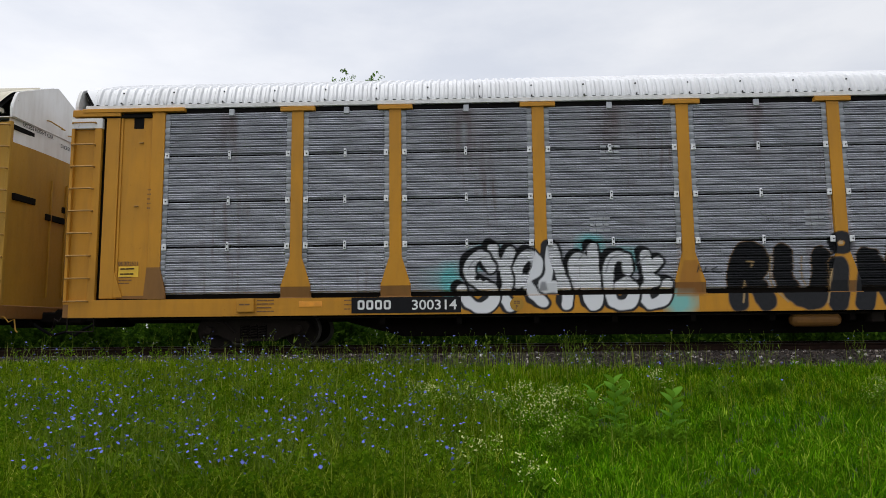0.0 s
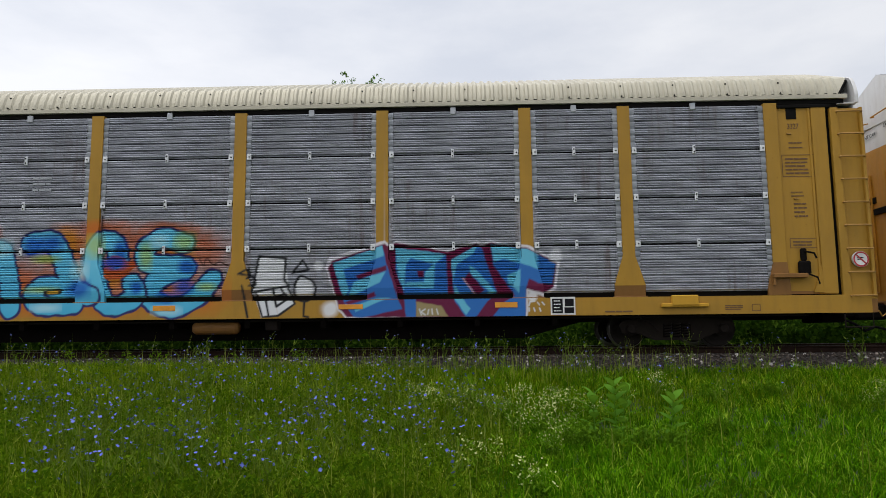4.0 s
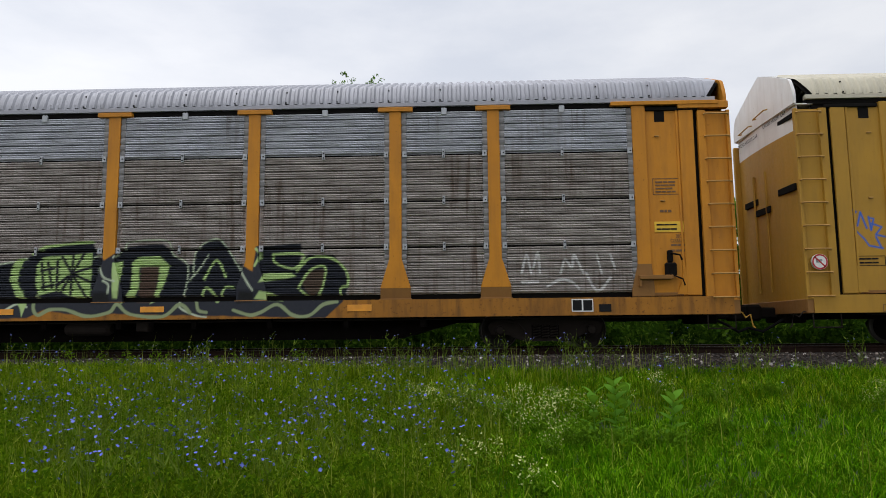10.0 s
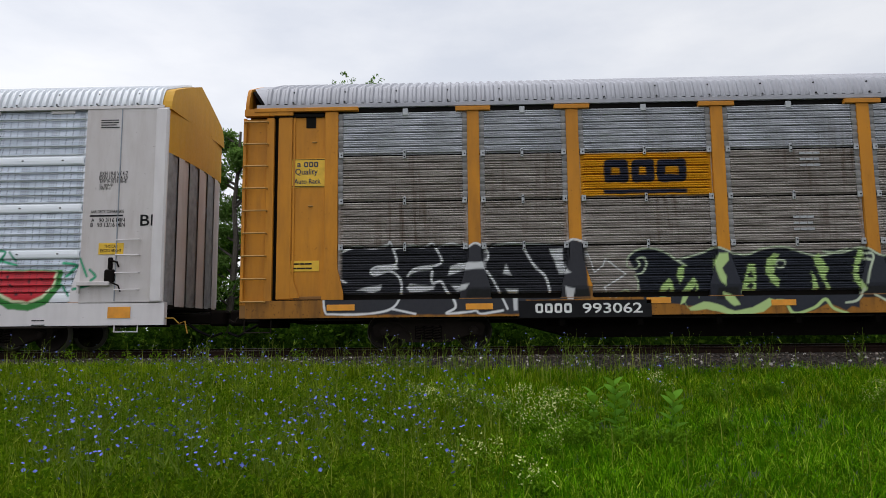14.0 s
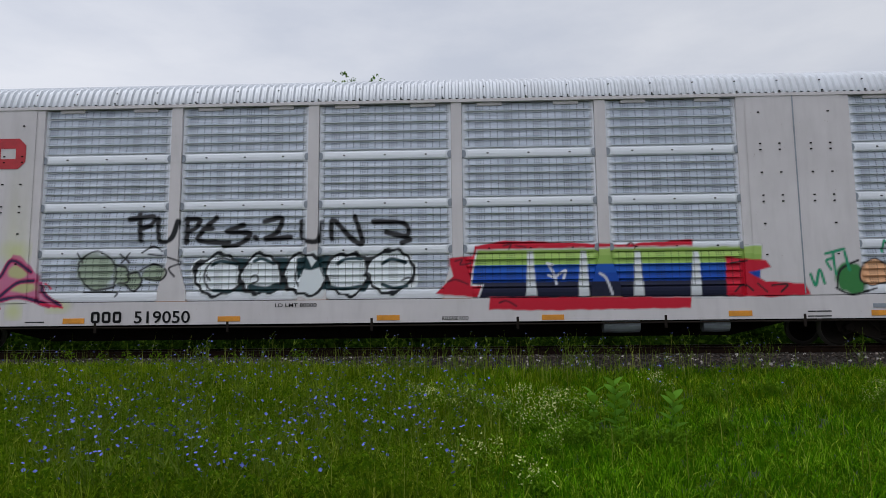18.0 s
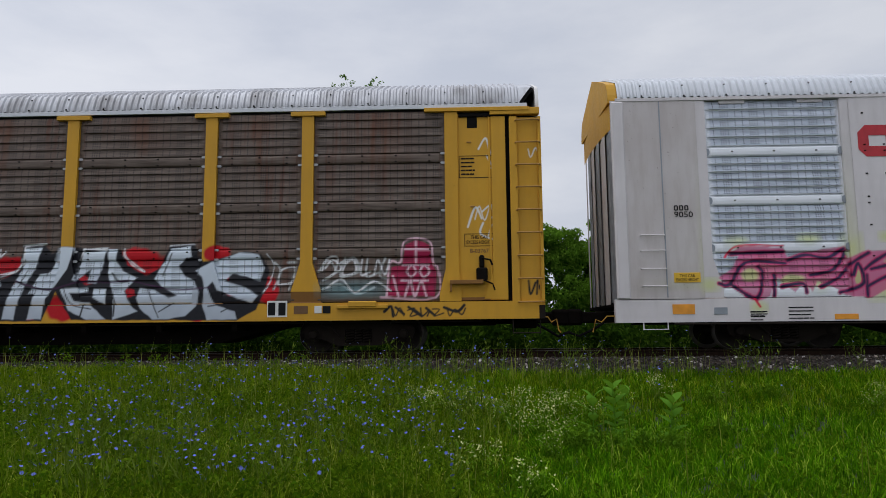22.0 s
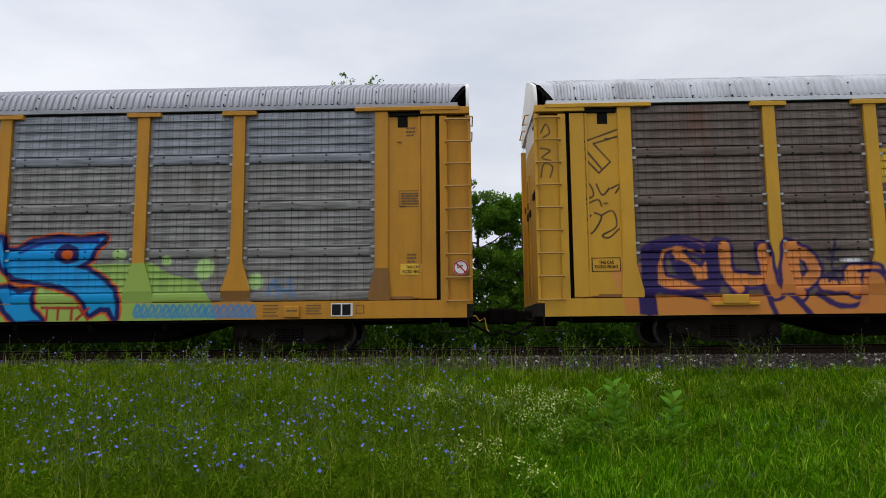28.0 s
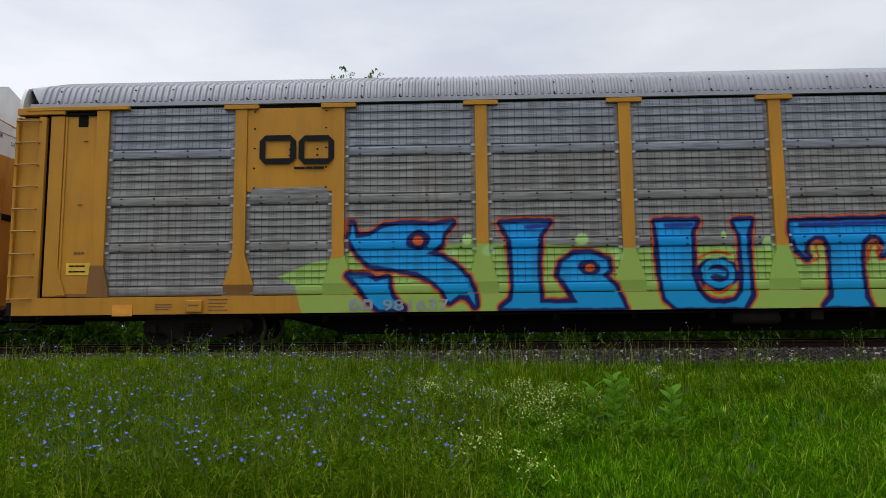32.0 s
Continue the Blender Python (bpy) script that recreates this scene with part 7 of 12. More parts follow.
# fifth car: white letters with a blue line on green
e_spray.area([(9.52, 2), (9.73, 2.39), (10.91, 2.48), (12.27, 2.3), (14.72, 2.35), (14.94, 2.15), (15.99, 2.02), (16.48, 1.58), (16.47, 1.03), (16.25, 0.73), (9.59, 0.7), (9.52, 1.44)], (0.015, 0.20, 0.08))
e_spray.area([(9.74, 1.07), (16.06, 1.11), (16.21, 0.75), (9.78, 0.69)], (0.67, 0.60, 0.615))
e_spray.strokes([np.array([(9.73, 2.39), (10.24, 2.46), (10.74, 2.43), (10.98, 2.26), (11.01, 1.98), (10.92, 1.67), (10.67, 1.59), (11.06, 1.51), (11.32, 1.2), (11.4, 0.87), (11.34, 0.69), (9.81, 0.69), (9.66, 1.38), (10.01, 1.27), (10.12, 1.27), (10.09, 1.99), (9.79, 1.77), (9.73, 2.39)]), np.array([(11.34, 2.2), (11.48, 2.33), (11.87, 2.36), (12.1, 2.19), (12.26, 1.85), (12.35, 1.4), (12.36, 0.97), (12.26, 0.72), (11.42, 0.7), (11.35, 1.2), (11.08, 1.55), (11.11, 1.81), (11.21, 2.09), (11.34, 2.2)]), np.array([(12.41, 1.9), (12.49, 2.24), (12.58, 2.36), (13.27, 2.36), (13.45, 1.83), (13.63, 1.17), (13.81, 0.73), (13.25, 0.72), (13.07, 1.23), (12.82, 1.24), (12.75, 0.72), (12.31, 0.73), (12.38, 1.18), (12.38, 1.63), (12.41, 1.9)]), np.array([(13.54, 1.72), (13.5, 2.06), (13.53, 2.35), (14.08, 2.36), (14.08, 1.91), (14.5, 2.21), (14.81, 2.31), (15, 1.98), (14.7, 1.65), (14.95, 1.26), (15.35, 0.74), (14.84, 0.72), (14.24, 1.4), (14.12, 1.33), (14.09, 0.73), (13.83, 0.73), (13.62, 1.28), (13.54, 1.72)]), np.array([(15.03, 2.04), (15.16, 2.26), (15.44, 2.33), (15.77, 2.3), (15.96, 2.08), (15.96, 1.6), (16.21, 1.45), (16.3, 1.3), (16.3, 1.09), (16.04, 1.09), (15.6, 1.09), (15.38, 1.2), (15.16, 1.21), (15, 1.37), (14.97, 1.7), (15.03, 2.04)])], 0.039, (0.016, 0.018, 0.115))
e_spray.area([(9.73, 2.39), (10.24, 2.46), (10.74, 2.43), (10.98, 2.26), (11.01, 1.98), (10.92, 1.67), (10.67, 1.59), (11.06, 1.51), (11.32, 1.2), (11.4, 0.87), (11.34, 0.69), (9.81, 0.69), (9.66, 1.38), (10.01, 1.27), (10.12, 1.27), (10.09, 1.99), (9.79, 1.77)], (0.67, 0.60, 0.615))
e_spray.area([(11.34, 2.2), (11.48, 2.33), (11.87, 2.36), (12.1, 2.19), (12.26, 1.85), (12.35, 1.4), (12.36, 0.97), (12.26, 0.72), (11.42, 0.7), (11.35, 1.2), (11.08, 1.55), (11.11, 1.81), (11.21, 2.09)], (0.67, 0.60, 0.615))
e_spray.area([(12.41, 1.9), (12.49, 2.24), (12.58, 2.36), (13.27, 2.36), (13.45, 1.83), (13.63, 1.17), (13.81, 0.73), (13.25, 0.72), (13.07, 1.23), (12.82, 1.24), (12.75, 0.72), (12.31, 0.73), (12.38, 1.18), (12.38, 1.63)], (0.67, 0.60, 0.615))
e_spray.area([(13.54, 1.72), (13.5, 2.06), (13.53, 2.35), (14.08, 2.36), (14.08, 1.91), (14.5, 2.21), (14.81, 2.31), (15, 1.98), (14.7, 1.65), (14.95, 1.26), (15.35, 0.74), (14.84, 0.72), (14.24, 1.4), (14.12, 1.33), (14.09, 0.73), (13.83, 0.73), (13.62, 1.28)], (0.67, 0.60, 0.615))
e_spray.area([(15.03, 2.04), (15.16, 2.26), (15.44, 2.33), (15.77, 2.3), (15.96, 2.08), (15.96, 1.6), (16.21, 1.45), (16.3, 1.3), (16.3, 1.09), (16.04, 1.09), (15.6, 1.09), (15.38, 1.2), (15.16, 1.21), (15, 1.37), (14.97, 1.7)], (0.67, 0.60, 0.615))
e_spray.area([(12.77, 0.74), (12.85, 1.2), (13.07, 1.23), (13.19, 0.74)], (0.016, 0.018, 0.115))
e_spray.area([(14.13, 0.73), (14.1, 1.41), (14.24, 1.44), (14.82, 0.72)], (0.016, 0.018, 0.115))
e_spray.area([(9.59, 1.77), (10.05, 1.97), (10.13, 1.23), (9.61, 1.38)], (0.016, 0.018, 0.115))
e_spray.area([(12.86, 1.61), (12.95, 1.93), (13.04, 1.62)], (0.016, 0.018, 0.115))
e_spray.area([(14.72, 1.65), (15.03, 1.92), (15.03, 1.32)], (0.016, 0.018, 0.115))
e_spray.area([(12.77, 0.74), (12.86, 1.05), (13.03, 1.07), (13.06, 0.74)], (0.015, 0.20, 0.08))
e_spray.area([(14.13, 0.73), (14.11, 1.22), (14.19, 1.27), (14.55, 0.72)], (0.015, 0.20, 0.08))
e_spray.area([(9.57, 1.6), (9.97, 1.83), (9.99, 1.37), (9.58, 1.44)], (0.015, 0.20, 0.08))
e_spray.area([(12.89, 1.62), (12.95, 1.8), (13, 1.62)], (0.015, 0.20, 0.08))
e_spray.area([(14.81, 1.64), (14.99, 1.77), (14.99, 1.51)], (0.015, 0.20, 0.08))
e_spray.blob(10.5, 1.95, 0.131, 0.12, (0.016, 0.018, 0.115), 0.04, 1.0)
e_spray.blob(10.53, 1.9, 0.078, 0.06, (0.015, 0.20, 0.08), 0.04, 1.0)
e_spray.blob(10.6, 1.29, 0.196, 0.142, (0.016, 0.018, 0.115), 0.04, 1.0)
e_spray.blob(10.6, 1.24, 0.157, 0.085, (0.015, 0.20, 0.08), 0.04, 1.0)
e_spray.blob(11.73, 1.64, 0.109, 0.218, (0.016, 0.018, 0.115), 0.04, 1.0)
e_spray.blob(11.74, 1.56, 0.076, 0.109, (0.015, 0.20, 0.08), 0.04, 1.0)
e_spray.blob(15.47, 1.78, 0.098, 0.153, (0.016, 0.018, 0.115), 0.04, 1.0)
e_spray.blob(15.46, 1.72, 0.074, 0.084, (0.015, 0.20, 0.08), 0.04, 1.0)
e_spray.blob(15.73, 1.23, 0.218, 0.131, (0.016, 0.018, 0.115), 0.04, 1.0)
e_spray.blob(15.77, 1.19, 0.174, 0.085, (0.015, 0.20, 0.08), 0.04, 1.0)
# silver letters in black on red
e_spray.blob(16.92, 1.73, 0.49, 0.218, (0.42, 0.015, 0.025), 0.12, 1.0)
e_spray.blob(17.46, 1.67, 0.218, 0.327, (0.42, 0.015, 0.025), 0.12, 1.0)
e_spray.blob(19.31, 1.81, 0.6, 0.273, (0.42, 0.015, 0.025), 0.12, 1.0)
e_spray.blob(20.93, 1.96, 0.273, 0.164, (0.42, 0.015, 0.025), 0.12, 1.0)
e_spray.blob(21.91, 1.24, 0.24, 0.273, (0.42, 0.015, 0.025), 0.12, 1.0)
e_spray.blob(17.88, 0.91, 0.327, 0.24, (0.42, 0.015, 0.025), 0.12, 1.0)
e_spray.blob(20.55, 0.75, 0.164, 0.131, (0.42, 0.015, 0.025), 0.12, 1.0)
e_spray.blob(18.78, 1.98, 0.153, 0.109, (0.42, 0.015, 0.025), 0.12, 1.0)
e_spray.area([(16.35, 1.36), (16.97, 1.68), (17.04, 2.17), (17.47, 2.17), (17.63, 2), (17.75, 2.13), (18.13, 2.12), (18.34, 2.08), (18.67, 2.1), (19, 2.07), (19.15, 1.76), (19.52, 1.54), (19.79, 1.7), (19.97, 2.13), (20.46, 2.15), (20.66, 1.8), (20.93, 1.85), (21.47, 2), (21.79, 1.94), (21.96, 1.62), (21.85, 1.18), (21.73, 0.86), (21.35, 0.65), (18.09, 0.69), (17.73, 1.23), (17.5, 0.67), (16.47, 0.68), (16.28, 1.03)], (0.010, 0.010, 0.014))
e_spray.area([(17.3, 0.91), (17.21, 0.7), (17.34, 0.7)], (0.36, 0.015, 0.025))
e_spray.area([(18.16, 1.5), (18.28, 1.57), (18.49, 1.42), (18.32, 1.36)], (0.36, 0.015, 0.025))
e_spray.area([(19.08, 1.32), (19.29, 1.27), (19.31, 1.16), (19.16, 1.11)], (0.36, 0.015, 0.025))
e_spray.area([(20.96, 1.3), (21.37, 1.17), (21.42, 1.08), (21.16, 1.14)], (0.36, 0.015, 0.025))
e_spray.area([(21.02, 1.52), (21.18, 1.54), (21.14, 1.43)], (0.36, 0.015, 0.025))
e_spray.area([(16.86, 1.41), (17, 1.57), (16.97, 1.35)], (0.36, 0.015, 0.025))
e_spray.area([(16.41, 1.44), (16.57, 1.52), (16.62, 1.38), (16.55, 1.29), (16.43, 1.21), (16.36, 1.27)], (0.44, 0.48, 0.54), top=(0.68, 0.74, 0.80))
e_spray.area([(17.07, 2.1), (17.41, 2.12), (17.29, 1.7), (17.09, 1.38), (16.99, 1.07), (16.95, 0.71), (16.71, 0.72), (16.76, 1.08), (16.87, 1.41), (17.04, 1.71)], (0.44, 0.48, 0.54), top=(0.68, 0.74, 0.80))
e_spray.area([(17.74, 2.13), (18.06, 2.12), (17.95, 1.69), (17.73, 1.37), (17.54, 1.13), (17.49, 0.71), (17.21, 0.71), (17.26, 1.05), (17.33, 1.35), (17.53, 1.57), (17.67, 1.75)], (0.44, 0.48, 0.54), top=(0.68, 0.74, 0.80))
e_spray.area([(17.39, 1.6), (17.53, 1.6), (17.33, 1.22), (17.16, 1.2)], (0.44, 0.48, 0.54), top=(0.68, 0.74, 0.80))
e_spray.area([(18.21, 1.85), (18.27, 2.02), (18.7, 2.05), (18.63, 1.69), (18.52, 1.4), (18.34, 1.4), (18.41, 1.69), (18.13, 1.46), (18.06, 1.48)], (0.44, 0.48, 0.54), top=(0.68, 0.74, 0.80))
e_spray.area([(17.82, 1.31), (18.36, 1.32), (18.36, 1.23), (18.02, 1.22), (18.12, 1.06), (18.41, 1.02), (18.76, 0.69), (18.4, 0.7), (18.02, 0.87)], (0.44, 0.48, 0.54), top=(0.68, 0.74, 0.80))
e_spray.area([(18.47, 1.3), (18.73, 1.3), (18.73, 0.98), (18.47, 1.12)], (0.44, 0.48, 0.54), top=(0.68, 0.74, 0.80))
e_spray.area([(18.74, 2.08), (18.93, 2.08), (18.9, 1.84), (19.06, 1.63), (19.34, 1.51), (19.08, 1.24), (19.23, 0.97), (19.39, 0.84), (18.91, 0.69), (18.89, 1.14), (18.76, 1.55)], (0.44, 0.48, 0.54), top=(0.68, 0.74, 0.80))
e_spray.strokes([curve([(16.87, 1.49), (17.2, 1.35), (17.64, 1.29), (18.08, 1.36)]), curve([(16.54, 1.51), (16.98, 1.71), (17.09, 1.87)]), curve([(18.84, 1.6), (18.97, 1.44), (19.15, 1.44)]), curve([(18.25, 0.71), (18.32, 0.98)]), curve([(18.92, 0.76), (18.92, 1.03), (18.79, 1.3)])], 0.016, INK)
e_spray.strokes([np.array([(17.06, 1.87), (17.06, 2.15), (17.5, 2.2)]), np.array([(18.21, 1.86), (18.26, 2.09), (18.71, 2.06)]), np.array([(19.07, 2.08), (19.07, 1.93), (19.48, 1.62)]), np.array([(16.54, 1.54), (16.89, 1.64), (17.08, 1.84)])], 0.015, CHALK)
e_spray.area([(19.99, 2.06), (20.38, 2.12), (20.42, 1.91), (20.28, 1.86), (20.15, 1.72), (20.27, 1.53), (20.48, 1.42), (20.58, 1.2), (20.54, 0.93), (20.34, 0.75), (20.02, 0.69), (19.7, 0.69), (19.44, 0.89), (19.34, 1.1), (19.4, 1.32), (19.67, 1.26), (19.98, 1.1), (20.15, 1.15), (19.83, 1.32), (19.68, 1.48), (19.79, 1.7), (19.91, 1.86)], (0.42, 0.46, 0.52), top=(0.64, 0.70, 0.77))
e_spray.area([(20.49, 1.63), (20.82, 1.79), (21.36, 1.97), (21.74, 1.94), (21.86, 1.67), (21.76, 1.4), (21.5, 1.51), (21.24, 1.57), (21.07, 1.41), (21.49, 1.3), (21.74, 1.13), (21.63, 0.99), (21.32, 1.08), (20.95, 1.25), (20.85, 1.41), (20.74, 1.3), (20.88, 0.98), (21.3, 0.82), (21.35, 0.68), (20.76, 0.66), (20.65, 0.98), (20.69, 1.31), (20.64, 1.52)], (0.42, 0.46, 0.52), top=(0.64, 0.70, 0.77))
e_spray.strokes([curve([(16.92, 1.46), (17.56, 1.29), (18.22, 1.44), (18.76, 1.42), (19.19, 1.45), (19.62, 1.35), (20.15, 1.26), (20.8, 1.3)])], 0.013, (0.05, 0.015, 0.05))
e_spray.strokes([curve([(17.89, 1.34), (18.05, 1.01), (18.47, 0.9)]), np.array([(19.56, 1.26), (19.81, 0.72)]), curve([(20.78, 0.93), (21.31, 0.98), (21.04, 0.82)]), np.array([(16.97, 1.35), (17.14, 1.68)]), np.array([(18.23, 1.94), (18.11, 1.5)]), np.array([(20.02, 1.97), (19.84, 1.53)]), np.array([(19.81, 0.83), (20.08, 0.99)])], 0.011, (0.010, 0.010, 0.014))
e_spray.strokes([np.array([(17.01, 2.17), (17.47, 2.2)]), np.array([(18.24, 2.08), (18.73, 2.1)]), curve([(19.05, 2.04), (19.2, 1.78), (19.47, 1.62)]), np.array([(19.97, 2.13), (20.46, 2.16)]), curve([(21.9, 1.94), (22.04, 1.72), (21.97, 1.4), (21.83, 1.18)]), curve([(16.48, 1.58), (16.92, 1.68), (17.03, 1.9)]), np.array([(16.13, 2.08), (16.18, 1.95)]), curve([(16.24, 1.95), (16.27, 2.08), (16.35, 1.95), (16.38, 2.08)]), curve([(16.43, 2.02), (16.51, 2.06), (16.52, 1.97), (16.44, 1.96)]), curve([(16.57, 2.1), (16.59, 1.95), (16.68, 2.06)])], 0.012, (0.72, 0.74, 0.76))
e_spray.strokes([curve([(22.13, 1.34), (22.18, 1.61), (22.46, 1.67), (22.41, 1.39), (22.16, 1.34)]), curve([(22.99, 1.6), (23.07, 1.83), (23.29, 1.85), (23.23, 1.54)])], 0.017, (0.6, 0.6, 0.6))
# chalk and red face by the silver letters
e_spray.strokes([curve([(22.92, 1.58), (23.1, 1.8), (23.26, 1.58), (23, 1.41)]), curve([(23.35, 1.75), (23.62, 1.84), (23.69, 1.57), (23.34, 1.49), (23.44, 1.84)]), curve([(23.88, 1.83), (23.86, 1.48), (24.12, 1.57)]), curve([(22.99, 1.24), (23.34, 1.32), (23.67, 1.14), (24.02, 1.27)]), curve([(24.22, 1.83), (24.12, 1.48), (24.37, 1.44)]), curve([(22.06, 1.77), (22.18, 1.59), (22.04, 1.25)]), curve([(22.32, 1.77), (22.49, 1.72), (22.34, 1.24)])], 0.022, (0.50, 0.52, 0.52), fade=0.8)
e_spray.blob(23.55, 1.23, 0.61, 0.157, (0.10, 0.28, 0.32), 0.7, 0.4)
e_spray.area([(24.27, 1.09), (24.34, 1.65), (24.56, 1.69), (24.62, 2.09), (24.84, 2.19), (25.09, 2.08), (25.14, 1.69), (25.22, 1.56), (25.19, 1.08)], (0.28, 0.02, 0.06))
e_spray.strokes([curve([(24.25, 1.06), (24.32, 1.74), (24.52, 1.74), (24.58, 2.13), (24.84, 2.21), (25.11, 2.12), (25.16, 1.73), (25.25, 1.6), (25.2, 1.05), (24.14, 1.07)]), np.array([(24.56, 1.69), (25.07, 1.69)]), np.array([(24.82, 2.17), (24.82, 1.73)]), np.array([(24.61, 2), (25.09, 1.99)]), curve([(24.64, 1.56), (24.73, 1.69), (24.82, 1.56), (24.72, 1.46), (24.64, 1.56)]), curve([(24.89, 1.56), (24.98, 1.69), (25.08, 1.56), (24.97, 1.45), (24.89, 1.56)]), np.array([(24.54, 1.39), (25.05, 1.38)]), curve([(24.61, 1.09), (24.71, 1.37), (24.8, 1.08), (24.92, 1.37), (25.02, 1.08)]), np.array([(24.37, 1.48), (24.48, 1.09)])], 0.021, (0.62, 0.42, 0.48))
e_spray.strokes([curve([(24.21, 0.79), (24.34, 0.89), (24.38, 0.7)]), np.array([(24.43, 0.87), (24.59, 0.74)]), curve([(24.68, 0.87), (24.93, 0.7), (24.77, 0.83)]), np.array([(25.02, 0.85), (25.18, 0.71)]), curve([(25.36, 0.86), (25.61, 0.78), (25.75, 0.9)])], 0.026, INK)
e_spray.strokes([curve([(26.43, 1.67), (26.55, 1.54), (26.45, 1.28)]), curve([(26.61, 1.75), (26.54, 1.45), (26.66, 1.28)]), np.array([(26.37, 1.37), (26.67, 1.36)]), np.array([(26.49, 1.24), (26.6, 1.06)])], 0.022, (0.45, 0.03, 0.03))
e_spray.strokes([curve([(25.84, 2.42), (25.99, 2.81), (26.11, 2.59)]), curve([(26.12, 2.72), (26.3, 2.85), (26.41, 2.68), (26.28, 2.59)]), curve([(26.36, 2.5), (26.5, 2.76), (26.62, 2.63)]), curve([(26.14, 2.5), (26.09, 2.28), (26.42, 2.15)]), curve([(26.07, 3.98), (26.21, 4.2), (26.28, 3.97)]), np.array([(26.23, 3.84), (26.35, 3.61)])], 0.019, (0.72, 0.70, 0.66))
e_spray.strokes([curve([(27, 1.36), (27.03, 1.1), (27.13, 1.32)]), np.array([(27.17, 1.36), (27.15, 1.1)]), curve([(27.34, 1.36), (27.2, 1.23), (27.36, 1.1)])], 0.022, INK)
e_spray.strokes([curve([(26.43, 1.67), (26.58, 1.77), (26.53, 1.48), (26.68, 1.57)]), curve([(26.46, 1.42), (26.68, 1.48), (26.62, 1.29), (26.43, 1.19)]), curve([(26.43, 1.1), (26.56, 1.23), (26.68, 1.03)])], 0.016, (0.42, 0.02, 0.02))
e_spray.strokes([curve([(24.38, 0.83), (24.43, 0.71), (24.51, 0.86), (24.59, 0.71)]), curve([(24.66, 0.81), (24.79, 0.85), (24.71, 0.7), (24.85, 0.73)]), curve([(24.91, 0.85), (24.94, 0.7), (25.07, 0.8), (25.04, 0.7)]), curve([(25.14, 0.83), (25.27, 0.82), (25.17, 0.7), (25.35, 0.75)]), curve([(25.42, 0.85), (25.47, 0.7), (25.57, 0.82), (25.7, 0.72), (25.77, 0.84)])], 0.014, INK)
e_spray.strokes([curve([(25.98, 2.57), (26.07, 2.83), (26.17, 2.55), (26.3, 2.85), (26.38, 2.5), (26.53, 2.83), (26.66, 2.59)]), curve([(26.24, 2.25), (26.33, 2.47), (26.46, 2.18), (26.62, 2.54)]), curve([(26.27, 3.81), (26.38, 4.01), (26.48, 3.68), (26.3, 3.59)]), curve([(27.05, 3.97), (27.1, 3.8), (27.2, 3.99), (27.28, 3.78)])], 0.012, (0.72, 0.70, 0.66))
e_spray.strokes([curve([(23.05, 1.65), (23.2, 1.81), (23.36, 1.64), (23.17, 1.52)]), curve([(23.46, 1.77), (23.39, 1.52), (23.65, 1.58), (23.59, 1.81), (23.46, 1.73)]), curve([(23.77, 1.81), (23.75, 1.51), (23.93, 1.57)]), curve([(24.01, 1.51), (24.08, 1.8), (24.21, 1.51), (24.31, 1.8)]), curve([(23.09, 1.27), (23.37, 1.43), (23.63, 1.17), (24.01, 1.38), (24.33, 1.19)])], 0.02, CHALK, fade=0.85)
# orange letters with a dark violet line
e_spray.area([(1.89, 1.1), (1.99, 1.2), (2.21, 1.01), (3.2, 1), (4.13, 1.01), (5.24, 0.97), (6.71, 0.98), (7.07, 0.98), (7.04, 0.6), (1.64, 0.66), (1.61, 1.11)], (0.52, 0.20, 0.06), fade=0.9)
e_spray.area([(1.39, 1.49), (1.82, 1.63), (2.01, 1.63), (2.12, 1.1), (1.58, 1.04)], (0.55, 0.22, 0.10), fade=0.6)
e_spray.strokes([curve([(3.15, 1.9), (2.78, 2), (2.4, 1.91), (2.28, 1.53), (2.46, 1.24), (3.02, 1.23), (3.35, 1.28)]), np.array([(3.12, 1.28), (3.48, 1.94)]), curve([(2.68, 1.81), (2.94, 1.52), (3.35, 1.32)])], 0.177, (0.030, 0.015, 0.085), soft=0.03)
e_spray.strokes([curve([(3.15, 1.9), (2.78, 2), (2.4, 1.91), (2.28, 1.53), (2.46, 1.24), (3.02, 1.23), (3.35, 1.28)]), np.array([(3.12, 1.28), (3.48, 1.94)]), curve([(2.68, 1.81), (2.94, 1.52), (3.35, 1.32)])], 0.105, (0.56, 0.21, 0.07), soft=0.03)
e_spray.strokes([curve([(3.58, 1.94), (3.6, 1.46), (3.81, 1.13)]), np.array([(3.68, 1.32), (4.38, 1.26)]), curve([(4.32, 1.88), (4.38, 1.31), (4.5, 1.03)])], 0.177, (0.030, 0.015, 0.085), soft=0.03)
e_spray.strokes([curve([(3.58, 1.94), (3.6, 1.46), (3.81, 1.13)]), np.array([(3.68, 1.32), (4.38, 1.26)]), curve([(4.32, 1.88), (4.38, 1.31), (4.5, 1.03)])], 0.105, (0.56, 0.21, 0.07), soft=0.03)
e_spray.strokes([curve([(4.79, 1.92), (4.75, 1.31), (4.96, 1.02)]), curve([(4.79, 1.88), (5.15, 1.73), (5.27, 1.44), (5.07, 1.21)]), curve([(5.44, 1.2), (5.9, 1.15), (5.96, 1.43), (6.38, 1.43)]), np.array([(5.98, 1.06), (6.14, 1.38)])], 0.177, (0.030, 0.015, 0.085), soft=0.03)
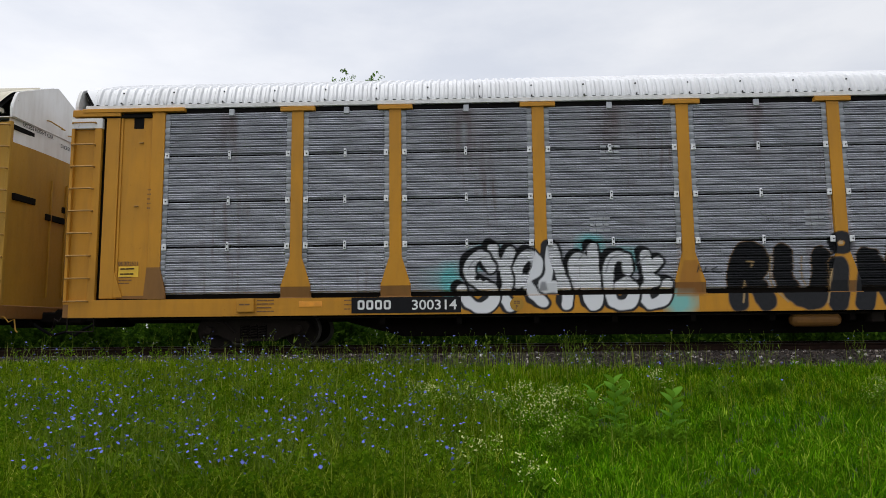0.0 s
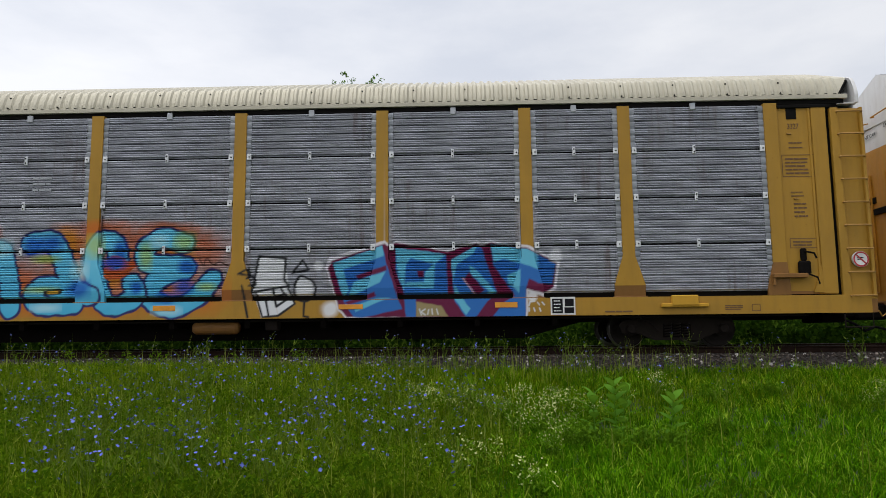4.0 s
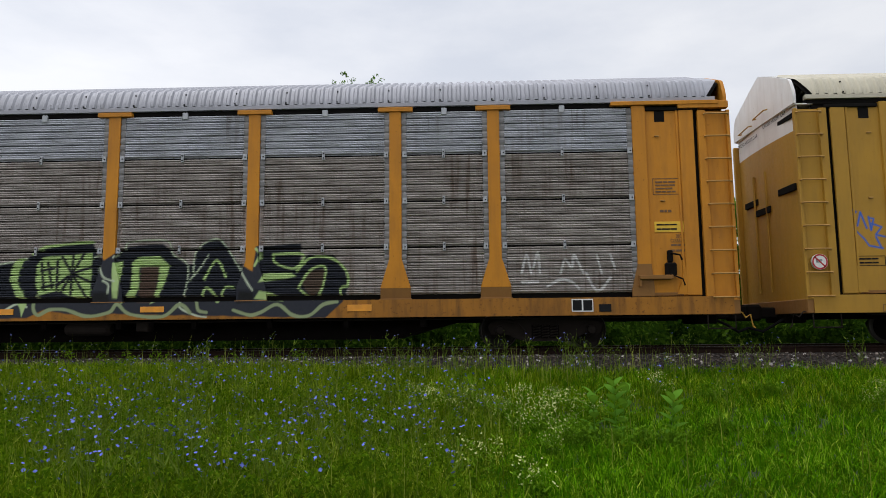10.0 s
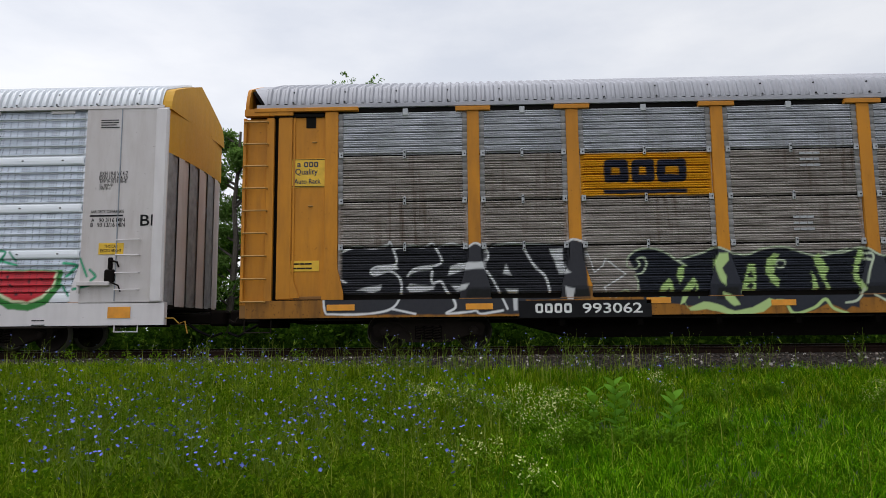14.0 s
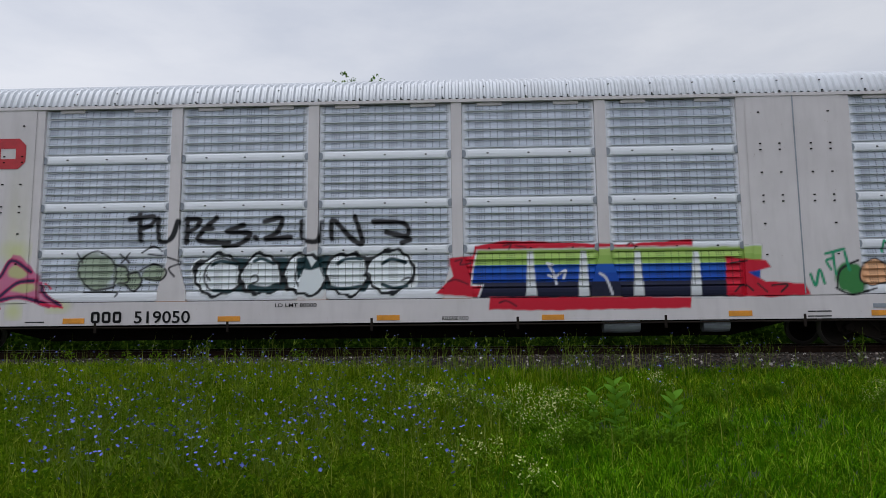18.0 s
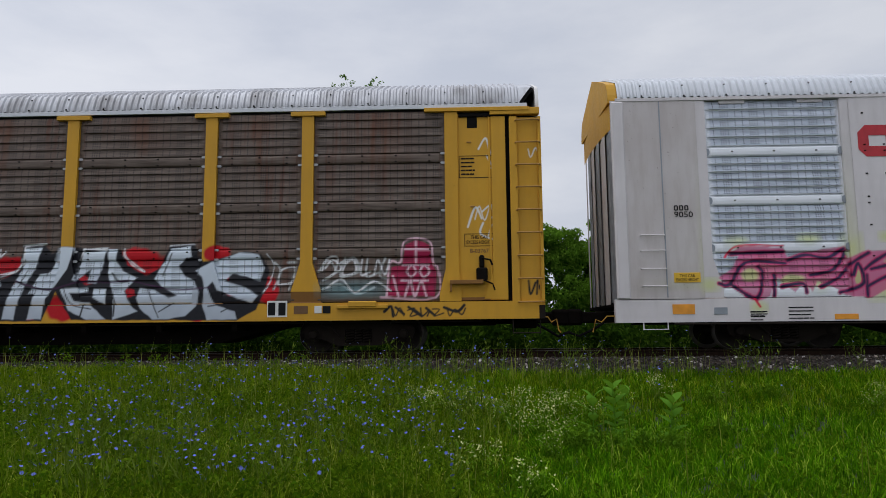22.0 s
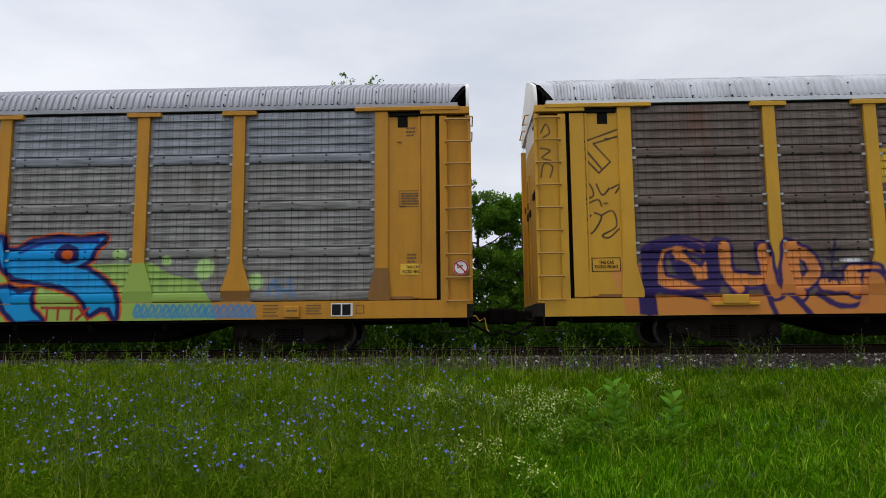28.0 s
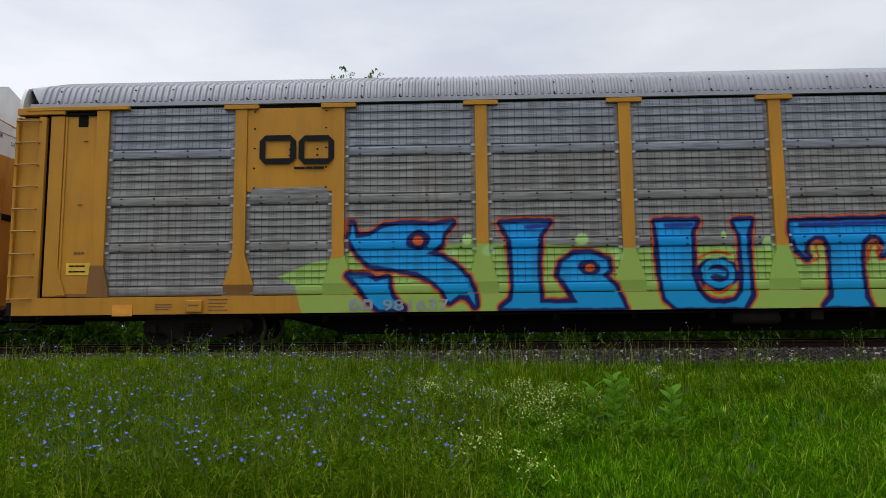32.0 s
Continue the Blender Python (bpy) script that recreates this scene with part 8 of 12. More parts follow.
e_spray.strokes([curve([(4.79, 1.92), (4.75, 1.31), (4.96, 1.02)]), curve([(4.79, 1.88), (5.15, 1.73), (5.27, 1.44), (5.07, 1.21)]), curve([(5.44, 1.2), (5.9, 1.15), (5.96, 1.43), (6.38, 1.43)]), np.array([(5.98, 1.06), (6.14, 1.38)])], 0.105, (0.56, 0.21, 0.07), soft=0.03)
e_spray.strokes([curve([(2.04, 1.86), (1.98, 1.1), (2.1, 0.66)]), curve([(2.04, 1.91), (2.31, 2.05), (2.78, 2.07), (3.24, 1.9)]), np.array([(4.28, 1.17), (4.47, 0.63)]), np.array([(4.61, 1.26), (5.12, 0.62)]), curve([(5.28, 1), (5.68, 0.78), (6.15, 0.87), (6.19, 1.38), (6.56, 1.4)]), curve([(2.58, 1.76), (2.75, 1.38), (3.39, 1.09)]), np.array([(3.67, 1.08), (3.93, 0.85)]), np.array([(2.08, 1.15), (3.1, 1)])], 0.053, (0.030, 0.015, 0.085), soft=0.04)
e_spray.area([(1.89, 1.06), (2.17, 1.08), (2.24, 0.65), (1.92, 0.66)], (0.030, 0.015, 0.085))
e_spray.area([(4.72, 1.64), (4.84, 2.02), (4.94, 2.02), (5.05, 1.02), (4.59, 1.03)], (0.56, 0.21, 0.07))
e_spray.strokes([np.array([(5.58, 1.82), (5.76, 1.86)]), np.array([(5.69, 2.06), (5.6, 1.58)]), np.array([(5.52, 1.68), (5.8, 1.67)]), np.array([(5.5, 1.39), (5.78, 1.44)]), np.array([(5.6, 1.53), (5.71, 1.2)]), np.array([(5.69, 1.48), (5.53, 1.25)])], 0.029, (0.03, 0.02, 0.05))
e_spray.blob(5.98, 1.65, 0.191, 0.038, (0.7, 0.7, 0.7), 0.5, 0.9)
e_spray.area([(6.03, 0.8), (6.21, 1.43), (6.47, 1.4), (6.66, 1.07), (6.97, 1.03), (6.99, 0.68), (5.93, 0.68)], (0.52, 0.20, 0.06), fade=0.85)
e_spray.strokes([curve([(6.1, 1.43), (6.47, 1.41), (6.64, 1.01), (6.67, 0.67)])], 0.033, (0.030, 0.015, 0.085))
e_spray.area([(1.97, 0.97), (2.04, 1.83), (2.27, 2.01), (2.68, 2.14), (3.1, 1.98), (3.21, 1.76), (2.98, 1.87), (2.67, 1.96), (2.4, 1.88), (2.3, 1.56), (2.3, 1.23), (2.5, 1.1), (3.13, 1.01), (3.23, 0.9), (2.29, 1.07), (2.23, 1.02), (2.26, 0.63), (1.97, 0.64)], (0.022, 0.012, 0.075))
e_spray.area([(2.59, 1.55), (2.7, 1.71), (2.91, 1.6), (3.04, 1.28), (3.36, 1.33), (3.35, 1.17), (3.04, 1.22), (2.79, 1.39)], (0.022, 0.012, 0.075))
e_spray.area([(3.22, 1.98), (3.47, 2.03), (3.45, 1.06), (3.24, 1.11)], (0.022, 0.012, 0.075))
# dark red letters edged in pale pink
e_spray.area([(6.91, 1.06), (6.87, 1.34), (6.81, 1.84), (7.02, 2), (7.28, 1.95), (7.39, 1.06)], (0.26, 0.01, 0.03))
e_spray.area([(7.45, 1.06), (7.37, 1.89), (7.59, 2.05), (7.82, 1.94), (7.87, 1.05)], (0.26, 0.01, 0.03))
e_spray.area([(7.89, 1.11), (7.82, 1.83), (7.98, 2.05), (8.19, 1.88), (8.2, 1.1)], (0.26, 0.01, 0.03))
e_spray.area([(8.19, 1.82), (8.77, 1.98), (8.86, 1.26), (9.01, 1.1), (8.23, 1.08)], (0.26, 0.01, 0.03))
e_spray.strokes([curve([(6.88, 1.09), (6.81, 1.84), (7.02, 2.03), (7.31, 1.89), (7.28, 1.58), (6.88, 1.53), (6.91, 1.06), (7.36, 1.09)]), curve([(7.42, 1.06), (7.37, 1.83), (7.59, 2.08), (7.82, 1.83), (7.84, 1.08)]), curve([(7.56, 1.55), (7.64, 1.64), (7.74, 1.55), (7.65, 1.47), (7.56, 1.55)]), curve([(7.56, 1.08), (7.56, 1.44), (7.67, 1.11), (7.73, 1.44)]), curve([(7.86, 1.27), (7.8, 1.83), (7.98, 2.04), (8.19, 1.82), (8.19, 1.27), (8.03, 1.08), (7.86, 1.27)]), np.array([(7.93, 1.52), (8.12, 1.52)]), np.array([(7.99, 1.88), (8.02, 1.33)]), curve([(8.19, 1.82), (8.49, 2.01), (8.78, 1.95), (8.82, 1.65), (9.07, 1.7)]), curve([(8.24, 1.32), (8.8, 1.46), (8.64, 1.26), (9.01, 1.12)]), np.array([(6.91, 1.06), (9.01, 1.08)]), curve([(8.7, 1.21), (8.83, 1.43), (8.98, 1.2)])], 0.019, (0.60, 0.42, 0.47))
e_spray.strokes([curve([(9.27, 0.82), (9.38, 0.74), (9.49, 0.84)]), np.array([(9.55, 0.82), (9.63, 0.73)])], 0.016, (0.55, 0.5, 0.4))
e_spray.strokes([np.array([(9.32, 2.48), (9.46, 2.31), (9.38, 2.14), (9.5, 2.08)]), np.array([(9.36, 1.97), (9.51, 1.86), (9.35, 1.72), (9.54, 1.75)])], 0.014, INK)
# black marker figures on the yellow end
e_spray.strokes([np.array([(0.8, 3.99), (1.84, 4.36), (1.74, 4.18), (1.16, 4.01), (1.48, 3.64), (1.25, 3.42), (1.01, 3.69), (0.82, 3.98)]), np.array([(0.98, 3.92), (1.3, 3.51)])], 0.016, INK)
e_spray.strokes([curve([(0.97, 3.16), (1.06, 3.2), (1.13, 2.98), (0.95, 2.89)]), curve([(1.19, 3.2), (1.3, 2.98), (1.44, 3.11)]), curve([(1.48, 3.11), (1.66, 3.19), (1.56, 3.02)]), curve([(0.99, 2.8), (1.21, 2.89), (1.28, 2.76)]), curve([(1.06, 2.58), (0.91, 2.37), (1.07, 2.23), (1.27, 2.54), (1.14, 2.63)]), curve([(1.27, 2.58), (1.49, 2.66), (1.55, 2.36), (1.28, 2.19), (1.4, 2.14), (1.6, 2.31)])], 0.016, INK)
e_spray.strokes([curve([(0.14, 4.25), (0.24, 4.43), (0.31, 4.25), (0.18, 4.16)]), curve([(0.12, 3.94), (0.31, 3.89), (0.15, 3.75), (0.32, 3.69)]), curve([(0.12, 3.35), (0.18, 3.62), (0.35, 3.57), (0.3, 3.35)]), curve([(0.52, 4.15), (0.55, 3.88), (0.57, 3.61), (0.59, 3.26), (0.61, 2.9), (0.62, 2.19)])], 0.014, INK)
# blue marker letters on the ochre end
b_spray.strokes([np.array([(0.86, 2.69), (0.9, 2.41)]), np.array([(0.86, 2.69), (1.06, 2.56), (0.9, 2.41)]), np.array([(1.07, 2.29), (1.14, 2.55), (1.24, 2.24)]), np.array([(1.29, 2.46), (1.32, 2.2), (1.38, 2.42), (1.29, 2.44)]), np.array([(1.33, 2.33), (1.52, 2.26), (1.4, 2.11), (1.57, 2.07)]), np.array([(0.96, 2.27), (1.18, 2.03), (1.26, 1.9), (1.51, 1.85)]), np.array([(1.4, 2.07), (1.49, 1.85)])], 0.017, (0.05, 0.12, 0.42))
# sixth car: green ground with blue letters in dark blue and orange
f_spray.area([(5.33, 1.33), (6.05, 1.62), (6.61, 1.7), (6.77, 1.84), (9.02, 1.95), (10.2, 1.93), (12.2, 1.82), (14.95, 1.79), (15.33, 1.76), (15.32, 0.54), (5.84, 0.6), (5.69, 1.16)], (0.28, 0.42, 0.10), fade=0.9)
f_spray.area([(14.76, 1.84), (17.91, 1.8), (19.91, 1.75), (21.01, 1.76), (21.38, 1.53), (21.92, 1.39), (22.22, 0.97), (22.3, 0.61), (22.03, 0.6), (14.76, 0.65)], (0.28, 0.42, 0.10), fade=0.9)
f_spray.blob(9.05, 2.03, 0.092, 0.108, (0.36, 0.52, 0.20), 0.2, 1.0)
f_spray.blob(9.48, 1.8, 0.152, 0.119, (0.36, 0.52, 0.20), 0.2, 1.0)
f_spray.blob(11.28, 2, 0.13, 0.119, (0.36, 0.52, 0.20), 0.2, 1.0)
f_spray.blob(13.99, 2.05, 0.054, 0.076, (0.36, 0.52, 0.20), 0.2, 1.0)
f_spray.blob(14.82, 1.87, 0.108, 0.136, (0.36, 0.52, 0.20), 0.2, 1.0)
f_spray.blob(11.93, 1.69, 0.108, 0.108, (0.36, 0.52, 0.20), 0.2, 1.0)
f_spray.blob(8.69, 1.78, 0.217, 0.108, (0.36, 0.52, 0.20), 0.2, 1.0)
f_spray.blob(20.36, 1.93, 0.135, 0.124, (0.36, 0.52, 0.20), 0.2, 1.0)
f_spray.blob(21.29, 1.79, 0.101, 0.112, (0.36, 0.52, 0.20), 0.2, 1.0)
f_spray.blob(22.05, 1.62, 0.18, 0.214, (0.36, 0.52, 0.20), 0.2, 1.0)
f_spray.blob(23.06, 1.37, 0.146, 0.157, (0.36, 0.52, 0.20), 0.2, 1.0)
f_spray.blob(17.72, 2, 0.079, 0.079, (0.36, 0.52, 0.20), 0.2, 1.0)
f_spray.strokes([np.array([(6.76, 2.06), (6.8, 2.36), (6.88, 2.06), (7.15, 2.12), (7.45, 2.28), (7.81, 2.34), (8.32, 2.3), (8.75, 2.35), (8.58, 2.15), (8.54, 1.95), (8.35, 1.8), (8.23, 1.75), (8.51, 1.68), (8.82, 1.5), (9.06, 1.25), (9.18, 0.94), (9.19, 0.75), (9.06, 0.94), (8.88, 0.95), (8.7, 0.82), (8.59, 1.04), (8.38, 1.24), (8.06, 1.4), (7.55, 1.49), (7.14, 1.56), (6.92, 1.78), (6.76, 2.06)]), np.array([(6.76, 1.34), (7.1, 1.33), (7.26, 1.22), (7.51, 1.28), (7.5, 1.1), (7.59, 0.88), (7.8, 0.69), (7.34, 0.69), (7.13, 0.89), (6.96, 1.14), (6.76, 1.34)])], 0.131, (0.50, 0.095, 0.010))
f_spray.strokes([np.array([(6.76, 2.06), (6.8, 2.36), (6.88, 2.06), (7.15, 2.12), (7.45, 2.28), (7.81, 2.34), (8.32, 2.3), (8.75, 2.35), (8.58, 2.15), (8.54, 1.95), (8.35, 1.8), (8.23, 1.75), (8.51, 1.68), (8.82, 1.5), (9.06, 1.25), (9.18, 0.94), (9.19, 0.75), (9.06, 0.94), (8.88, 0.95), (8.7, 0.82), (8.59, 1.04), (8.38, 1.24), (8.06, 1.4), (7.55, 1.49), (7.14, 1.56), (6.92, 1.78), (6.76, 2.06)]), np.array([(6.76, 1.34), (7.1, 1.33), (7.26, 1.22), (7.51, 1.28), (7.5, 1.1), (7.59, 0.88), (7.8, 0.69), (7.34, 0.69), (7.13, 0.89), (6.96, 1.14), (6.76, 1.34)])], 0.093, (0.006, 0.008, 0.080))
f_spray.area([(6.76, 2.06), (6.8, 2.36), (6.88, 2.06), (7.15, 2.12), (7.45, 2.28), (7.81, 2.34), (8.32, 2.3), (8.75, 2.35), (8.58, 2.15), (8.54, 1.95), (8.35, 1.8), (8.23, 1.75), (8.51, 1.68), (8.82, 1.5), (9.06, 1.25), (9.18, 0.94), (9.19, 0.75), (9.06, 0.94), (8.88, 0.95), (8.7, 0.82), (8.59, 1.04), (8.38, 1.24), (8.06, 1.4), (7.55, 1.49), (7.14, 1.56), (6.92, 1.78)], (0.008, 0.27, 0.52), top=(0.035, 0.27, 0.62))
f_spray.area([(6.76, 1.34), (7.1, 1.33), (7.26, 1.22), (7.51, 1.28), (7.5, 1.1), (7.59, 0.88), (7.8, 0.69), (7.34, 0.69), (7.13, 0.89), (6.96, 1.14)], (0.008, 0.27, 0.52), top=(0.035, 0.27, 0.62))
f_spray.strokes([np.array([(9.73, 2.33), (10.63, 2.34), (10.44, 2.09), (10.4, 1.65), (10.42, 0.77), (11.15, 0.76), (10.97, 1.09), (10.82, 1.31), (10.88, 1.55), (11.12, 1.7), (11.45, 1.72), (11.74, 1.58), (11.77, 1.41), (11.63, 1.3), (11.86, 1.08), (12.03, 0.67), (9.71, 0.68), (9.9, 0.83), (9.95, 1.1), (9.91, 1.99), (9.73, 2.33)])], 0.131, (0.50, 0.095, 0.010))
f_spray.strokes([np.array([(9.73, 2.33), (10.63, 2.34), (10.44, 2.09), (10.4, 1.65), (10.42, 0.77), (11.15, 0.76), (10.97, 1.09), (10.82, 1.31), (10.88, 1.55), (11.12, 1.7), (11.45, 1.72), (11.74, 1.58), (11.77, 1.41), (11.63, 1.3), (11.86, 1.08), (12.03, 0.67), (9.71, 0.68), (9.9, 0.83), (9.95, 1.1), (9.91, 1.99), (9.73, 2.33)])], 0.093, (0.006, 0.008, 0.080))
f_spray.area([(9.73, 2.33), (10.63, 2.34), (10.44, 2.09), (10.4, 1.65), (10.42, 0.77), (11.15, 0.76), (10.97, 1.09), (10.82, 1.31), (10.88, 1.55), (11.12, 1.7), (11.45, 1.72), (11.74, 1.58), (11.77, 1.41), (11.63, 1.3), (11.86, 1.08), (12.03, 0.67), (9.71, 0.68), (9.9, 0.83), (9.95, 1.1), (9.91, 1.99)], (0.008, 0.27, 0.52), top=(0.035, 0.27, 0.62))
f_spray.strokes([np.array([(12.7, 2.31), (13.47, 2.32), (13.36, 2.11), (13.34, 1.28), (13.44, 0.95), (13.62, 0.75), (13.9, 0.71), (14.14, 0.78), (14.28, 0.96), (14.33, 1.27), (14.31, 2.04), (14.2, 2.29), (14.51, 2.32), (14.41, 2.04), (14.43, 1.38), (14.41, 0.89), (14.28, 0.66), (13.02, 0.66), (12.82, 0.85), (12.76, 1.29), (12.73, 2.06), (12.7, 2.31)])], 0.131, (0.50, 0.095, 0.010))
f_spray.strokes([np.array([(12.7, 2.31), (13.47, 2.32), (13.36, 2.11), (13.34, 1.28), (13.44, 0.95), (13.62, 0.75), (13.9, 0.71), (14.14, 0.78), (14.28, 0.96), (14.33, 1.27), (14.31, 2.04), (14.2, 2.29), (14.51, 2.32), (14.41, 2.04), (14.43, 1.38), (14.41, 0.89), (14.28, 0.66), (13.02, 0.66), (12.82, 0.85), (12.76, 1.29), (12.73, 2.06), (12.7, 2.31)])], 0.093, (0.006, 0.008, 0.080))
f_spray.area([(12.7, 2.31), (13.47, 2.32), (13.36, 2.11), (13.34, 1.28), (13.44, 0.95), (13.62, 0.75), (13.9, 0.71), (14.14, 0.78), (14.28, 0.96), (14.33, 1.27), (14.31, 2.04), (14.2, 2.29), (14.51, 2.32), (14.41, 2.04), (14.43, 1.38), (14.41, 0.89), (14.28, 0.66), (13.02, 0.66), (12.82, 0.85), (12.76, 1.29), (12.73, 2.06)], (0.008, 0.27, 0.52), top=(0.035, 0.27, 0.62))
f_spray.strokes([np.array([(15.27, 2.27), (16.42, 2.29), (17.57, 2.31), (17.42, 2.05), (17.23, 1.81), (16.96, 1.65), (17.02, 1.84), (16.91, 2), (16.73, 2.03), (16.58, 1.9), (16.54, 1.57), (16.53, 0.81), (16.61, 0.65), (15.8, 0.66), (15.96, 0.82), (15.99, 1.25), (16, 1.8), (15.87, 2), (15.71, 2.02), (15.54, 1.91), (15.48, 1.69), (15.54, 1.6), (15.38, 1.75), (15.27, 2.03), (15.27, 2.27)])], 0.131, (0.50, 0.095, 0.010))
f_spray.strokes([np.array([(15.27, 2.27), (16.42, 2.29), (17.57, 2.31), (17.42, 2.05), (17.23, 1.81), (16.96, 1.65), (17.02, 1.84), (16.91, 2), (16.73, 2.03), (16.58, 1.9), (16.54, 1.57), (16.53, 0.81), (16.61, 0.65), (15.8, 0.66), (15.96, 0.82), (15.99, 1.25), (16, 1.8), (15.87, 2), (15.71, 2.02), (15.54, 1.91), (15.48, 1.69), (15.54, 1.6), (15.38, 1.75), (15.27, 2.03), (15.27, 2.27)])], 0.093, (0.006, 0.008, 0.080))
f_spray.area([(15.27, 2.27), (16.42, 2.29), (17.57, 2.31), (17.42, 2.05), (17.23, 1.81), (16.96, 1.65), (17.02, 1.84), (16.91, 2), (16.73, 2.03), (16.58, 1.9), (16.54, 1.57), (16.53, 0.81), (16.61, 0.65), (15.8, 0.66), (15.96, 0.82), (15.99, 1.25), (16, 1.8), (15.87, 2), (15.71, 2.02), (15.54, 1.91), (15.48, 1.69), (15.54, 1.6), (15.38, 1.75), (15.27, 2.03)], (0.008, 0.27, 0.52), top=(0.035, 0.27, 0.62))
f_spray.strokes([np.array([(17.9, 1.99), (17.97, 2.28), (18.03, 1.99), (18.32, 2.04), (18.66, 2.2), (19.04, 2.26), (19.58, 2.22), (20.03, 2.27), (19.84, 2.08), (19.77, 1.88), (19.55, 1.73), (19.42, 1.69), (19.71, 1.62), (20.02, 1.44), (20.25, 1.2), (20.34, 0.9), (20.33, 0.71), (20.22, 0.9), (20.02, 0.9), (19.83, 0.78), (19.73, 0.99), (19.53, 1.19), (19.21, 1.34), (18.68, 1.44), (18.25, 1.51), (18.04, 1.72), (17.9, 1.99)]), np.array([(17.83, 1.28), (18.19, 1.28), (18.35, 1.17), (18.62, 1.23), (18.59, 1.06), (18.66, 0.84), (18.86, 0.66), (18.38, 0.65), (18.17, 0.85), (18.02, 1.1), (17.83, 1.28)])], 0.131, (0.50, 0.095, 0.010))
f_spray.strokes([np.array([(17.9, 1.99), (17.97, 2.28), (18.03, 1.99), (18.32, 2.04), (18.66, 2.2), (19.04, 2.26), (19.58, 2.22), (20.03, 2.27), (19.84, 2.08), (19.77, 1.88), (19.55, 1.73), (19.42, 1.69), (19.71, 1.62), (20.02, 1.44), (20.25, 1.2), (20.34, 0.9), (20.33, 0.71), (20.22, 0.9), (20.02, 0.9), (19.83, 0.78), (19.73, 0.99), (19.53, 1.19), (19.21, 1.34), (18.68, 1.44), (18.25, 1.51), (18.04, 1.72), (17.9, 1.99)]), np.array([(17.83, 1.28), (18.19, 1.28), (18.35, 1.17), (18.62, 1.23), (18.59, 1.06), (18.66, 0.84), (18.86, 0.66), (18.38, 0.65), (18.17, 0.85), (18.02, 1.1), (17.83, 1.28)])], 0.093, (0.006, 0.008, 0.080))
f_spray.area([(17.9, 1.99), (17.97, 2.28), (18.03, 1.99), (18.32, 2.04), (18.66, 2.2), (19.04, 2.26), (19.58, 2.22), (20.03, 2.27), (19.84, 2.08), (19.77, 1.88), (19.55, 1.73), (19.42, 1.69), (19.71, 1.62), (20.02, 1.44), (20.25, 1.2), (20.34, 0.9), (20.33, 0.71), (20.22, 0.9), (20.02, 0.9), (19.83, 0.78), (19.73, 0.99), (19.53, 1.19), (19.21, 1.34), (18.68, 1.44), (18.25, 1.51), (18.04, 1.72)], (0.008, 0.27, 0.52), top=(0.035, 0.27, 0.62))
f_spray.area([(17.83, 1.28), (18.19, 1.28), (18.35, 1.17), (18.62, 1.23), (18.59, 1.06), (18.66, 0.84), (18.86, 0.66), (18.38, 0.65), (18.17, 0.85), (18.02, 1.1)], (0.008, 0.27, 0.52), top=(0.035, 0.27, 0.62))
f_spray.blob(19.29, 1.95, 0.262, 0.196, (0.006, 0.008, 0.080), 0.05, 1.0)
f_spray.blob(19.3, 1.94, 0.11, 0.098, (0.50, 0.095, 0.010), 0.1, 1.0)
f_spray.blob(8.08, 2.02, 0.24, 0.196, (0.006, 0.008, 0.080), 0.05, 1.0)
f_spray.blob(8.09, 2.01, 0.101, 0.098, (0.50, 0.095, 0.010), 0.1, 1.0)
f_spray.blob(11.39, 1.45, 0.218, 0.142, (0.006, 0.008, 0.080), 0.05, 1.0)
f_spray.blob(11.41, 1.44, 0.092, 0.071, (0.50, 0.095, 0.010), 0.1, 1.0)
f_spray.blob(13.82, 1.29, 0.392, 0.327, (0.006, 0.008, 0.080), 0.05, 1.0)
f_spray.strokes([curve([(13.59, 1.37), (13.7, 1.5), (13.92, 1.52), (14.09, 1.38), (14.07, 1.18), (13.87, 1.08), (13.68, 1.15), (13.61, 1.26), (13.78, 1.34), (13.95, 1.3)])], 0.054, (0.008, 0.27, 0.52))
f_spray.area([(13.51, 1.83), (14.09, 1.84), (14.07, 1.69), (13.78, 1.74), (13.52, 1.63)], (0.28, 0.42, 0.10))
f_spray.strokes([curve([(13.49, 1.61), (13.78, 1.72), (14.09, 1.67)])], 0.027, (0.50, 0.095, 0.010))
f_spray.strokes([curve([(13.59, 1.06), (13.84, 0.93), (14.09, 1.08)])], 0.027, (0.50, 0.095, 0.010))
f_spray.strokes([curve([(15.82, 1.86), (15.71, 1.8), (15.76, 1.58), (15.62, 1.52)]), curve([(16.68, 1.52), (16.72, 1.73), (16.83, 1.84), (16.96, 1.76), (16.87, 1.65)])], 0.027, (0.50, 0.095, 0.010))
f_spray.strokes([np.array([(10.21, 2.25), (10.56, 2.27)]), np.array([(12.89, 2.24), (13.39, 2.25)]), np.array([(15.44, 2.22), (17.52, 2.25)]), curve([(18.38, 2.01), (18.71, 2.16), (19.14, 2.22), (19.9, 2.21)])], 0.044, (0.010, 0.030, 0.22), soft=0.04)
f_spray.strokes([np.array([(18.88, 0.9), (19.32, 0.89)]), np.array([(18.99, 0.89), (18.98, 0.67)]), np.array([(19.21, 0.89), (19.2, 0.67)]), np.array([(19.29, 0.89), (19.65, 0.89)]), np.array([(19.48, 0.89), (19.47, 0.67)]), np.array([(19.59, 0.92), (19.8, 0.66)]), np.array([(19.81, 0.88), (19.58, 0.67)])], 0.028, (0.30, 0.04, 0.02))
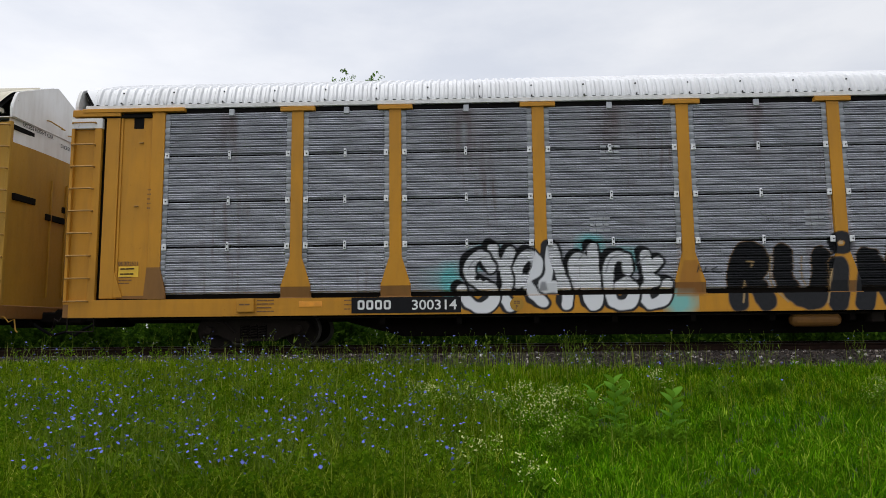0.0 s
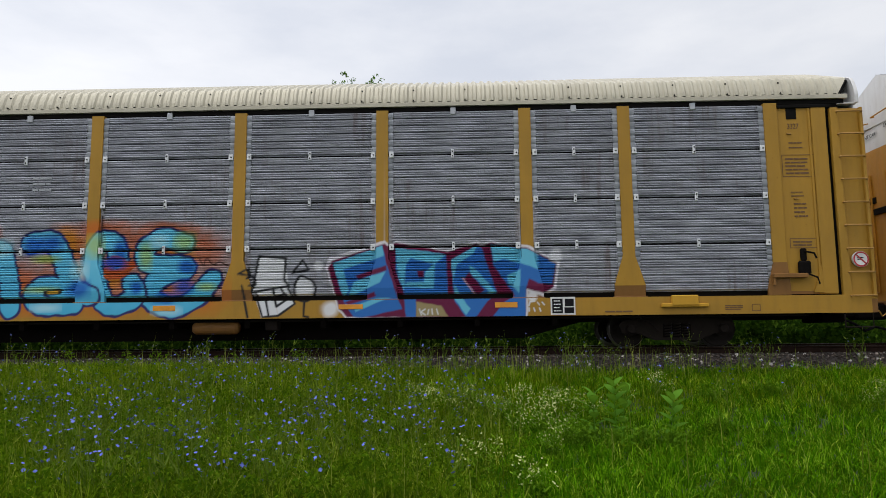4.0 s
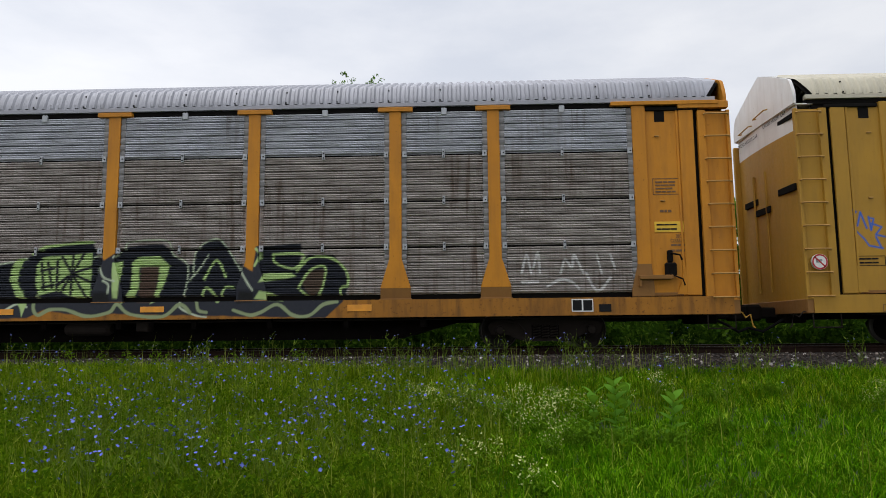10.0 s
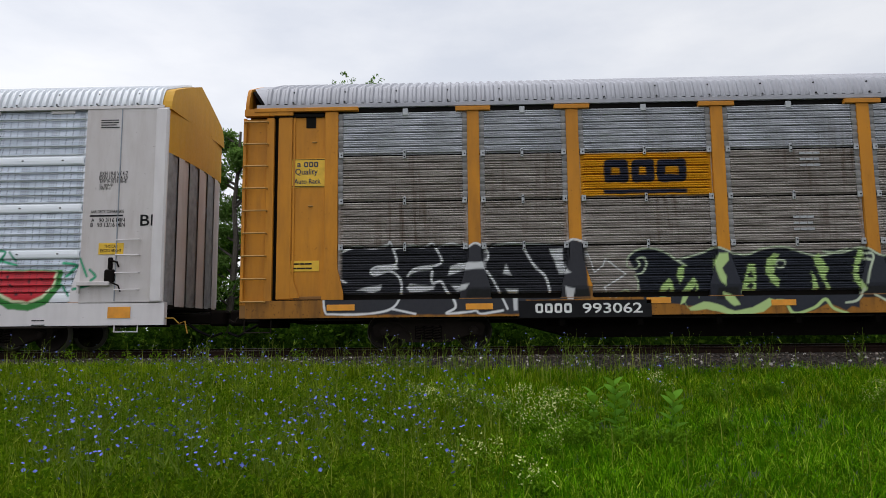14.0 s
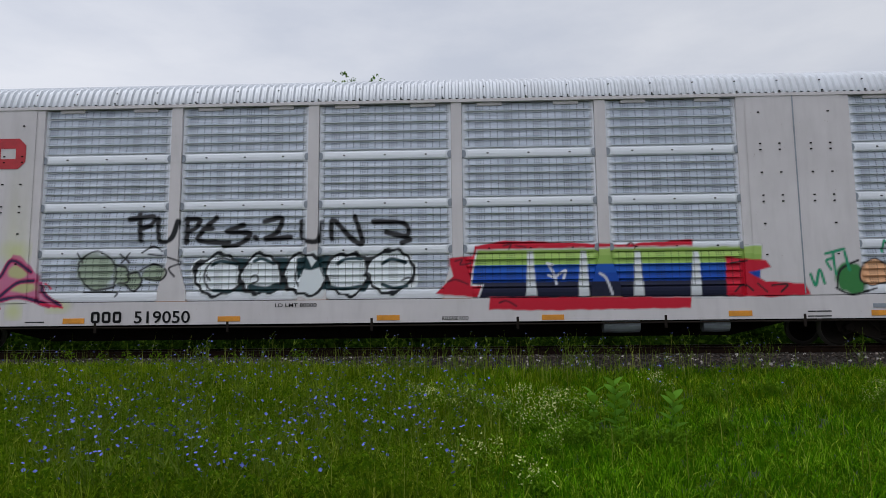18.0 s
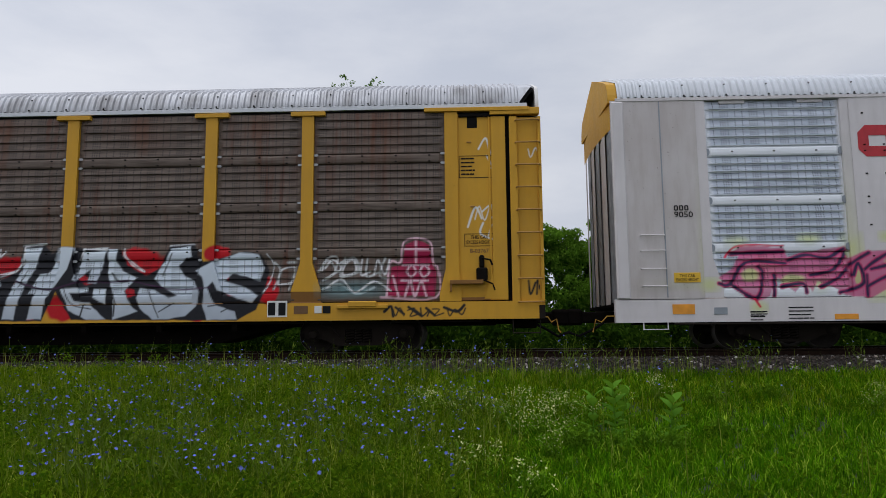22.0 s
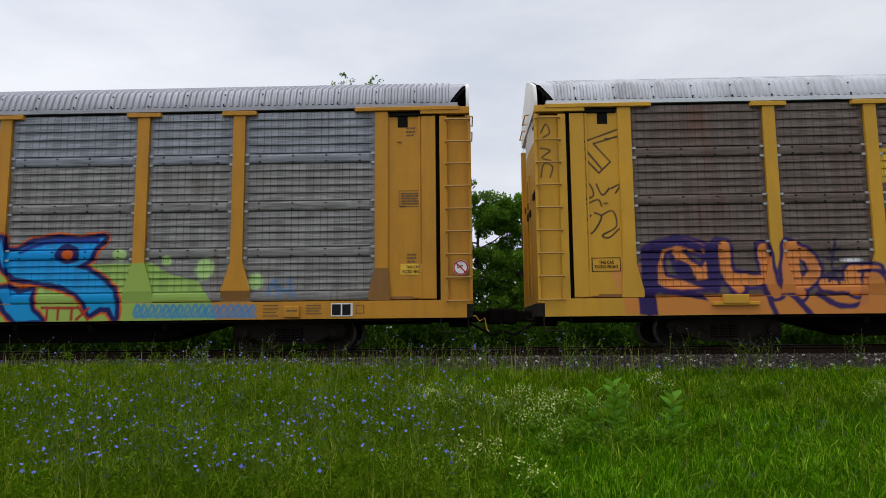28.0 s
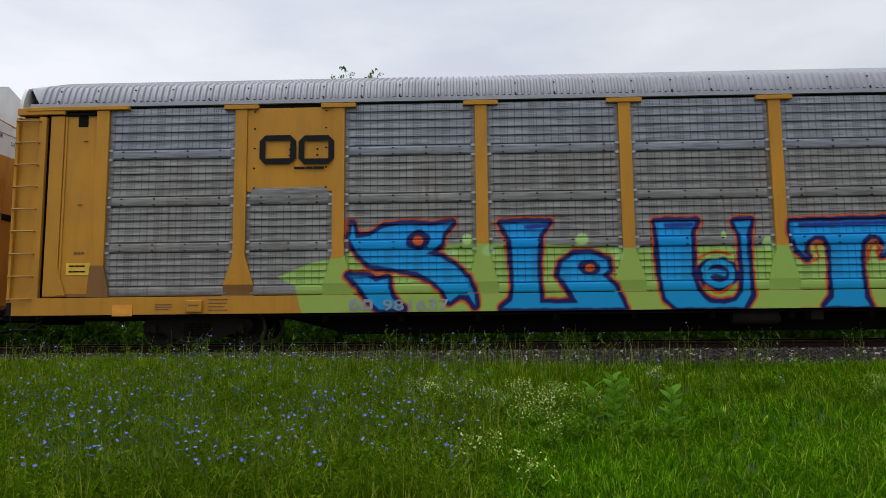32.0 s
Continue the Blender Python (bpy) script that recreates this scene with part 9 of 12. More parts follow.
f_spray.strokes([curve([(20.71, 0.76), (20.76, 0.93), (20.82, 0.85), (20.74, 0.71), (20.84, 0.72)])], 0.028, (0.03, 0.20, 0.42), soft=0.04, fade=0.85)
f_spray.strokes([curve([(20.85, 0.76), (20.9, 0.93), (20.96, 0.84), (20.88, 0.71), (20.98, 0.72)])], 0.028, (0.03, 0.20, 0.42), soft=0.04, fade=0.85)
f_spray.strokes([curve([(20.99, 0.76), (21.05, 0.93), (21.11, 0.84), (21.02, 0.71), (21.12, 0.72)])], 0.028, (0.03, 0.20, 0.42), soft=0.04, fade=0.85)
f_spray.strokes([curve([(21.13, 0.76), (21.19, 0.92), (21.25, 0.84), (21.16, 0.7), (21.26, 0.72)])], 0.028, (0.03, 0.20, 0.42), soft=0.04, fade=0.85)
f_spray.strokes([curve([(21.28, 0.76), (21.33, 0.92), (21.39, 0.84), (21.3, 0.7), (21.4, 0.71)])], 0.028, (0.03, 0.20, 0.42), soft=0.04, fade=0.85)
f_spray.strokes([curve([(21.42, 0.76), (21.47, 0.92), (21.53, 0.84), (21.45, 0.7), (21.54, 0.71)])], 0.028, (0.03, 0.20, 0.42), soft=0.04, fade=0.85)
f_spray.strokes([curve([(21.56, 0.76), (21.61, 0.92), (21.67, 0.84), (21.59, 0.7), (21.69, 0.71)])], 0.028, (0.03, 0.20, 0.42), soft=0.04, fade=0.85)
f_spray.strokes([curve([(21.7, 0.75), (21.75, 0.92), (21.81, 0.84), (21.73, 0.7), (21.83, 0.71)])], 0.028, (0.03, 0.20, 0.42), soft=0.04, fade=0.85)
f_spray.strokes([curve([(21.84, 0.75), (21.9, 0.92), (21.96, 0.83), (21.87, 0.7), (21.97, 0.71)])], 0.028, (0.03, 0.20, 0.42), soft=0.04, fade=0.85)
f_spray.strokes([curve([(21.98, 0.75), (22.04, 0.92), (22.1, 0.83), (22.01, 0.7), (22.11, 0.71)])], 0.028, (0.03, 0.20, 0.42), soft=0.04, fade=0.85)
f_spray.strokes([curve([(22.12, 0.75), (22.18, 0.91), (22.24, 0.83), (22.15, 0.7), (22.25, 0.7)])], 0.028, (0.03, 0.20, 0.42), soft=0.04, fade=0.85)
f_spray.strokes([curve([(22.26, 0.75), (22.32, 0.91), (22.38, 0.83), (22.29, 0.69), (22.39, 0.7)])], 0.028, (0.03, 0.20, 0.42), soft=0.04, fade=0.85)
f_spray.strokes([curve([(22.4, 0.75), (22.46, 0.91), (22.52, 0.83), (22.43, 0.69), (22.53, 0.7)])], 0.028, (0.03, 0.20, 0.42), soft=0.04, fade=0.85)
f_spray.strokes([curve([(22.54, 0.74), (22.6, 0.91), (22.66, 0.83), (22.57, 0.69), (22.67, 0.7)])], 0.028, (0.03, 0.20, 0.42), soft=0.04, fade=0.85)
f_spray.strokes([curve([(22.69, 0.74), (22.74, 0.91), (22.8, 0.82), (22.71, 0.69), (22.81, 0.7)])], 0.028, (0.03, 0.20, 0.42), soft=0.04, fade=0.85)
f_spray.strokes([curve([(22.83, 0.74), (22.88, 0.91), (22.94, 0.82), (22.85, 0.69), (22.95, 0.7)])], 0.028, (0.03, 0.20, 0.42), soft=0.04, fade=0.85)
f_spray.strokes([curve([(22.97, 0.74), (23.02, 0.9), (23.08, 0.82), (22.99, 0.69), (23.09, 0.7)])], 0.028, (0.03, 0.20, 0.42), soft=0.04, fade=0.85)
f_spray.strokes([curve([(23.32, 1.12), (23.45, 1.4), (23.53, 1.06)]), np.array([(23.49, 1.23), (23.7, 1.17)]), np.array([(23.72, 1.39), (23.8, 1.06)])], 0.034, (0.05, 0.18, 0.40), soft=0.06, fade=0.6)


# ---- pieces that only some cars carry ----
def blocks(parent, u0, u1, z0, z1, n, mat, y, th=0.3):
    """Plain framed blocks in place of a company's letters."""
    w = (u1 - u0) / (n + 0.25 * (n - 1))
    g = Geo()
    for i in range(n):
        a, b = u0 + i * w * 1.25, u0 + i * w * 1.25 + w
        t = th * min(w, z1 - z0)
        c = min(t, w * 0.2)
        outer = [(a + c, z0), (b - c, z0), (b, z0 + c), (b, z1 - c), (b - c, z1), (a + c, z1), (a, z1 - c), (a, z0 + c)]
        inner = [(min(max(p, a + t), b - t), min(max(q, z0 + t), z1 - t)) for p, q in outer]
        g.add([(p, y, q) for p, q in outer + inner], [(k, (k + 1) % 8, (k + 1) % 8 + 8, k + 8) for k in range(8)])
    return hang("emblem", g.mesh("emblem", mat, False), parent)


def jacking_box(car, u0, u1, z0, z1, mat):
    hang("jacking_pad", Geo().box(u0, u1, -1.60, -1.53, z0, z1, 0.012).mesh("jacking_pad", mat), car)
    tag(car, u0 + 0.05, (z0 + z1) / 2, [[0.1, 0.1]], 1, ink_brown, 0.03, -1.602)


def lift_bracket(car, u0, u1, z0, z1, mat):
    m, h = (u0 + u1) / 2, (u1 - u0)
    g = Geo().box(u0, u1, -1.60, -1.53, z0, z0 + 0.07, 0.01).box(m - h * 0.28, m + h * 0.28, -1.62, -1.53, z0 + 0.03, z1, 0.014)
    hang("lifting_bracket", g.mesh("lifting_bracket", mat), car)


def roundel(car, u, z, mat, r=0.13):
    n = 24
    ob = hang("roundel", Geo().prism([(u + r * math.cos(2 * math.pi * k / n), z + r * math.sin(2 * math.pi * k / n)) for k in range(n)], -1.545, -1.53).mesh("roundel", mat), car)
    tag(ob, u - 0.06, z + 0.04, [[0.05, 0.06]], 2, ink_brown, 0.022, -1.547)
    letters(ob, "F", u, z - 0.09, 0.05, 0.07, ink_brown, -1.547)


RISE_HOLED = (0.98, 1.84, 2.76, 3.715, 4.77)
base_look = dict(perforated=False, rise=RISE, caps=True, clips=clip_white, topclip=clip_grey, rung=rung_steel)

# emblems painted on the ribbed sheets: plain fields and blocks
WHITE_FIELD, YELLOW_FIELD, NAVY = (0.74, 0.74, 0.74), (0.54, 0.255, 0.022), (0.02, 0.022, 0.04)
b_spray.area([(6.66, 2.93), (9.22, 2.93), (9.22, 3.78), (6.66, 3.78)], WHITE_FIELD)
for p, q in ((7.20, 7.25), (8.72, 8.77)):
    b_spray.area([(p, 3.08), (q, 3.08), (q, 3.66), (p, 3.66)], INK)
for p in (7.20, 8.66):
    for z in (3.08, 3.61):
        b_spray.area([(p, z), (p + 0.11, z), (p + 0.11, z + 0.05), (p, z + 0.05)], INK)
for p, q in ((7.44, 7.75), (7.79, 8.08), (8.12, 8.44)):
    b_spray.strokes([np.array([(p + 0.05, 3.28), (q - 0.05, 3.28), (q - 0.05, 3.48), (p + 0.05, 3.48), (p + 0.05, 3.28)])], 0.05, INK)
for p in (7.40, 7.54, 8.24, 8.40):
    b_spray.blob(p, 3.01, 0.055, 0.055, INK, 0.1)
b_spray.area([(7.40, 3.13), (8.50, 3.13), (8.50, 3.18), (7.40, 3.18)], (0.35, 0.35, 0.35))
c_spray.area([(6.66, 2.94), (9.22, 2.94), (9.22, 3.79), (6.66, 3.79)], YELLOW_FIELD)
c_spray.area([(7.10, 2.98), (8.72, 2.98), (8.72, 3.07), (7.10, 3.07)], NAVY)
for p, q in ((7.12, 7.60), (7.66, 8.10), (8.16, 8.72)):
    c_spray.strokes([np.array([(p + 0.08, 3.28), (q - 0.08, 3.28), (q - 0.08, 3.58), (p + 0.08, 3.58), (p + 0.08, 3.28)])], 0.08, NAVY)
e_spray.area([(6.66, 3.15), (9.22, 3.15), (9.22, 3.82), (6.66, 3.82)], (0.55, 0.36, 0.06))
e_spray.area([(7.10, 3.16), (8.70, 3.16), (8.70, 3.24), (7.10, 3.24)], (0.10, 0.09, 0.06))
for p, q in ((7.14, 7.62), (7.68, 8.10), (8.16, 8.70)):
    e_spray.strokes([np.array([(p + 0.07, 3.36), (q - 0.07, 3.36), (q - 0.07, 3.70), (p + 0.07, 3.70), (p + 0.07, 3.36)])], 0.07, (0.06, 0.065, 0.10))
# rust that runs from the roof on the older cars
for k, sp in ((0, a_spray), (1, e_spray)):
    for u in ((3.2, 7.9, 10.8, 13.6) if k == 0 else (3.2, 7.9, 10.8, 16.5, 19.3, 21.7, 24.1)):
        for d in (-0.12, 0.0, 0.10):
            h = 0.45 + 0.3 * math.sin(u * 7 + d * 30)
            sp.blob(u + d, 4.68 - h * 0.6, 0.07, h, (0.10, 0.035, 0.015), 0.7, 0.55 if k else 0.4)

a_car, a_sill = autorack("yellow autorack with galvanised ribbed panels and white and black graffiti", -7.85,
                         dict(base_look, steel=steel_new, paint=yellow_paint, roof=roof_white, plate=plate_white, end_top=end_white, white_corner=True, tank=True), a_spray)
b_car, b_sill = autorack("ochre autorack with ribbed steel panels, cream roof and blue graffiti", -36.40,
                         dict(base_look, steel=steel_new, paint=ochre_paint, roof=roof_cream, plate=roof_cream, end_top=end_white, caps=False, tank=True), b_spray)
c_car, c_sill = autorack("rusty orange autorack with weathered ribbed panels and dark graffiti", -64.95,
                         dict(base_look, steel=steel_old, steel_top=steel_clean, paint=orange_paint, roof=roof_grey, plate=roof_grey, end_top=orange_paint, clips=clip_grey, sill=grime_paint), c_spray)
e_car, e_sill = autorack("yellow autorack with dirty brown perforated panels and large white graffiti", -122.0,
                         dict(base_look, perforated=True, rise=RISE_HOLED, steel=steel_brown, paint=bright_paint, roof=roof_stained, plate=roof_silver, end_top=end_white, clips=None), e_spray)
f_car, f_sill = autorack("orange-yellow autorack with grey perforated panels and blue-green graffiti", -150.55,
                         dict(base_look, perforated=True, rise=RISE_HOLED, steel=steel_grey, steel_top=steel_grey_top, paint=yellow_paint, roof=roof_grey, plate=roof_grey, end_top=end_white, clips=None,
                              skip=((1, 2), (1, 3))), f_spray)
g_car, g_sill = autorack("white-topped yellow autorack rail car at the tail of the view", -179.1,
                         dict(base_look, steel=steel_old, paint=orange_paint, roof=roof_white, plate=plate_white, end_top=end_white, clips=clip_grey), Spray())
# a flat plate over the upper half of the narrow bay
emblem_plate = Geo().box(4.70, 6.42, -1.50, -1.46, 3.02, 4.72, 0.006)
emblem_plate = hang("emblem_plate", emblem_plate.mesh("emblem_plate", yellow_paint), f_car)
hang("panel", Geo().grid([4.70, 4.74, 4.80, 6.32, 6.38, 6.42], [2.765, 2.78, 2.82, 2.90, 2.98, 3.018], np.array([[-1.462] * 6, [-1.47] * 6] + [[-1.47, -1.49, -1.50, -1.505, -1.50, -1.48]] * 2 + [[-1.47] * 6, [-1.462] * 6])).mesh("panel", steel_grey, False), f_car)
for z in (3.1, 3.5, 3.9, 4.3, 4.65):
    for u in (4.85, 6.28):
        me = stocked(("bolt",), lambda: Geo().box(-0.014, 0.014, -0.01, 0.01, -0.014, 0.014, 0.003).mesh("bolt", dark_gap))
        hang("bolt", me, emblem_plate, "", (u, -1.502, z))
side_panel(f_car, f_spray, dict(perforated=True, steel=steel_grey), 4.70, 6.41, 2.02 + 0.92, 3.02)
hand_brake(b_car, 25.98)
hand_brake(c_car, 26.02)
hand_brake(e_car, 26.10)
for car, u, z in ((a_car, 10.55, 3.85), (b_car, 10.9, 3.45), (c_car, 10.9, 3.70), (a_car, 10.3, 2.42), (c_car, 10.7, 2.45), (a_car, 14.4, 2.50)):
    tag(car, u, z, [[0.12, 0.12, 0.12], [0.1, 0.14, 0.1]], 3, clip_grey, 0.045, -1.5125, 2.6)
roundel(a_car, 8.86, 0.81, ochre_paint)
roundel(b_car, 8.98, 0.77, ochre_paint)
roundel(e_car, 11.85, 0.83, ochre_paint)


# ---- the white car with rounded steel ends ----
def white_autorack(left, spray):
    o = dict(perforated=True, deep=1.0, steel=steel_white, paint=white_paint)
    rise = (0.985, 1.845, 2.765, 3.735, 4.86)
    car = new("autorack_car")
    tagged(car, "off-white autorack with bright perforated panels and colourful graffiti", "railway car", "autorack cars of the train")
    car.matrix_basis = Matrix.Translation((left, MID, RAIL))
    moving.append((car, left))
    long = 27.15
    bays = ((1.98, 4.60), (6.76, 9.36), (9.58, 12.12), (12.34, 14.96), (15.18, 17.79), (18.01, 20.56), (22.72, 25.36))
    for a, b in bays:
        for j in range(4):
            side_panel(car, spray, o, a, b, rise[j], rise[j + 1])
        for z in rise[1:4]:
            for u in np.linspace(a + 0.5, b - 0.5, 3):
                me = stocked(("bolt",), lambda: Geo().box(-0.014, 0.014, -0.01, 0.01, -0.014, 0.014, 0.003).mesh("bolt", dark_gap))
                hang("bolt", me, car, "", (u, -1.504, z + 0.10))
            for u, s in ((a + 0.03, 1), (b - 0.03, -1)):
                me = stocked(("tab white",), lambda: Geo().prism([(-0.03, -0.08), (0.03, -0.06), (0.05, 0.0), (0.03, 0.06), (-0.03, 0.08)], -0.012, 0.01).mesh("seam_tab", zinc_sheet))
                hang("seam_tab", me, car, "", Matrix.Translation((u, -1.478, z + 0.10)) @ pose(0, 0, 0, 0, 0 if s > 0 else 180, 0))
        for u in (a + 0.55, b - 0.55):
            hang("top_lip", Geo().box(u - 0.25, u + 0.25, -1.50, -1.46, 4.80, 4.87, 0.008).mesh("top_lip", white_paint), car)
    for c in (9.47, 12.23, 15.07, 17.90, 1.88, 25.44):
        post(car, spray, white_paint, c, True, 4.89, 0.105, 0.004)
    for c in (4.68, 6.68, 20.64, 22.64):
        post(car, spray, white_paint, c, False, 4.89, 0.085)
    # plain panels
    for a, b in ((4.76, 6.60), (20.72, 22.56)):
        spans = spray.meets(a, b, 0.95, 4.9)
        top = max([s[3] for s in spans], default=1.0)
        zs = sorted(set([0.96, 4.89] + [round(z, 3) for z in np.arange(0.98, min(top, 4.9), 0.024)]))
        me = spray.lay(Geo().grid(cuts(a, b, spans), zs, -1.535).mesh("plain_panel", white_paint, False)) if spans else Geo().grid([a, b], zs, -1.535).mesh("plain_panel", white_paint, False)
        pp = hang("plain_panel", me, car)
        m = (a + b) / 2
        hang("panel_seam", Geo().box(m - 0.012, m + 0.012, -1.545, -1.53, 1.0, 4.88, 0.003).mesh("panel_seam", zinc_sheet), pp)
        for z in (4.55, 3.92, 3.80, 3.35, 2.9, 2.78, 2.35, 1.75):
            for u in (a + 0.25, a + 0.62, b - 0.62, b - 0.25) if 2.6 < z < 4.0 else (a + 0.25, b - 0.25):
                hang("bolt", stock[("bolt",)], pp, "", (u, -1.54, z))
    # end panels and ends
    for right in (False, True):
        def U(u):
            return long - u if right else u
        a, b = sorted((U(0.14), U(1.80)))
        spans = spray.meets(a, b, 0.95, 4.9)
        zs = sorted(set([0.96, 4.89] + [round(z, 3) for s in spans for z in np.arange(max(s[2], 0.98), min(s[3], 4.9), 0.024)]))
        me = Geo().grid(cuts(a, b, spans), zs, -1.535).mesh("end_panel", grimy_white, False)
        if spans:
            spray.lay(me)
        ep = hang("end_panel", me, car)
        x0, x1 = sorted((U(0.15), U(0.40)))
        hang("corner_post", Geo().box(x0, x1, -1.565, -1.44, 0.97, 4.87, 0.03).mesh("corner_post", white_paint), ep)
        x0, x1 = sorted((U(1.085), U(1.105)))
        hang("panel_seam", Geo().box(x0, x1, -1.55, -1.53, 1.0, 4.86, 0.004).mesh("panel_seam", zinc_sheet), ep)
        # folded end doors: upright zinc leaves in a bow under a yellow hood
        n = 13
        ys = [-1.52 + 3.04 * i / (n - 1) for i in range(n)]
        bow = [U(0.17 - 0.07 * (1 - abs(y / 1.52) ** 2.2)) for y in ys]
        low = 3.98 if right else 4.34
        for i in range(n - 1):
            x0, x1 = bow[i], bow[i + 1]
            d = 0.03 if i % 2 else 0.0
            s = -1 if right else 1
            v = [(x0 + s * d, ys[i], 0.9), (x1 + s * d, ys[i + 1], 0.9), (x1 + s * d, ys[i + 1], low), (x0 + s * d, ys[i], low)]
            hang("end_leaf", Geo().add(v, [(0, 1, 2, 3)]).mesh("end_leaf", grimy_white if i % 4 > 1 else zinc_light, False), car)
            hood = [(x0, ys[i], low), (x1, ys[i + 1], low), (x1, ys[i + 1] * 0.985, 4.88), (x0, ys[i] * 0.985, 4.88)]
            hang("end_hood", Geo().add(hood, [(0, 1, 2, 3)]).mesh("end_hood", bright_paint, False), car)
        gable = roof_profile()
        gable = [(-1.50, 4.86)] + [(y * 1.02, z + 0.03) for y, z in gable] + [(-y * 1.02, z + 0.03) for y, z in gable[-2::-1]] + [(1.50, 4.86)]
        x0, x1 = sorted((U(0.11), U(0.30)))
        k = len(gable)
        hang("gable", Geo().add([(x0, y, z) for y, z in gable] + [(x1, y, z) for y, z in gable], [tuple(range(k)), tuple(range(2 * k - 1, k - 1, -1))] +
                                [(i, (i + 1) % k, (i + 1) % k + k, i + k) for i in range(k)]).mesh("gable", bright_paint), car)
        x0, x1 = sorted((U(0.62), U(1.08)))
        for z in (1.22, 1.55, 1.9, 2.2):
            hang("rung", Geo().tube([(x0, -1.53, z), (x0, -1.59, z), (x1, -1.59, z), (x1, -1.53, z)], 0.013).mesh("rung", white_paint), ep)
        hang("stirrup", Geo().tube([(x0, -1.50, 0.9), (x0, -1.52, 0.40), (x1, -1.52, 0.40), (x1, -1.50, 0.9)], 0.016).mesh("stirrup", white_paint), car)
        a, b = sorted((U(-0.62), U(0.9)))
        g = Geo().box(a, b, -0.16, 0.16, 0.55, 0.78, 0.03)
        a, b = sorted((U(-0.64), U(-0.30)))
        g.box(a, b, -0.24, 0.14, 0.50, 0.84, 0.05)
        hang("coupler", g.mesh("coupler", grime_and_shade), car)
        hang("air_hose", Geo().tube([(U(0.1), -0.35, 0.55), (U(-0.15), -0.42, 0.40), (U(-0.42), -0.38, 0.28), (U(-0.62), -0.30, 0.36)], 0.03).mesh("air_hose", rubber), car)
        hang("cut_lever", Geo().tube([(U(0.3), -1.45, 0.66), (U(-0.05), -1.44, 0.66), (U(-0.15), -1.40, 0.55), (U(-0.26), -1.40, 0.60), (U(-0.32), -1.40, 0.36)], 0.014).mesh("cut_lever", ochre_paint), car)
    sl = sill(car, spray, white_paint, 0.10, long - 0.10, 0.53, 0.975)
    # dark sheet added behind the panels as the shade in their seams
    hang("inner_liner", Geo().box(0.4, long - 0.4, -1.40, -1.37, 0.7, 4.9).mesh("inner_liner", dark_gap), car)
    hang("far_side", Geo().box(0.3, long - 0.3, 1.45, 1.52, 0.55, 4.95).mesh("far_side", white_paint), car)
    hang("deck", Geo().box(0.15, long - 0.15, -1.40, 1.45, 0.84, 0.93, 0.01).mesh("deck", grime_and_shade), car)
    hang("centre_sill", Geo().prism([(0.9, 0.50), (5.4, 0.50), (6.6, 0.22), (long - 6.6, 0.22), (long - 5.4, 0.50), (long - 0.9, 0.50), (long - 0.9, 0.84), (0.9, 0.84)], -0.6, 0.6).mesh("centre_sill", grime_and_shade), car)
    hang("brake_pipe", Geo().tube([(1.2, -1.52, 0.50), (12, -1.52, 0.47), (long - 1.2, -1.52, 0.50)], 0.018).mesh("brake_pipe", cast_steel), car)
    for u in (5.2, 8.0, 10.6, 13.4, 16.2, 19.0, 21.6):
        hang("pipe_hanger", stocked(("hanger",), lambda: Geo().box(-0.025, 0.025, -1.54, -1.50, 0.38, 0.62, 0.005).mesh("pipe_hanger", cast_steel)), car, "", (u, 0, 0))
    for u, w in ((20.0, 0.5), (18.2, 0.7)):
        hang("brake_cylinder", Geo().lathe([(0.0, -w / 2), (0.12, -w / 2), (0.13, 0), (0.12, w / 2), (0.0, w / 2)], 16).mesh("brake_cylinder", zinc_sheet), car, "",
             Matrix.Translation((u, -1.30, 0.42)) @ pose(0, 0, 0, 0, 0, 90))
    hang("top_plate", Geo().box(0.25, long - 0.25, -1.548, -1.40, 4.87, 4.935, 0.004).mesh("top_plate", white_paint), car)
    rf = roof(car, roof_silver, 0.30, long - 0.30, 0.137, 0.042)
    rf.matrix_basis = Matrix.Translation((0, 0, 0.035)) @ Matrix.Diagonal((1, 1.03, 1, 1))
    for c in (3.45, 23.5):
        truck(car, c)
    hand_brake(car, 25.95, grimy_white)
    return car


d_car = white_autorack(-93.47, d_spray)

# ---- lettering, plates and bars on the cars ----
plate(a_car, 5.68, 7.79, 0.663, 0.967, ink_black, -1.5405, 0.004, 'label_plate')
blocks(a_car, 5.8, 6.44, 0.731, 0.911, 4, ink_white, -1.5465, 0.3)
letters(a_car, '300314', 7.28, 0.718, 0.86, 0.193, ink_white, -1.5465)
plate(a_car, 1.06, 1.46, 1.422, 1.627, plate_yellow, -1.48, 0.004, 'label_plate')
tag(a_car, 1.1, 1.568, [[0.1, 0.06, 0.1], [0.06, 0.11, 0.08], [0.13, 0.1], [0.08, 0.06, 0.06, 0.05]], 2, ink_black, 0.025, -1.488, 4.04)
blocks(a_car, 1.05, 1.26, 1.646, 1.727, 4, ink_brown, -1.4829999999999999, 0.3)
letters(a_car, '2521', 1.36, 1.644, 0.17, 0.080, ink_brown, -1.4829999999999999)
tag(a_car, 3.84, 0.923, [[0.12, 0.08, 0.12], [0.08, 0.14, 0.1], [0.16, 0.12], [0.1, 0.08, 0.08, 0.06]], 4, ink_brown, 0.02, -1.5414999999999999, 3.55)
tag(a_car, 5.54, 0.905, [[0.05, 0.03, 0.05], [0.03, 0.06, 0.04], [0.06, 0.05], [0.04, 0.03, 0.03, 0.02]], 3, ink_brown, 0.02, -1.5414999999999999, 4.18)
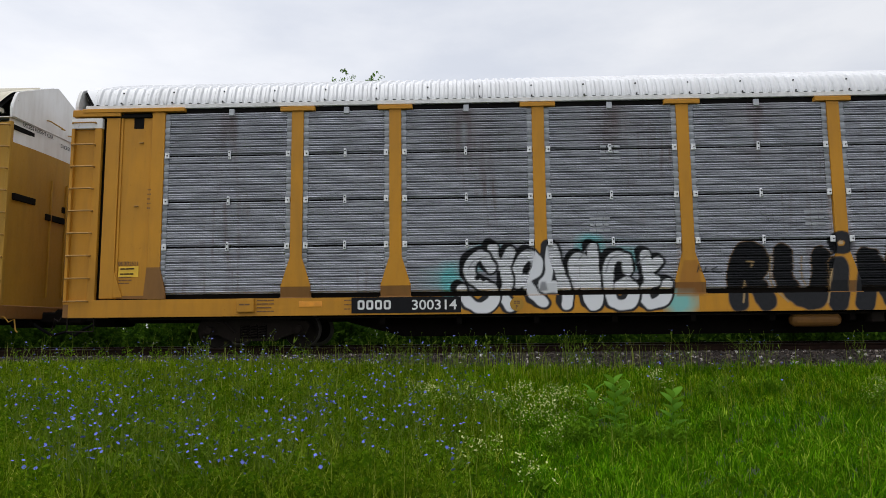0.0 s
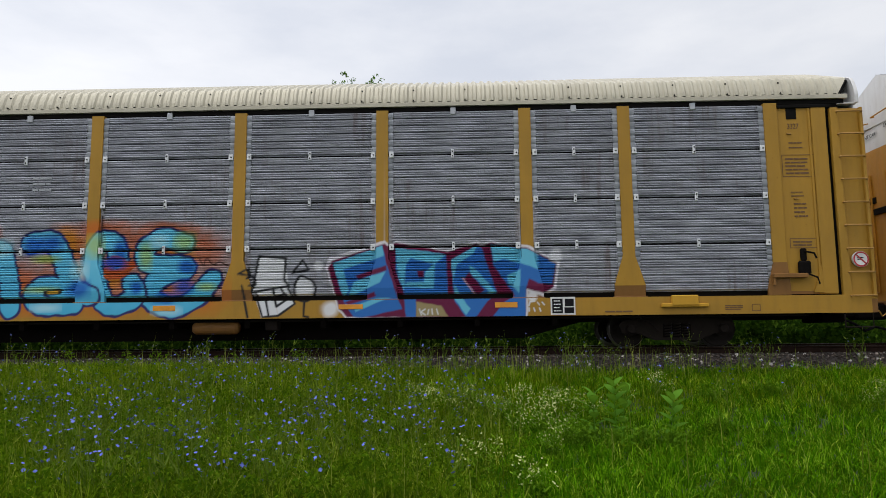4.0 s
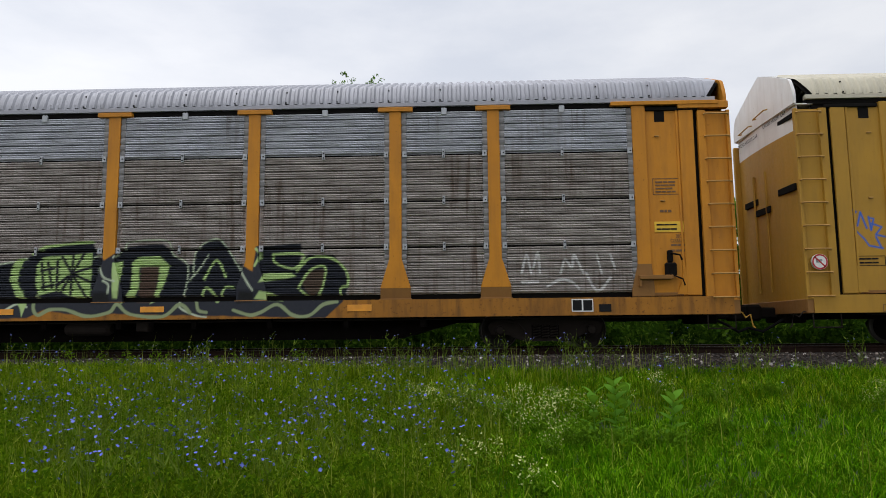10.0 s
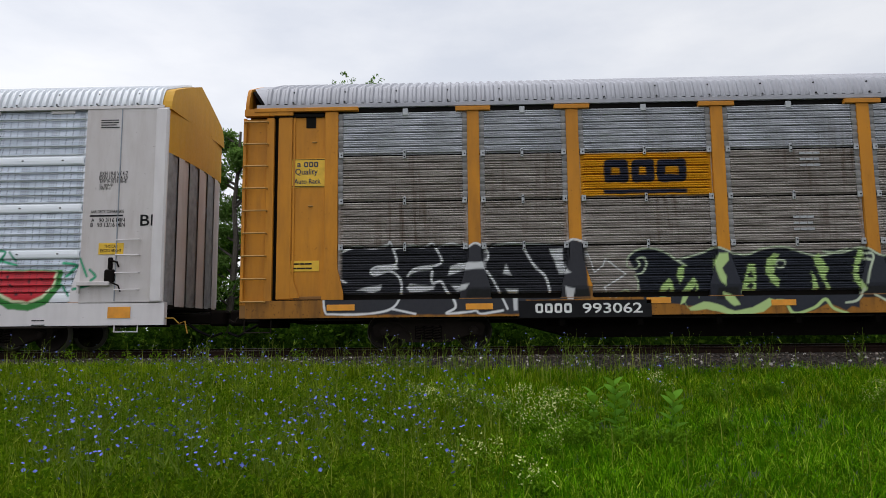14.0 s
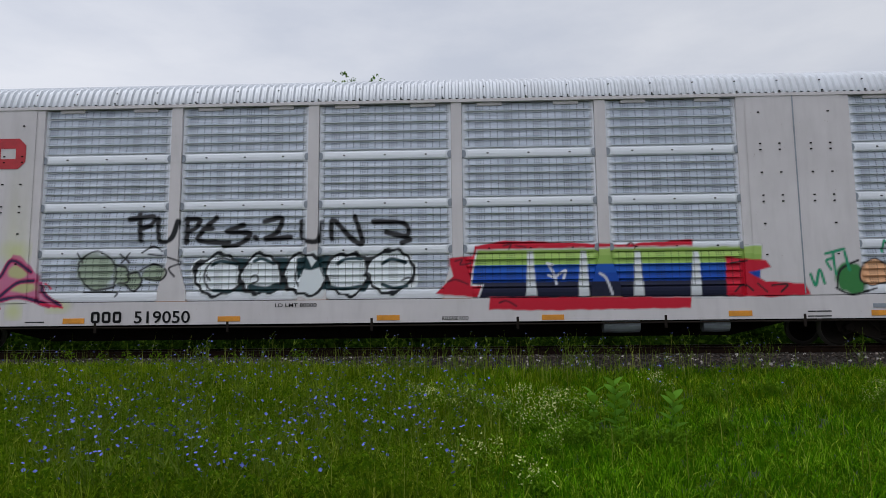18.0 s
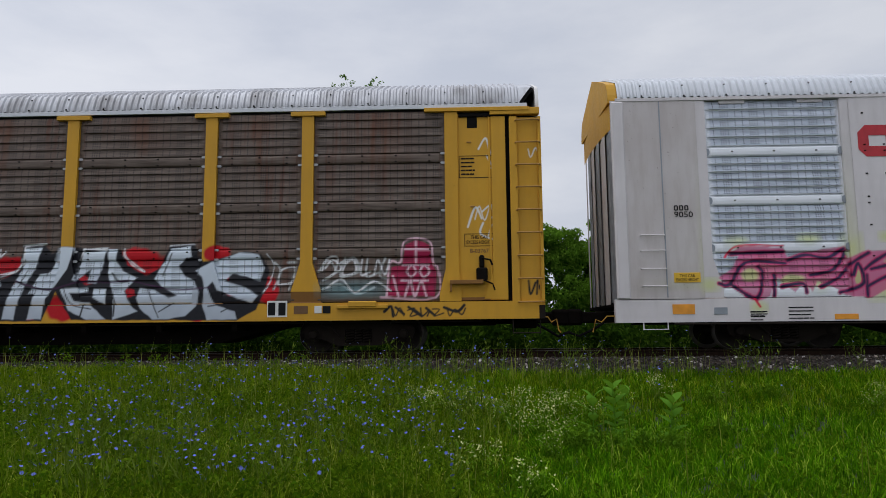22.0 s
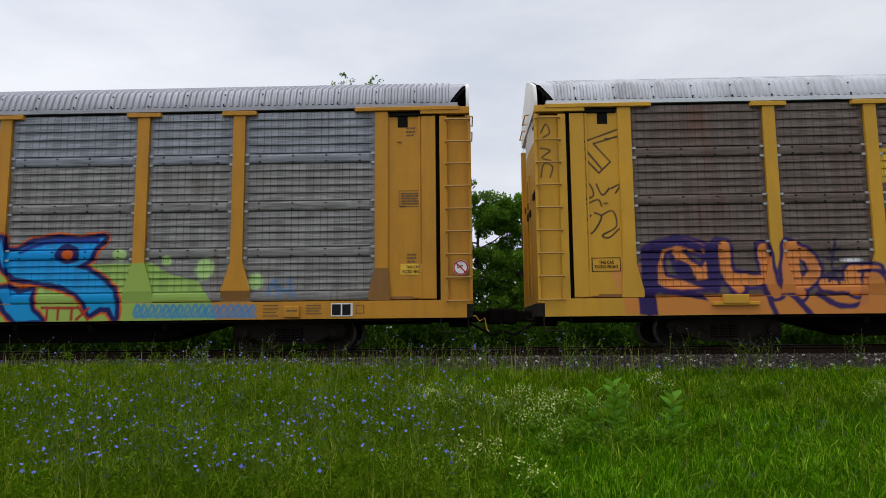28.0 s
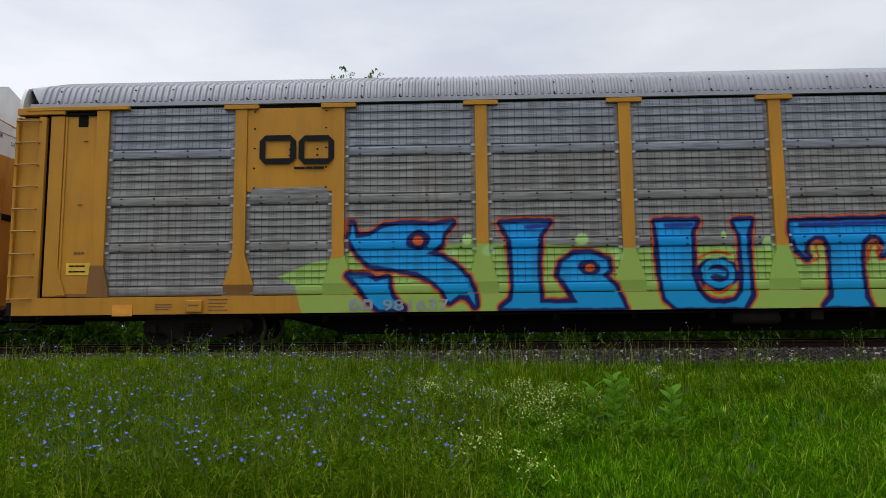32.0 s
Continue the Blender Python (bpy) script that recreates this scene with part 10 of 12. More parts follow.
frame_bars(a_car, 1.12, 1.13, 4.959, 4.971, ink_black, -1.482)
plate(a_car, 4.66, 5.11, 0.799, 0.902, plate_orange, -1.5405, 0.004, 'label_plate')
tag(a_car, 1.07, 1.408, [[0.09, 0.06, 0.09], [0.06, 0.11, 0.08], [0.12, 0.09], [0.08, 0.06, 0.06, 0.05]], 3, ink_brown, 0.018, -1.4829999999999999, 3.28)
tag(a_car, 1.6, 3.134, [[0.02, 0.01, 0.02], [0.01, 0.02, 0.02], [0.03, 0.02], [0.02, 0.01, 0.01, 0.01]], 5, ink_brown, 0.03, -1.527, 3.08)
plate(b_car, 6.94, 8.74, 0.615, 0.884, ink_black, -1.5405, 0.004, 'label_plate')
blocks(b_car, 6.99, 7.69, 0.669, 0.84, 4, ink_white, -1.5465, 0.3)
letters(b_car, '255441', 8.23, 0.66, 0.81, 0.182, ink_white, -1.5465)
plate(b_car, 9.2, 9.63, 0.671, 0.871, ink_black, -1.5405, 0.004, 'label_plate')
letters(b_car, 'R1', 9.43, 0.693, 0.31, 0.155, ink_white, -1.5465)
plate(b_car, 9.72, 10.16, 0.795, 0.887, plate_orange, -1.5405, 0.004, 'label_plate')
plate(b_car, 13.45, 13.89, 0.799, 0.9, plate_orange, -1.5405, 0.004, 'label_plate')
plate(b_car, 17.08, 17.55, 0.793, 0.886, plate_orange, -1.5405, 0.004, 'label_plate')
plate(b_car, 20.09, 20.52, 0.795, 0.897, plate_orange, -1.5405, 0.004, 'label_plate')
plate(b_car, 21.15, 21.62, 0.643, 0.984, plate_white, -1.5405, 0.004, 'label_plate')
plate(b_car, 21.18, 21.38, 0.677, 0.951, ink_black, -1.5445, 0.004, 'label_plate')
plate(b_car, 21.42, 21.59, 0.805, 0.948, ink_black, -1.5445, 0.004, 'label_plate')
plate(b_car, 21.41, 21.59, 0.675, 0.785, ink_black, -1.5445, 0.004, 'label_plate')
tag(b_car, 21.21, 0.898, [[0.04, 0.03, 0.04], [0.03, 0.05, 0.04], [0.06, 0.04], [0.04, 0.03, 0.03, 0.02]], 4, ink_white, 0.02, -1.5525, 3.13)
tag(b_car, 22.18, 0.682, [[0.19, 0.12, 0.19], [0.12, 0.22, 0.16], [0.25, 0.19], [0.16, 0.12, 0.12, 0.09]], 1, ink_brown, 0.03, -1.5414999999999999, 1.37)
tag(b_car, 24.44, 0.776, [[0.12, 0.08, 0.12], [0.08, 0.14, 0.1], [0.16, 0.12], [0.1, 0.08, 0.08, 0.06]], 3, ink_brown, 0.02, -1.5414999999999999, 1.75)
frame_bars(b_car, 24.94, 25.1, 0.682, 0.813, ink_brown, -1.5425)
frame_bars(b_car, 25.71, 26.33, 3.263, 3.701, ink_brown, -1.482)
tag(b_car, 25.77, 3.602, [[0.16, 0.1, 0.16], [0.1, 0.18, 0.13], [0.21, 0.16], [0.13, 0.1, 0.1, 0.08]], 5, ink_brown, 0.03, -1.4829999999999999, 2.35)
frame_bars(b_car, 25.76, 26.3, 1.87, 2.063, ink_brown, -1.482)
tag(b_car, 25.82, 1.977, [[0.13, 0.08, 0.13], [0.08, 0.15, 0.1], [0.17, 0.13], [0.1, 0.08, 0.08, 0.06]], 2, ink_brown, 0.03, -1.4829999999999999, 2.10)
letters(b_car, '3327', 25.97, 4.216, 0.22, 0.107, ink_brown, -1.4829999999999999)
tag(b_car, 25.86, 3.923, [[0.09, 0.06, 0.09], [0.06, 0.11, 0.08], [0.12, 0.09], [0.08, 0.06, 0.06, 0.05]], 2, ink_brown, 0.025, -1.4829999999999999, 3.76)
tag(b_car, 25.84, 2.949, [[0.08, 0.06, 0.08], [0.06, 0.1, 0.07], [0.11, 0.08], [0.07, 0.06, 0.06, 0.04]], 2, ink_brown, 0.02, -1.4829999999999999, 3.65)
tag(b_car, 25.88, 2.716, [[0.08, 0.06, 0.08], [0.06, 0.1, 0.07], [0.11, 0.08], [0.07, 0.06, 0.06, 0.04]], 4, ink_brown, 0.03, -1.4829999999999999, 2.67)
no_entry(b_car, 27.04, 1.64)
no_entry(b_car, 0.28, 1.60)
frame_bars(b_car, 0.97, 1.54, 1.515, 1.707, ink_black, -1.482)
tag(b_car, 1.04, 1.633, [[0.13, 0.09, 0.13], [0.09, 0.15, 0.11], [0.18, 0.13], [0.11, 0.09, 0.09, 0.07]], 2, ink_black, 0.03, -1.4829999999999999, 2.47)
frame_bars(b_car, 1.38, 1.61, 0.641, 0.783, ink_brown, -1.5425)
tag(b_car, 2.11, 0.798, [[0.25, 0.17, 0.25], [0.17, 0.29, 0.21], [0.34, 0.25], [0.21, 0.17, 0.17, 0.13]], 4, ink_brown, 0.02, -1.5414999999999999, 3.37)
tag(b_car, 4.49, 0.635, [[0.17, 0.12, 0.17], [0.12, 0.2, 0.15], [0.23, 0.17], [0.15, 0.12, 0.12, 0.09]], 1, ink_brown, 0.03, -1.5414999999999999, 1.33)
plate(c_car, 5.41, 7.92, 0.591, 0.921, ink_black, -1.5405, 0.004, 'label_plate')
blocks(c_car, 5.72, 6.41, 0.682, 0.863, 4, ink_white, -1.5465, 0.3)
letters(c_car, '993062', 7.18, 0.669, 1.13, 0.196, ink_white, -1.5465)
plate(c_car, 1.71, 2.25, 0.769, 0.884, plate_orange, -1.5405, 0.004, 'label_plate')
plate(c_car, 4.39, 4.91, 0.763, 0.878, plate_orange, -1.5405, 0.004, 'label_plate')
plate(c_car, 7.83, 8.29, 0.847, 0.96, plate_orange, -1.5405, 0.004, 'label_plate')
plate(c_car, 10.17, 10.63, 0.779, 0.891, plate_orange, -1.5405, 0.004, 'label_plate')
plate(c_car, 12.77, 13.25, 0.751, 0.863, plate_orange, -1.5405, 0.004, 'label_plate')
plate(c_car, 15.76, 16.23, 0.773, 0.884, plate_orange, -1.5405, 0.004, 'label_plate')
plate(c_car, 19.81, 20.28, 0.754, 0.88, plate_orange, -1.5405, 0.004, 'label_plate')
plate(c_car, 0.87, 1.67, 3.207, 3.785, plate_yellow, -1.48, 0.004, 'label_plate')
frame_bars(c_car, 0.88, 1.66, 3.219, 3.773, ink_black, -1.4889999999999999)
letters(c_car, 'a', 1.12, 3.618, 0.08, 0.083, ink_navy, -1.4889999999999999)
blocks(c_car, 1.22, 1.5, 3.613, 3.721, 3, ink_navy, -1.4889999999999999, 0.3)
letters(c_car, 'Quality', 1.27, 3.428, 0.45, 0.158, ink_navy, -1.4889999999999999)
letters(c_car, 'Auto Rack', 1.29, 3.278, 0.53, 0.101, ink_navy, -1.4889999999999999)
plate(c_car, 0.95, 1.54, 1.539, 1.747, plate_yellow, -1.48, 0.004, 'label_plate')
tag(c_car, 1.01, 1.671, [[0.14, 0.09, 0.14], [0.09, 0.16, 0.12], [0.19, 0.14], [0.12, 0.09, 0.09, 0.07]], 2, ink_black, 0.03, -1.488, 2.90)
plate(c_car, 24.11, 24.52, 0.699, 0.943, plate_white, -1.5405, 0.004, 'label_plate')
plate(c_car, 24.13, 24.3, 0.723, 0.921, ink_black, -1.5445, 0.004, 'label_plate')
plate(c_car, 24.33, 24.5, 0.721, 0.919, ink_black, -1.5445, 0.004, 'label_plate')
plate(c_car, 24.63, 24.86, 0.696, 0.839, ink_black, -1.5405, 0.004, 'label_plate')
frame_bars(c_car, 25.76, 26.29, 2.95, 3.274, ink_brown, -1.482)
tag(c_car, 25.81, 3.186, [[0.14, 0.09, 0.14], [0.09, 0.16, 0.11], [0.18, 0.14], [0.11, 0.09, 0.09, 0.07]], 4, ink_brown, 0.03, -1.4829999999999999, 2.12)
plate(c_car, 25.76, 26.32, 2.213, 2.421, plate_yellow, -1.48, 0.004, 'label_plate')
tag(c_car, 25.8, 2.345, [[0.14, 0.09, 0.14], [0.09, 0.16, 0.12], [0.19, 0.14], [0.12, 0.09, 0.09, 0.07]], 2, ink_black, 0.03, -1.488, 2.90)
letters(c_car, 'DECK', 26.23, 2.102, 0.13, 0.068, ink_brown, -1.4829999999999999)
letters(c_car, 'CLEARANCE', 26.24, 2.012, 0.37, 0.071, ink_brown, -1.4829999999999999)
tag(c_car, 26.06, 1.944, [[0.11, 0.07, 0.11], [0.07, 0.13, 0.09], [0.15, 0.11], [0.09, 0.07, 0.07, 0.06]], 2, ink_brown, 0.04, -1.4829999999999999, 2.73)
tag(c_car, 25.88, 2.603, [[0.07, 0.05, 0.07], [0.05, 0.08, 0.06], [0.1, 0.07], [0.06, 0.05, 0.05, 0.04]], 1, ink_brown, 0.05, -1.4829999999999999, 1.30)
blocks(d_car, 7.92, 8.52, 0.573, 0.796, 3, ink_black, -1.5465, 0.3)
letters(d_car, '519050', 9.32, 0.559, 1.10, 0.239, ink_black, -1.5465)
blocks(d_car, 4.89, 5.63, 3.679, 4.305, 1, ink_red, -1.542, 0.33)
blocks(d_car, 5.7, 6.42, 3.665, 4.29, 1, ink_red, -1.542, 0.33)
letters(d_car, 'LD LMT 80000', 11.93, 0.847, 0.81, 0.073, ink_black, -1.5465)
letters(d_car, 'RELEASE ROD', 15.01, 0.569, 0.50, 0.070, ink_black, -1.5465)
plate(d_car, 4.19, 4.63, 0.557, 0.66, plate_orange, -1.5405, 0.004, 'label_plate')
plate(d_car, 7.36, 7.79, 0.569, 0.671, plate_orange, -1.5405, 0.004, 'label_plate')
plate(d_car, 10.41, 10.85, 0.582, 0.683, plate_orange, -1.5405, 0.004, 'label_plate')
plate(d_car, 13.5, 13.94, 0.572, 0.673, plate_orange, -1.5405, 0.004, 'label_plate')
plate(d_car, 16.66, 17.08, 0.551, 0.651, plate_orange, -1.5405, 0.004, 'label_plate')
plate(d_car, 20.18, 20.62, 0.589, 0.69, plate_orange, -1.5405, 0.004, 'label_plate')
plate(d_car, 22.83, 23.28, 0.572, 0.673, plate_orange, -1.5405, 0.004, 'label_plate')
plate(d_car, 25.94, 26.39, 0.668, 0.886, plate_orange, -1.542, 0.004, 'label_plate')
letters(d_car, 'EXH 19-0 W 4-7', 25.94, 3.493, 0.56, 0.089, ink_black, -1.542)
letters(d_car, 'EXW 10-8 H 4-10', 25.93, 3.415, 0.57, 0.077, ink_black, -1.542)
letters(d_car, 'EW 9-10 H 16-8', 25.93, 3.349, 0.53, 0.076, ink_black, -1.542)
letters(d_car, 'IL 89-9', 25.79, 3.275, 0.26, 0.060, ink_black, -1.542)
letters(d_car, 'IW 9-1', 25.77, 3.209, 0.21, 0.059, ink_black, -1.542)
letters(d_car, 'AAR DECK CLEARANCE', 25.84, 2.739, 0.67, 0.066, ink_black, -1.542)
plate(d_car, 25.49, 26.16, 2.673, 2.705, ink_black, -1.54, 0.004, 'label_plate')
letters(d_car, 'A   90 3/16 MIN', 25.86, 2.562, 0.68, 0.077, ink_black, -1.542)
letters(d_car, 'B   93 13/16 MIN', 25.86, 2.463, 0.69, 0.088, ink_black, -1.542)
letters(d_car, 'BI', 26.64, 2.477, 0.26, 0.224, ink_black, -1.542)
plate(d_car, 25.7, 26.2, 1.917, 2.142, plate_yellow, -1.54, 0.004, 'label_plate')
letters(d_car, 'THIS CAR', 25.95, 2.049, 0.27, 0.059, ink_black, -1.547)
letters(d_car, 'EXCESS HEIGHT', 25.95, 1.961, 0.42, 0.060, ink_black, -1.547)
tag(d_car, 25.63, 4.626, [[0.13, 0.09, 0.13], [0.09, 0.15, 0.11], [0.18, 0.13], [0.11, 0.09, 0.09, 0.07]], 4, ink_black, 0.02, -1.542, 2.48)
tag(d_car, 2.62, 0.700, [[0.1, 0.06, 0.1], [0.06, 0.11, 0.08], [0.13, 0.1], [0.08, 0.06, 0.06, 0.05]], 3, ink_black, 0.02, -1.5414999999999999, 3.70)
tag(d_car, 3.34, 0.778, [[0.17, 0.11, 0.17], [0.11, 0.2, 0.14], [0.23, 0.17], [0.14, 0.11, 0.11, 0.09]], 4, ink_black, 0.022, -1.5414999999999999, 3.08)
tag(d_car, 5.28, 0.660, [[0.17, 0.11, 0.17], [0.11, 0.2, 0.14], [0.22, 0.17], [0.14, 0.11, 0.11, 0.08]], 2, ink_black, 0.022, -1.5414999999999999, 4.23)
tag(d_car, 6.61, 0.594, [[0.14, 0.09, 0.14], [0.09, 0.16, 0.12], [0.18, 0.14], [0.12, 0.09, 0.09, 0.07]], 1, ink_black, 0.02, -1.5414999999999999, 1.40)
tag(d_car, 23.38, 0.742, [[0.16, 0.1, 0.16], [0.1, 0.18, 0.13], [0.21, 0.16], [0.13, 0.1, 0.1, 0.08]], 4, ink_black, 0.022, -1.5414999999999999, 2.98)
tag(d_car, 24.44, 0.624, [[0.09, 0.06, 0.09], [0.06, 0.11, 0.08], [0.12, 0.09], [0.08, 0.06, 0.06, 0.05]], 2, ink_black, 0.022, -1.5414999999999999, 4.00)
tag(d_car, 21.65, 0.653, [[0.16, 0.11, 0.16], [0.11, 0.19, 0.13], [0.21, 0.16], [0.13, 0.11, 0.11, 0.08]], 2, ink_black, 0.022, -1.5414999999999999, 4.14)
tag(d_car, 2.63, 0.707, [[0.11, 0.08, 0.11], [0.08, 0.13, 0.09], [0.15, 0.11], [0.09, 0.08, 0.08, 0.06]], 3, ink_black, 0.02, -1.5414999999999999, 2.30)
blocks(d_car, 1.29, 1.57, 2.674, 2.778, 3, ink_black, -1.542, 0.3)
letters(d_car, '9050', 1.47, 2.54, 0.36, 0.116, ink_black, -1.542)
plate(d_car, 1.23, 1.73, 1.283, 1.473, plate_yellow, -1.54, 0.004, 'label_plate')
letters(d_car, 'THIS CAR', 1.48, 1.382, 0.29, 0.057, ink_black, -1.547)
letters(d_car, 'EXCESS HEIGHT', 1.48, 1.305, 0.42, 0.059, ink_black, -1.547)
plate(d_car, 1.17, 1.59, 0.683, 0.87, plate_orange, -1.5405, 0.004, 'label_plate')
plate(d_car, 1.95, 2.2, 0.669, 0.804, zinc_sheet, -1.5405, 0.004, 'label_plate')
plate(d_car, 22.87, 23.28, 0.722, 0.802, zinc_sheet, -1.5405, 0.004, 'label_plate')
plate(e_car, 6.98, 9.27, 0.722, 1.055, ink_black, -1.5405, 0.004, 'label_plate')
blocks(e_car, 7.06, 7.86, 0.748, 0.932, 4, ink_white, -1.5465, 0.3)
letters(e_car, '254775', 8.49, 0.736, 1.07, 0.187, ink_white, -1.5465)
plate(e_car, 7.93, 8.36, 0.929, 1.022, plate_orange, -1.5405, 0.004, 'label_plate')
plate(e_car, 10.61, 11.07, 0.933, 1.026, plate_orange, -1.5405, 0.004, 'label_plate')
plate(e_car, 13.5, 13.95, 0.945, 1.048, plate_orange, -1.5405, 0.004, 'label_plate')
plate(e_car, 15.88, 16.31, 0.952, 1.044, plate_orange, -1.5405, 0.004, 'label_plate')
plate(e_car, 21.94, 22.33, 0.705, 1.019, plate_white, -1.5405, 0.004, 'label_plate')
plate(e_car, 21.96, 22.1, 0.739, 0.986, ink_black, -1.5445, 0.004, 'label_plate')
plate(e_car, 22.16, 22.3, 0.737, 0.984, ink_black, -1.5445, 0.004, 'label_plate')
plate(e_car, 22.46, 22.73, 0.765, 0.917, ink_brown, -1.5405, 0.004, 'label_plate')
plate(e_car, 22.86, 23.0, 0.772, 0.912, plate_white, -1.5405, 0.004, 'label_plate')
plate(e_car, 23.02, 23.17, 0.771, 0.91, ink_black, -1.5405, 0.004, 'label_plate')
frame_bars(e_car, 25.68, 26.35, 3.398, 3.847, ink_black, -1.482)
tag(e_car, 25.72, 3.772, [[0.09, 0.06, 0.09], [0.06, 0.11, 0.08], [0.12, 0.09], [0.08, 0.06, 0.06, 0.05]], 5, ink_black, 0.03, -1.4829999999999999, 2.61)
frame_bars(e_car, 25.77, 26.33, 2.04, 2.289, ink_black, -1.482)
letters(e_car, 'THIS CAR', 26.06, 2.183, 0.34, 0.071, ink_black, -1.484)
letters(e_car, 'EXCESS HEIGHT', 26.05, 2.084, 0.48, 0.072, ink_black, -1.484)
letters(e_car, 'B-03767', 26.06, 1.911, 0.36, 0.081, ink_brown, -1.484)
frame_bars(e_car, 1.05, 1.6, 1.484, 1.753, ink_black, -1.482)
letters(e_car, 'THIS CAR', 1.33, 1.627, 0.29, 0.069, ink_black, -1.484)
letters(e_car, 'EXCESS HEIGHT', 1.33, 1.55, 0.45, 0.060, ink_black, -1.484)
blocks(f_car, 6.76, 7.22, 0.667, 0.881, 2, zinc_sheet, -1.5465, 0.3)
letters(f_car, '981637', 8.05, 0.652, 1.28, 0.222, zinc_sheet, -1.5465)
blocks(f_car, 4.96, 5.69, 3.565, 4.152, 1, ink_black, -1.542, 0.2)
blocks(f_car, 5.74, 6.45, 3.552, 4.138, 1, ink_black, -1.542, 0.2)
tag(f_car, 5.66, 3.458, [[0.21, 0.14, 0.21], [0.14, 0.25, 0.18], [0.28, 0.21], [0.18, 0.14, 0.14, 0.11]], 1, ink_black, 0.05, -1.542, 1.30)
plate(f_car, 24.56, 24.98, 0.674, 0.929, plate_white, -1.5405, 0.004, 'label_plate')
plate(f_car, 24.58, 24.75, 0.698, 0.907, ink_black, -1.5445, 0.004, 'label_plate')
plate(f_car, 24.78, 24.94, 0.696, 0.905, ink_black, -1.5445, 0.004, 'label_plate')
frame_bars(f_car, 25.04, 25.2, 0.726, 0.891, ink_brown, -1.5425)
tag(f_car, 24.07, 0.881, [[0.11, 0.07, 0.11], [0.07, 0.13, 0.09], [0.15, 0.11], [0.09, 0.07, 0.07, 0.06]], 4, ink_brown, 0.02, -1.5414999999999999, 2.63)
tag(f_car, 23.24, 0.890, [[0.11, 0.07, 0.11], [0.07, 0.13, 0.09], [0.14, 0.11], [0.09, 0.07, 0.07, 0.05]], 4, ink_brown, 0.02, -1.5414999999999999, 3.37)
frame_bars(f_car, 25.87, 26.4, 2.806, 3.13, ink_brown, -1.482)
tag(f_car, 25.91, 3.054, [[0.13, 0.09, 0.13], [0.09, 0.16, 0.11], [0.18, 0.13], [0.11, 0.09, 0.09, 0.07]], 5, ink_brown, 0.03, -1.4829999999999999, 1.68)
plate(f_car, 25.9, 26.38, 1.465, 1.68, plate_yellow, -1.48, 0.004, 'label_plate')
letters(f_car, 'THIS CAR', 26.14, 1.587, 0.26, 0.058, ink_black, -1.4889999999999999)
letters(f_car, 'EXCESS HEIGHT', 26.14, 1.498, 0.40, 0.060, ink_black, -1.4889999999999999)
tag(f_car, 26.03, 1.846, [[0.06, 0.04, 0.06], [0.04, 0.07, 0.05], [0.08, 0.06], [0.05, 0.04, 0.04, 0.03]], 3, ink_brown, 0.03, -1.4829999999999999, 2.28)
tag(f_car, 26.02, 4.376, [[0.06, 0.04, 0.06], [0.04, 0.07, 0.05], [0.08, 0.06], [0.05, 0.04, 0.04, 0.03]], 3, ink_brown, 0.03, -1.4829999999999999, 2.43)
no_entry(f_car, 27.07, 1.59)
plate(f_car, 1.14, 1.64, 1.415, 1.655, plate_yellow, -1.48, 0.004, 'label_plate')
tag(f_car, 1.2, 1.580, [[0.11, 0.08, 0.11], [0.08, 0.13, 0.1], [0.15, 0.11], [0.1, 0.08, 0.08, 0.06]], 2, ink_black, 0.03, -1.488, 3.63)
tag(f_car, 1.28, 1.827, [[0.07, 0.04, 0.07], [0.04, 0.08, 0.05], [0.09, 0.07], [0.05, 0.04, 0.04, 0.03]], 1, ink_brown, 0.05, -1.4829999999999999, 1.30)
plate(f_car, 2.13, 2.53, 0.601, 0.824, plate_orange, -1.5405, 0.004, 'label_plate')
tag(f_car, 2.97, 0.807, [[0.12, 0.08, 0.12], [0.08, 0.14, 0.1], [0.16, 0.12], [0.1, 0.08, 0.08, 0.06]], 3, ink_brown, 0.02, -1.5414999999999999, 2.35)
tag(f_car, 4.02, 0.894, [[0.14, 0.09, 0.14], [0.09, 0.16, 0.11], [0.18, 0.14], [0.11, 0.09, 0.09, 0.07]], 4, ink_brown, 0.02, -1.5414999999999999, 3.38)
jacking_box(a_car, 3.46, 3.8, 0.704, 0.969, yellow_paint)
jacking_box(f_car, 23.66, 23.96, 0.663, 0.884, yellow_paint)
jacking_box(f_car, 3.59, 3.91, 0.664, 0.897, yellow_paint)
jacking_box(b_car, 3.37, 3.93, 0.773, 0.977, yellow_paint)
lift_bracket(b_car, 23.24, 24.12, 0.768, 0.993, bright_paint)
lift_bracket(e_car, 23.3, 24.28, 0.854, 0.994, bright_paint)
lift_bracket(e_car, 3.27, 4.15, 0.808, 1.011, bright_paint)
lift_bracket(b_car, 3.26, 4.16, 0.793, 0.934, bright_paint)


# ---- ground, track and ballast ----
def fall(y, *stops):
    return np.interp(y, [s[0] for s in stops], [s[1] for s in stops])


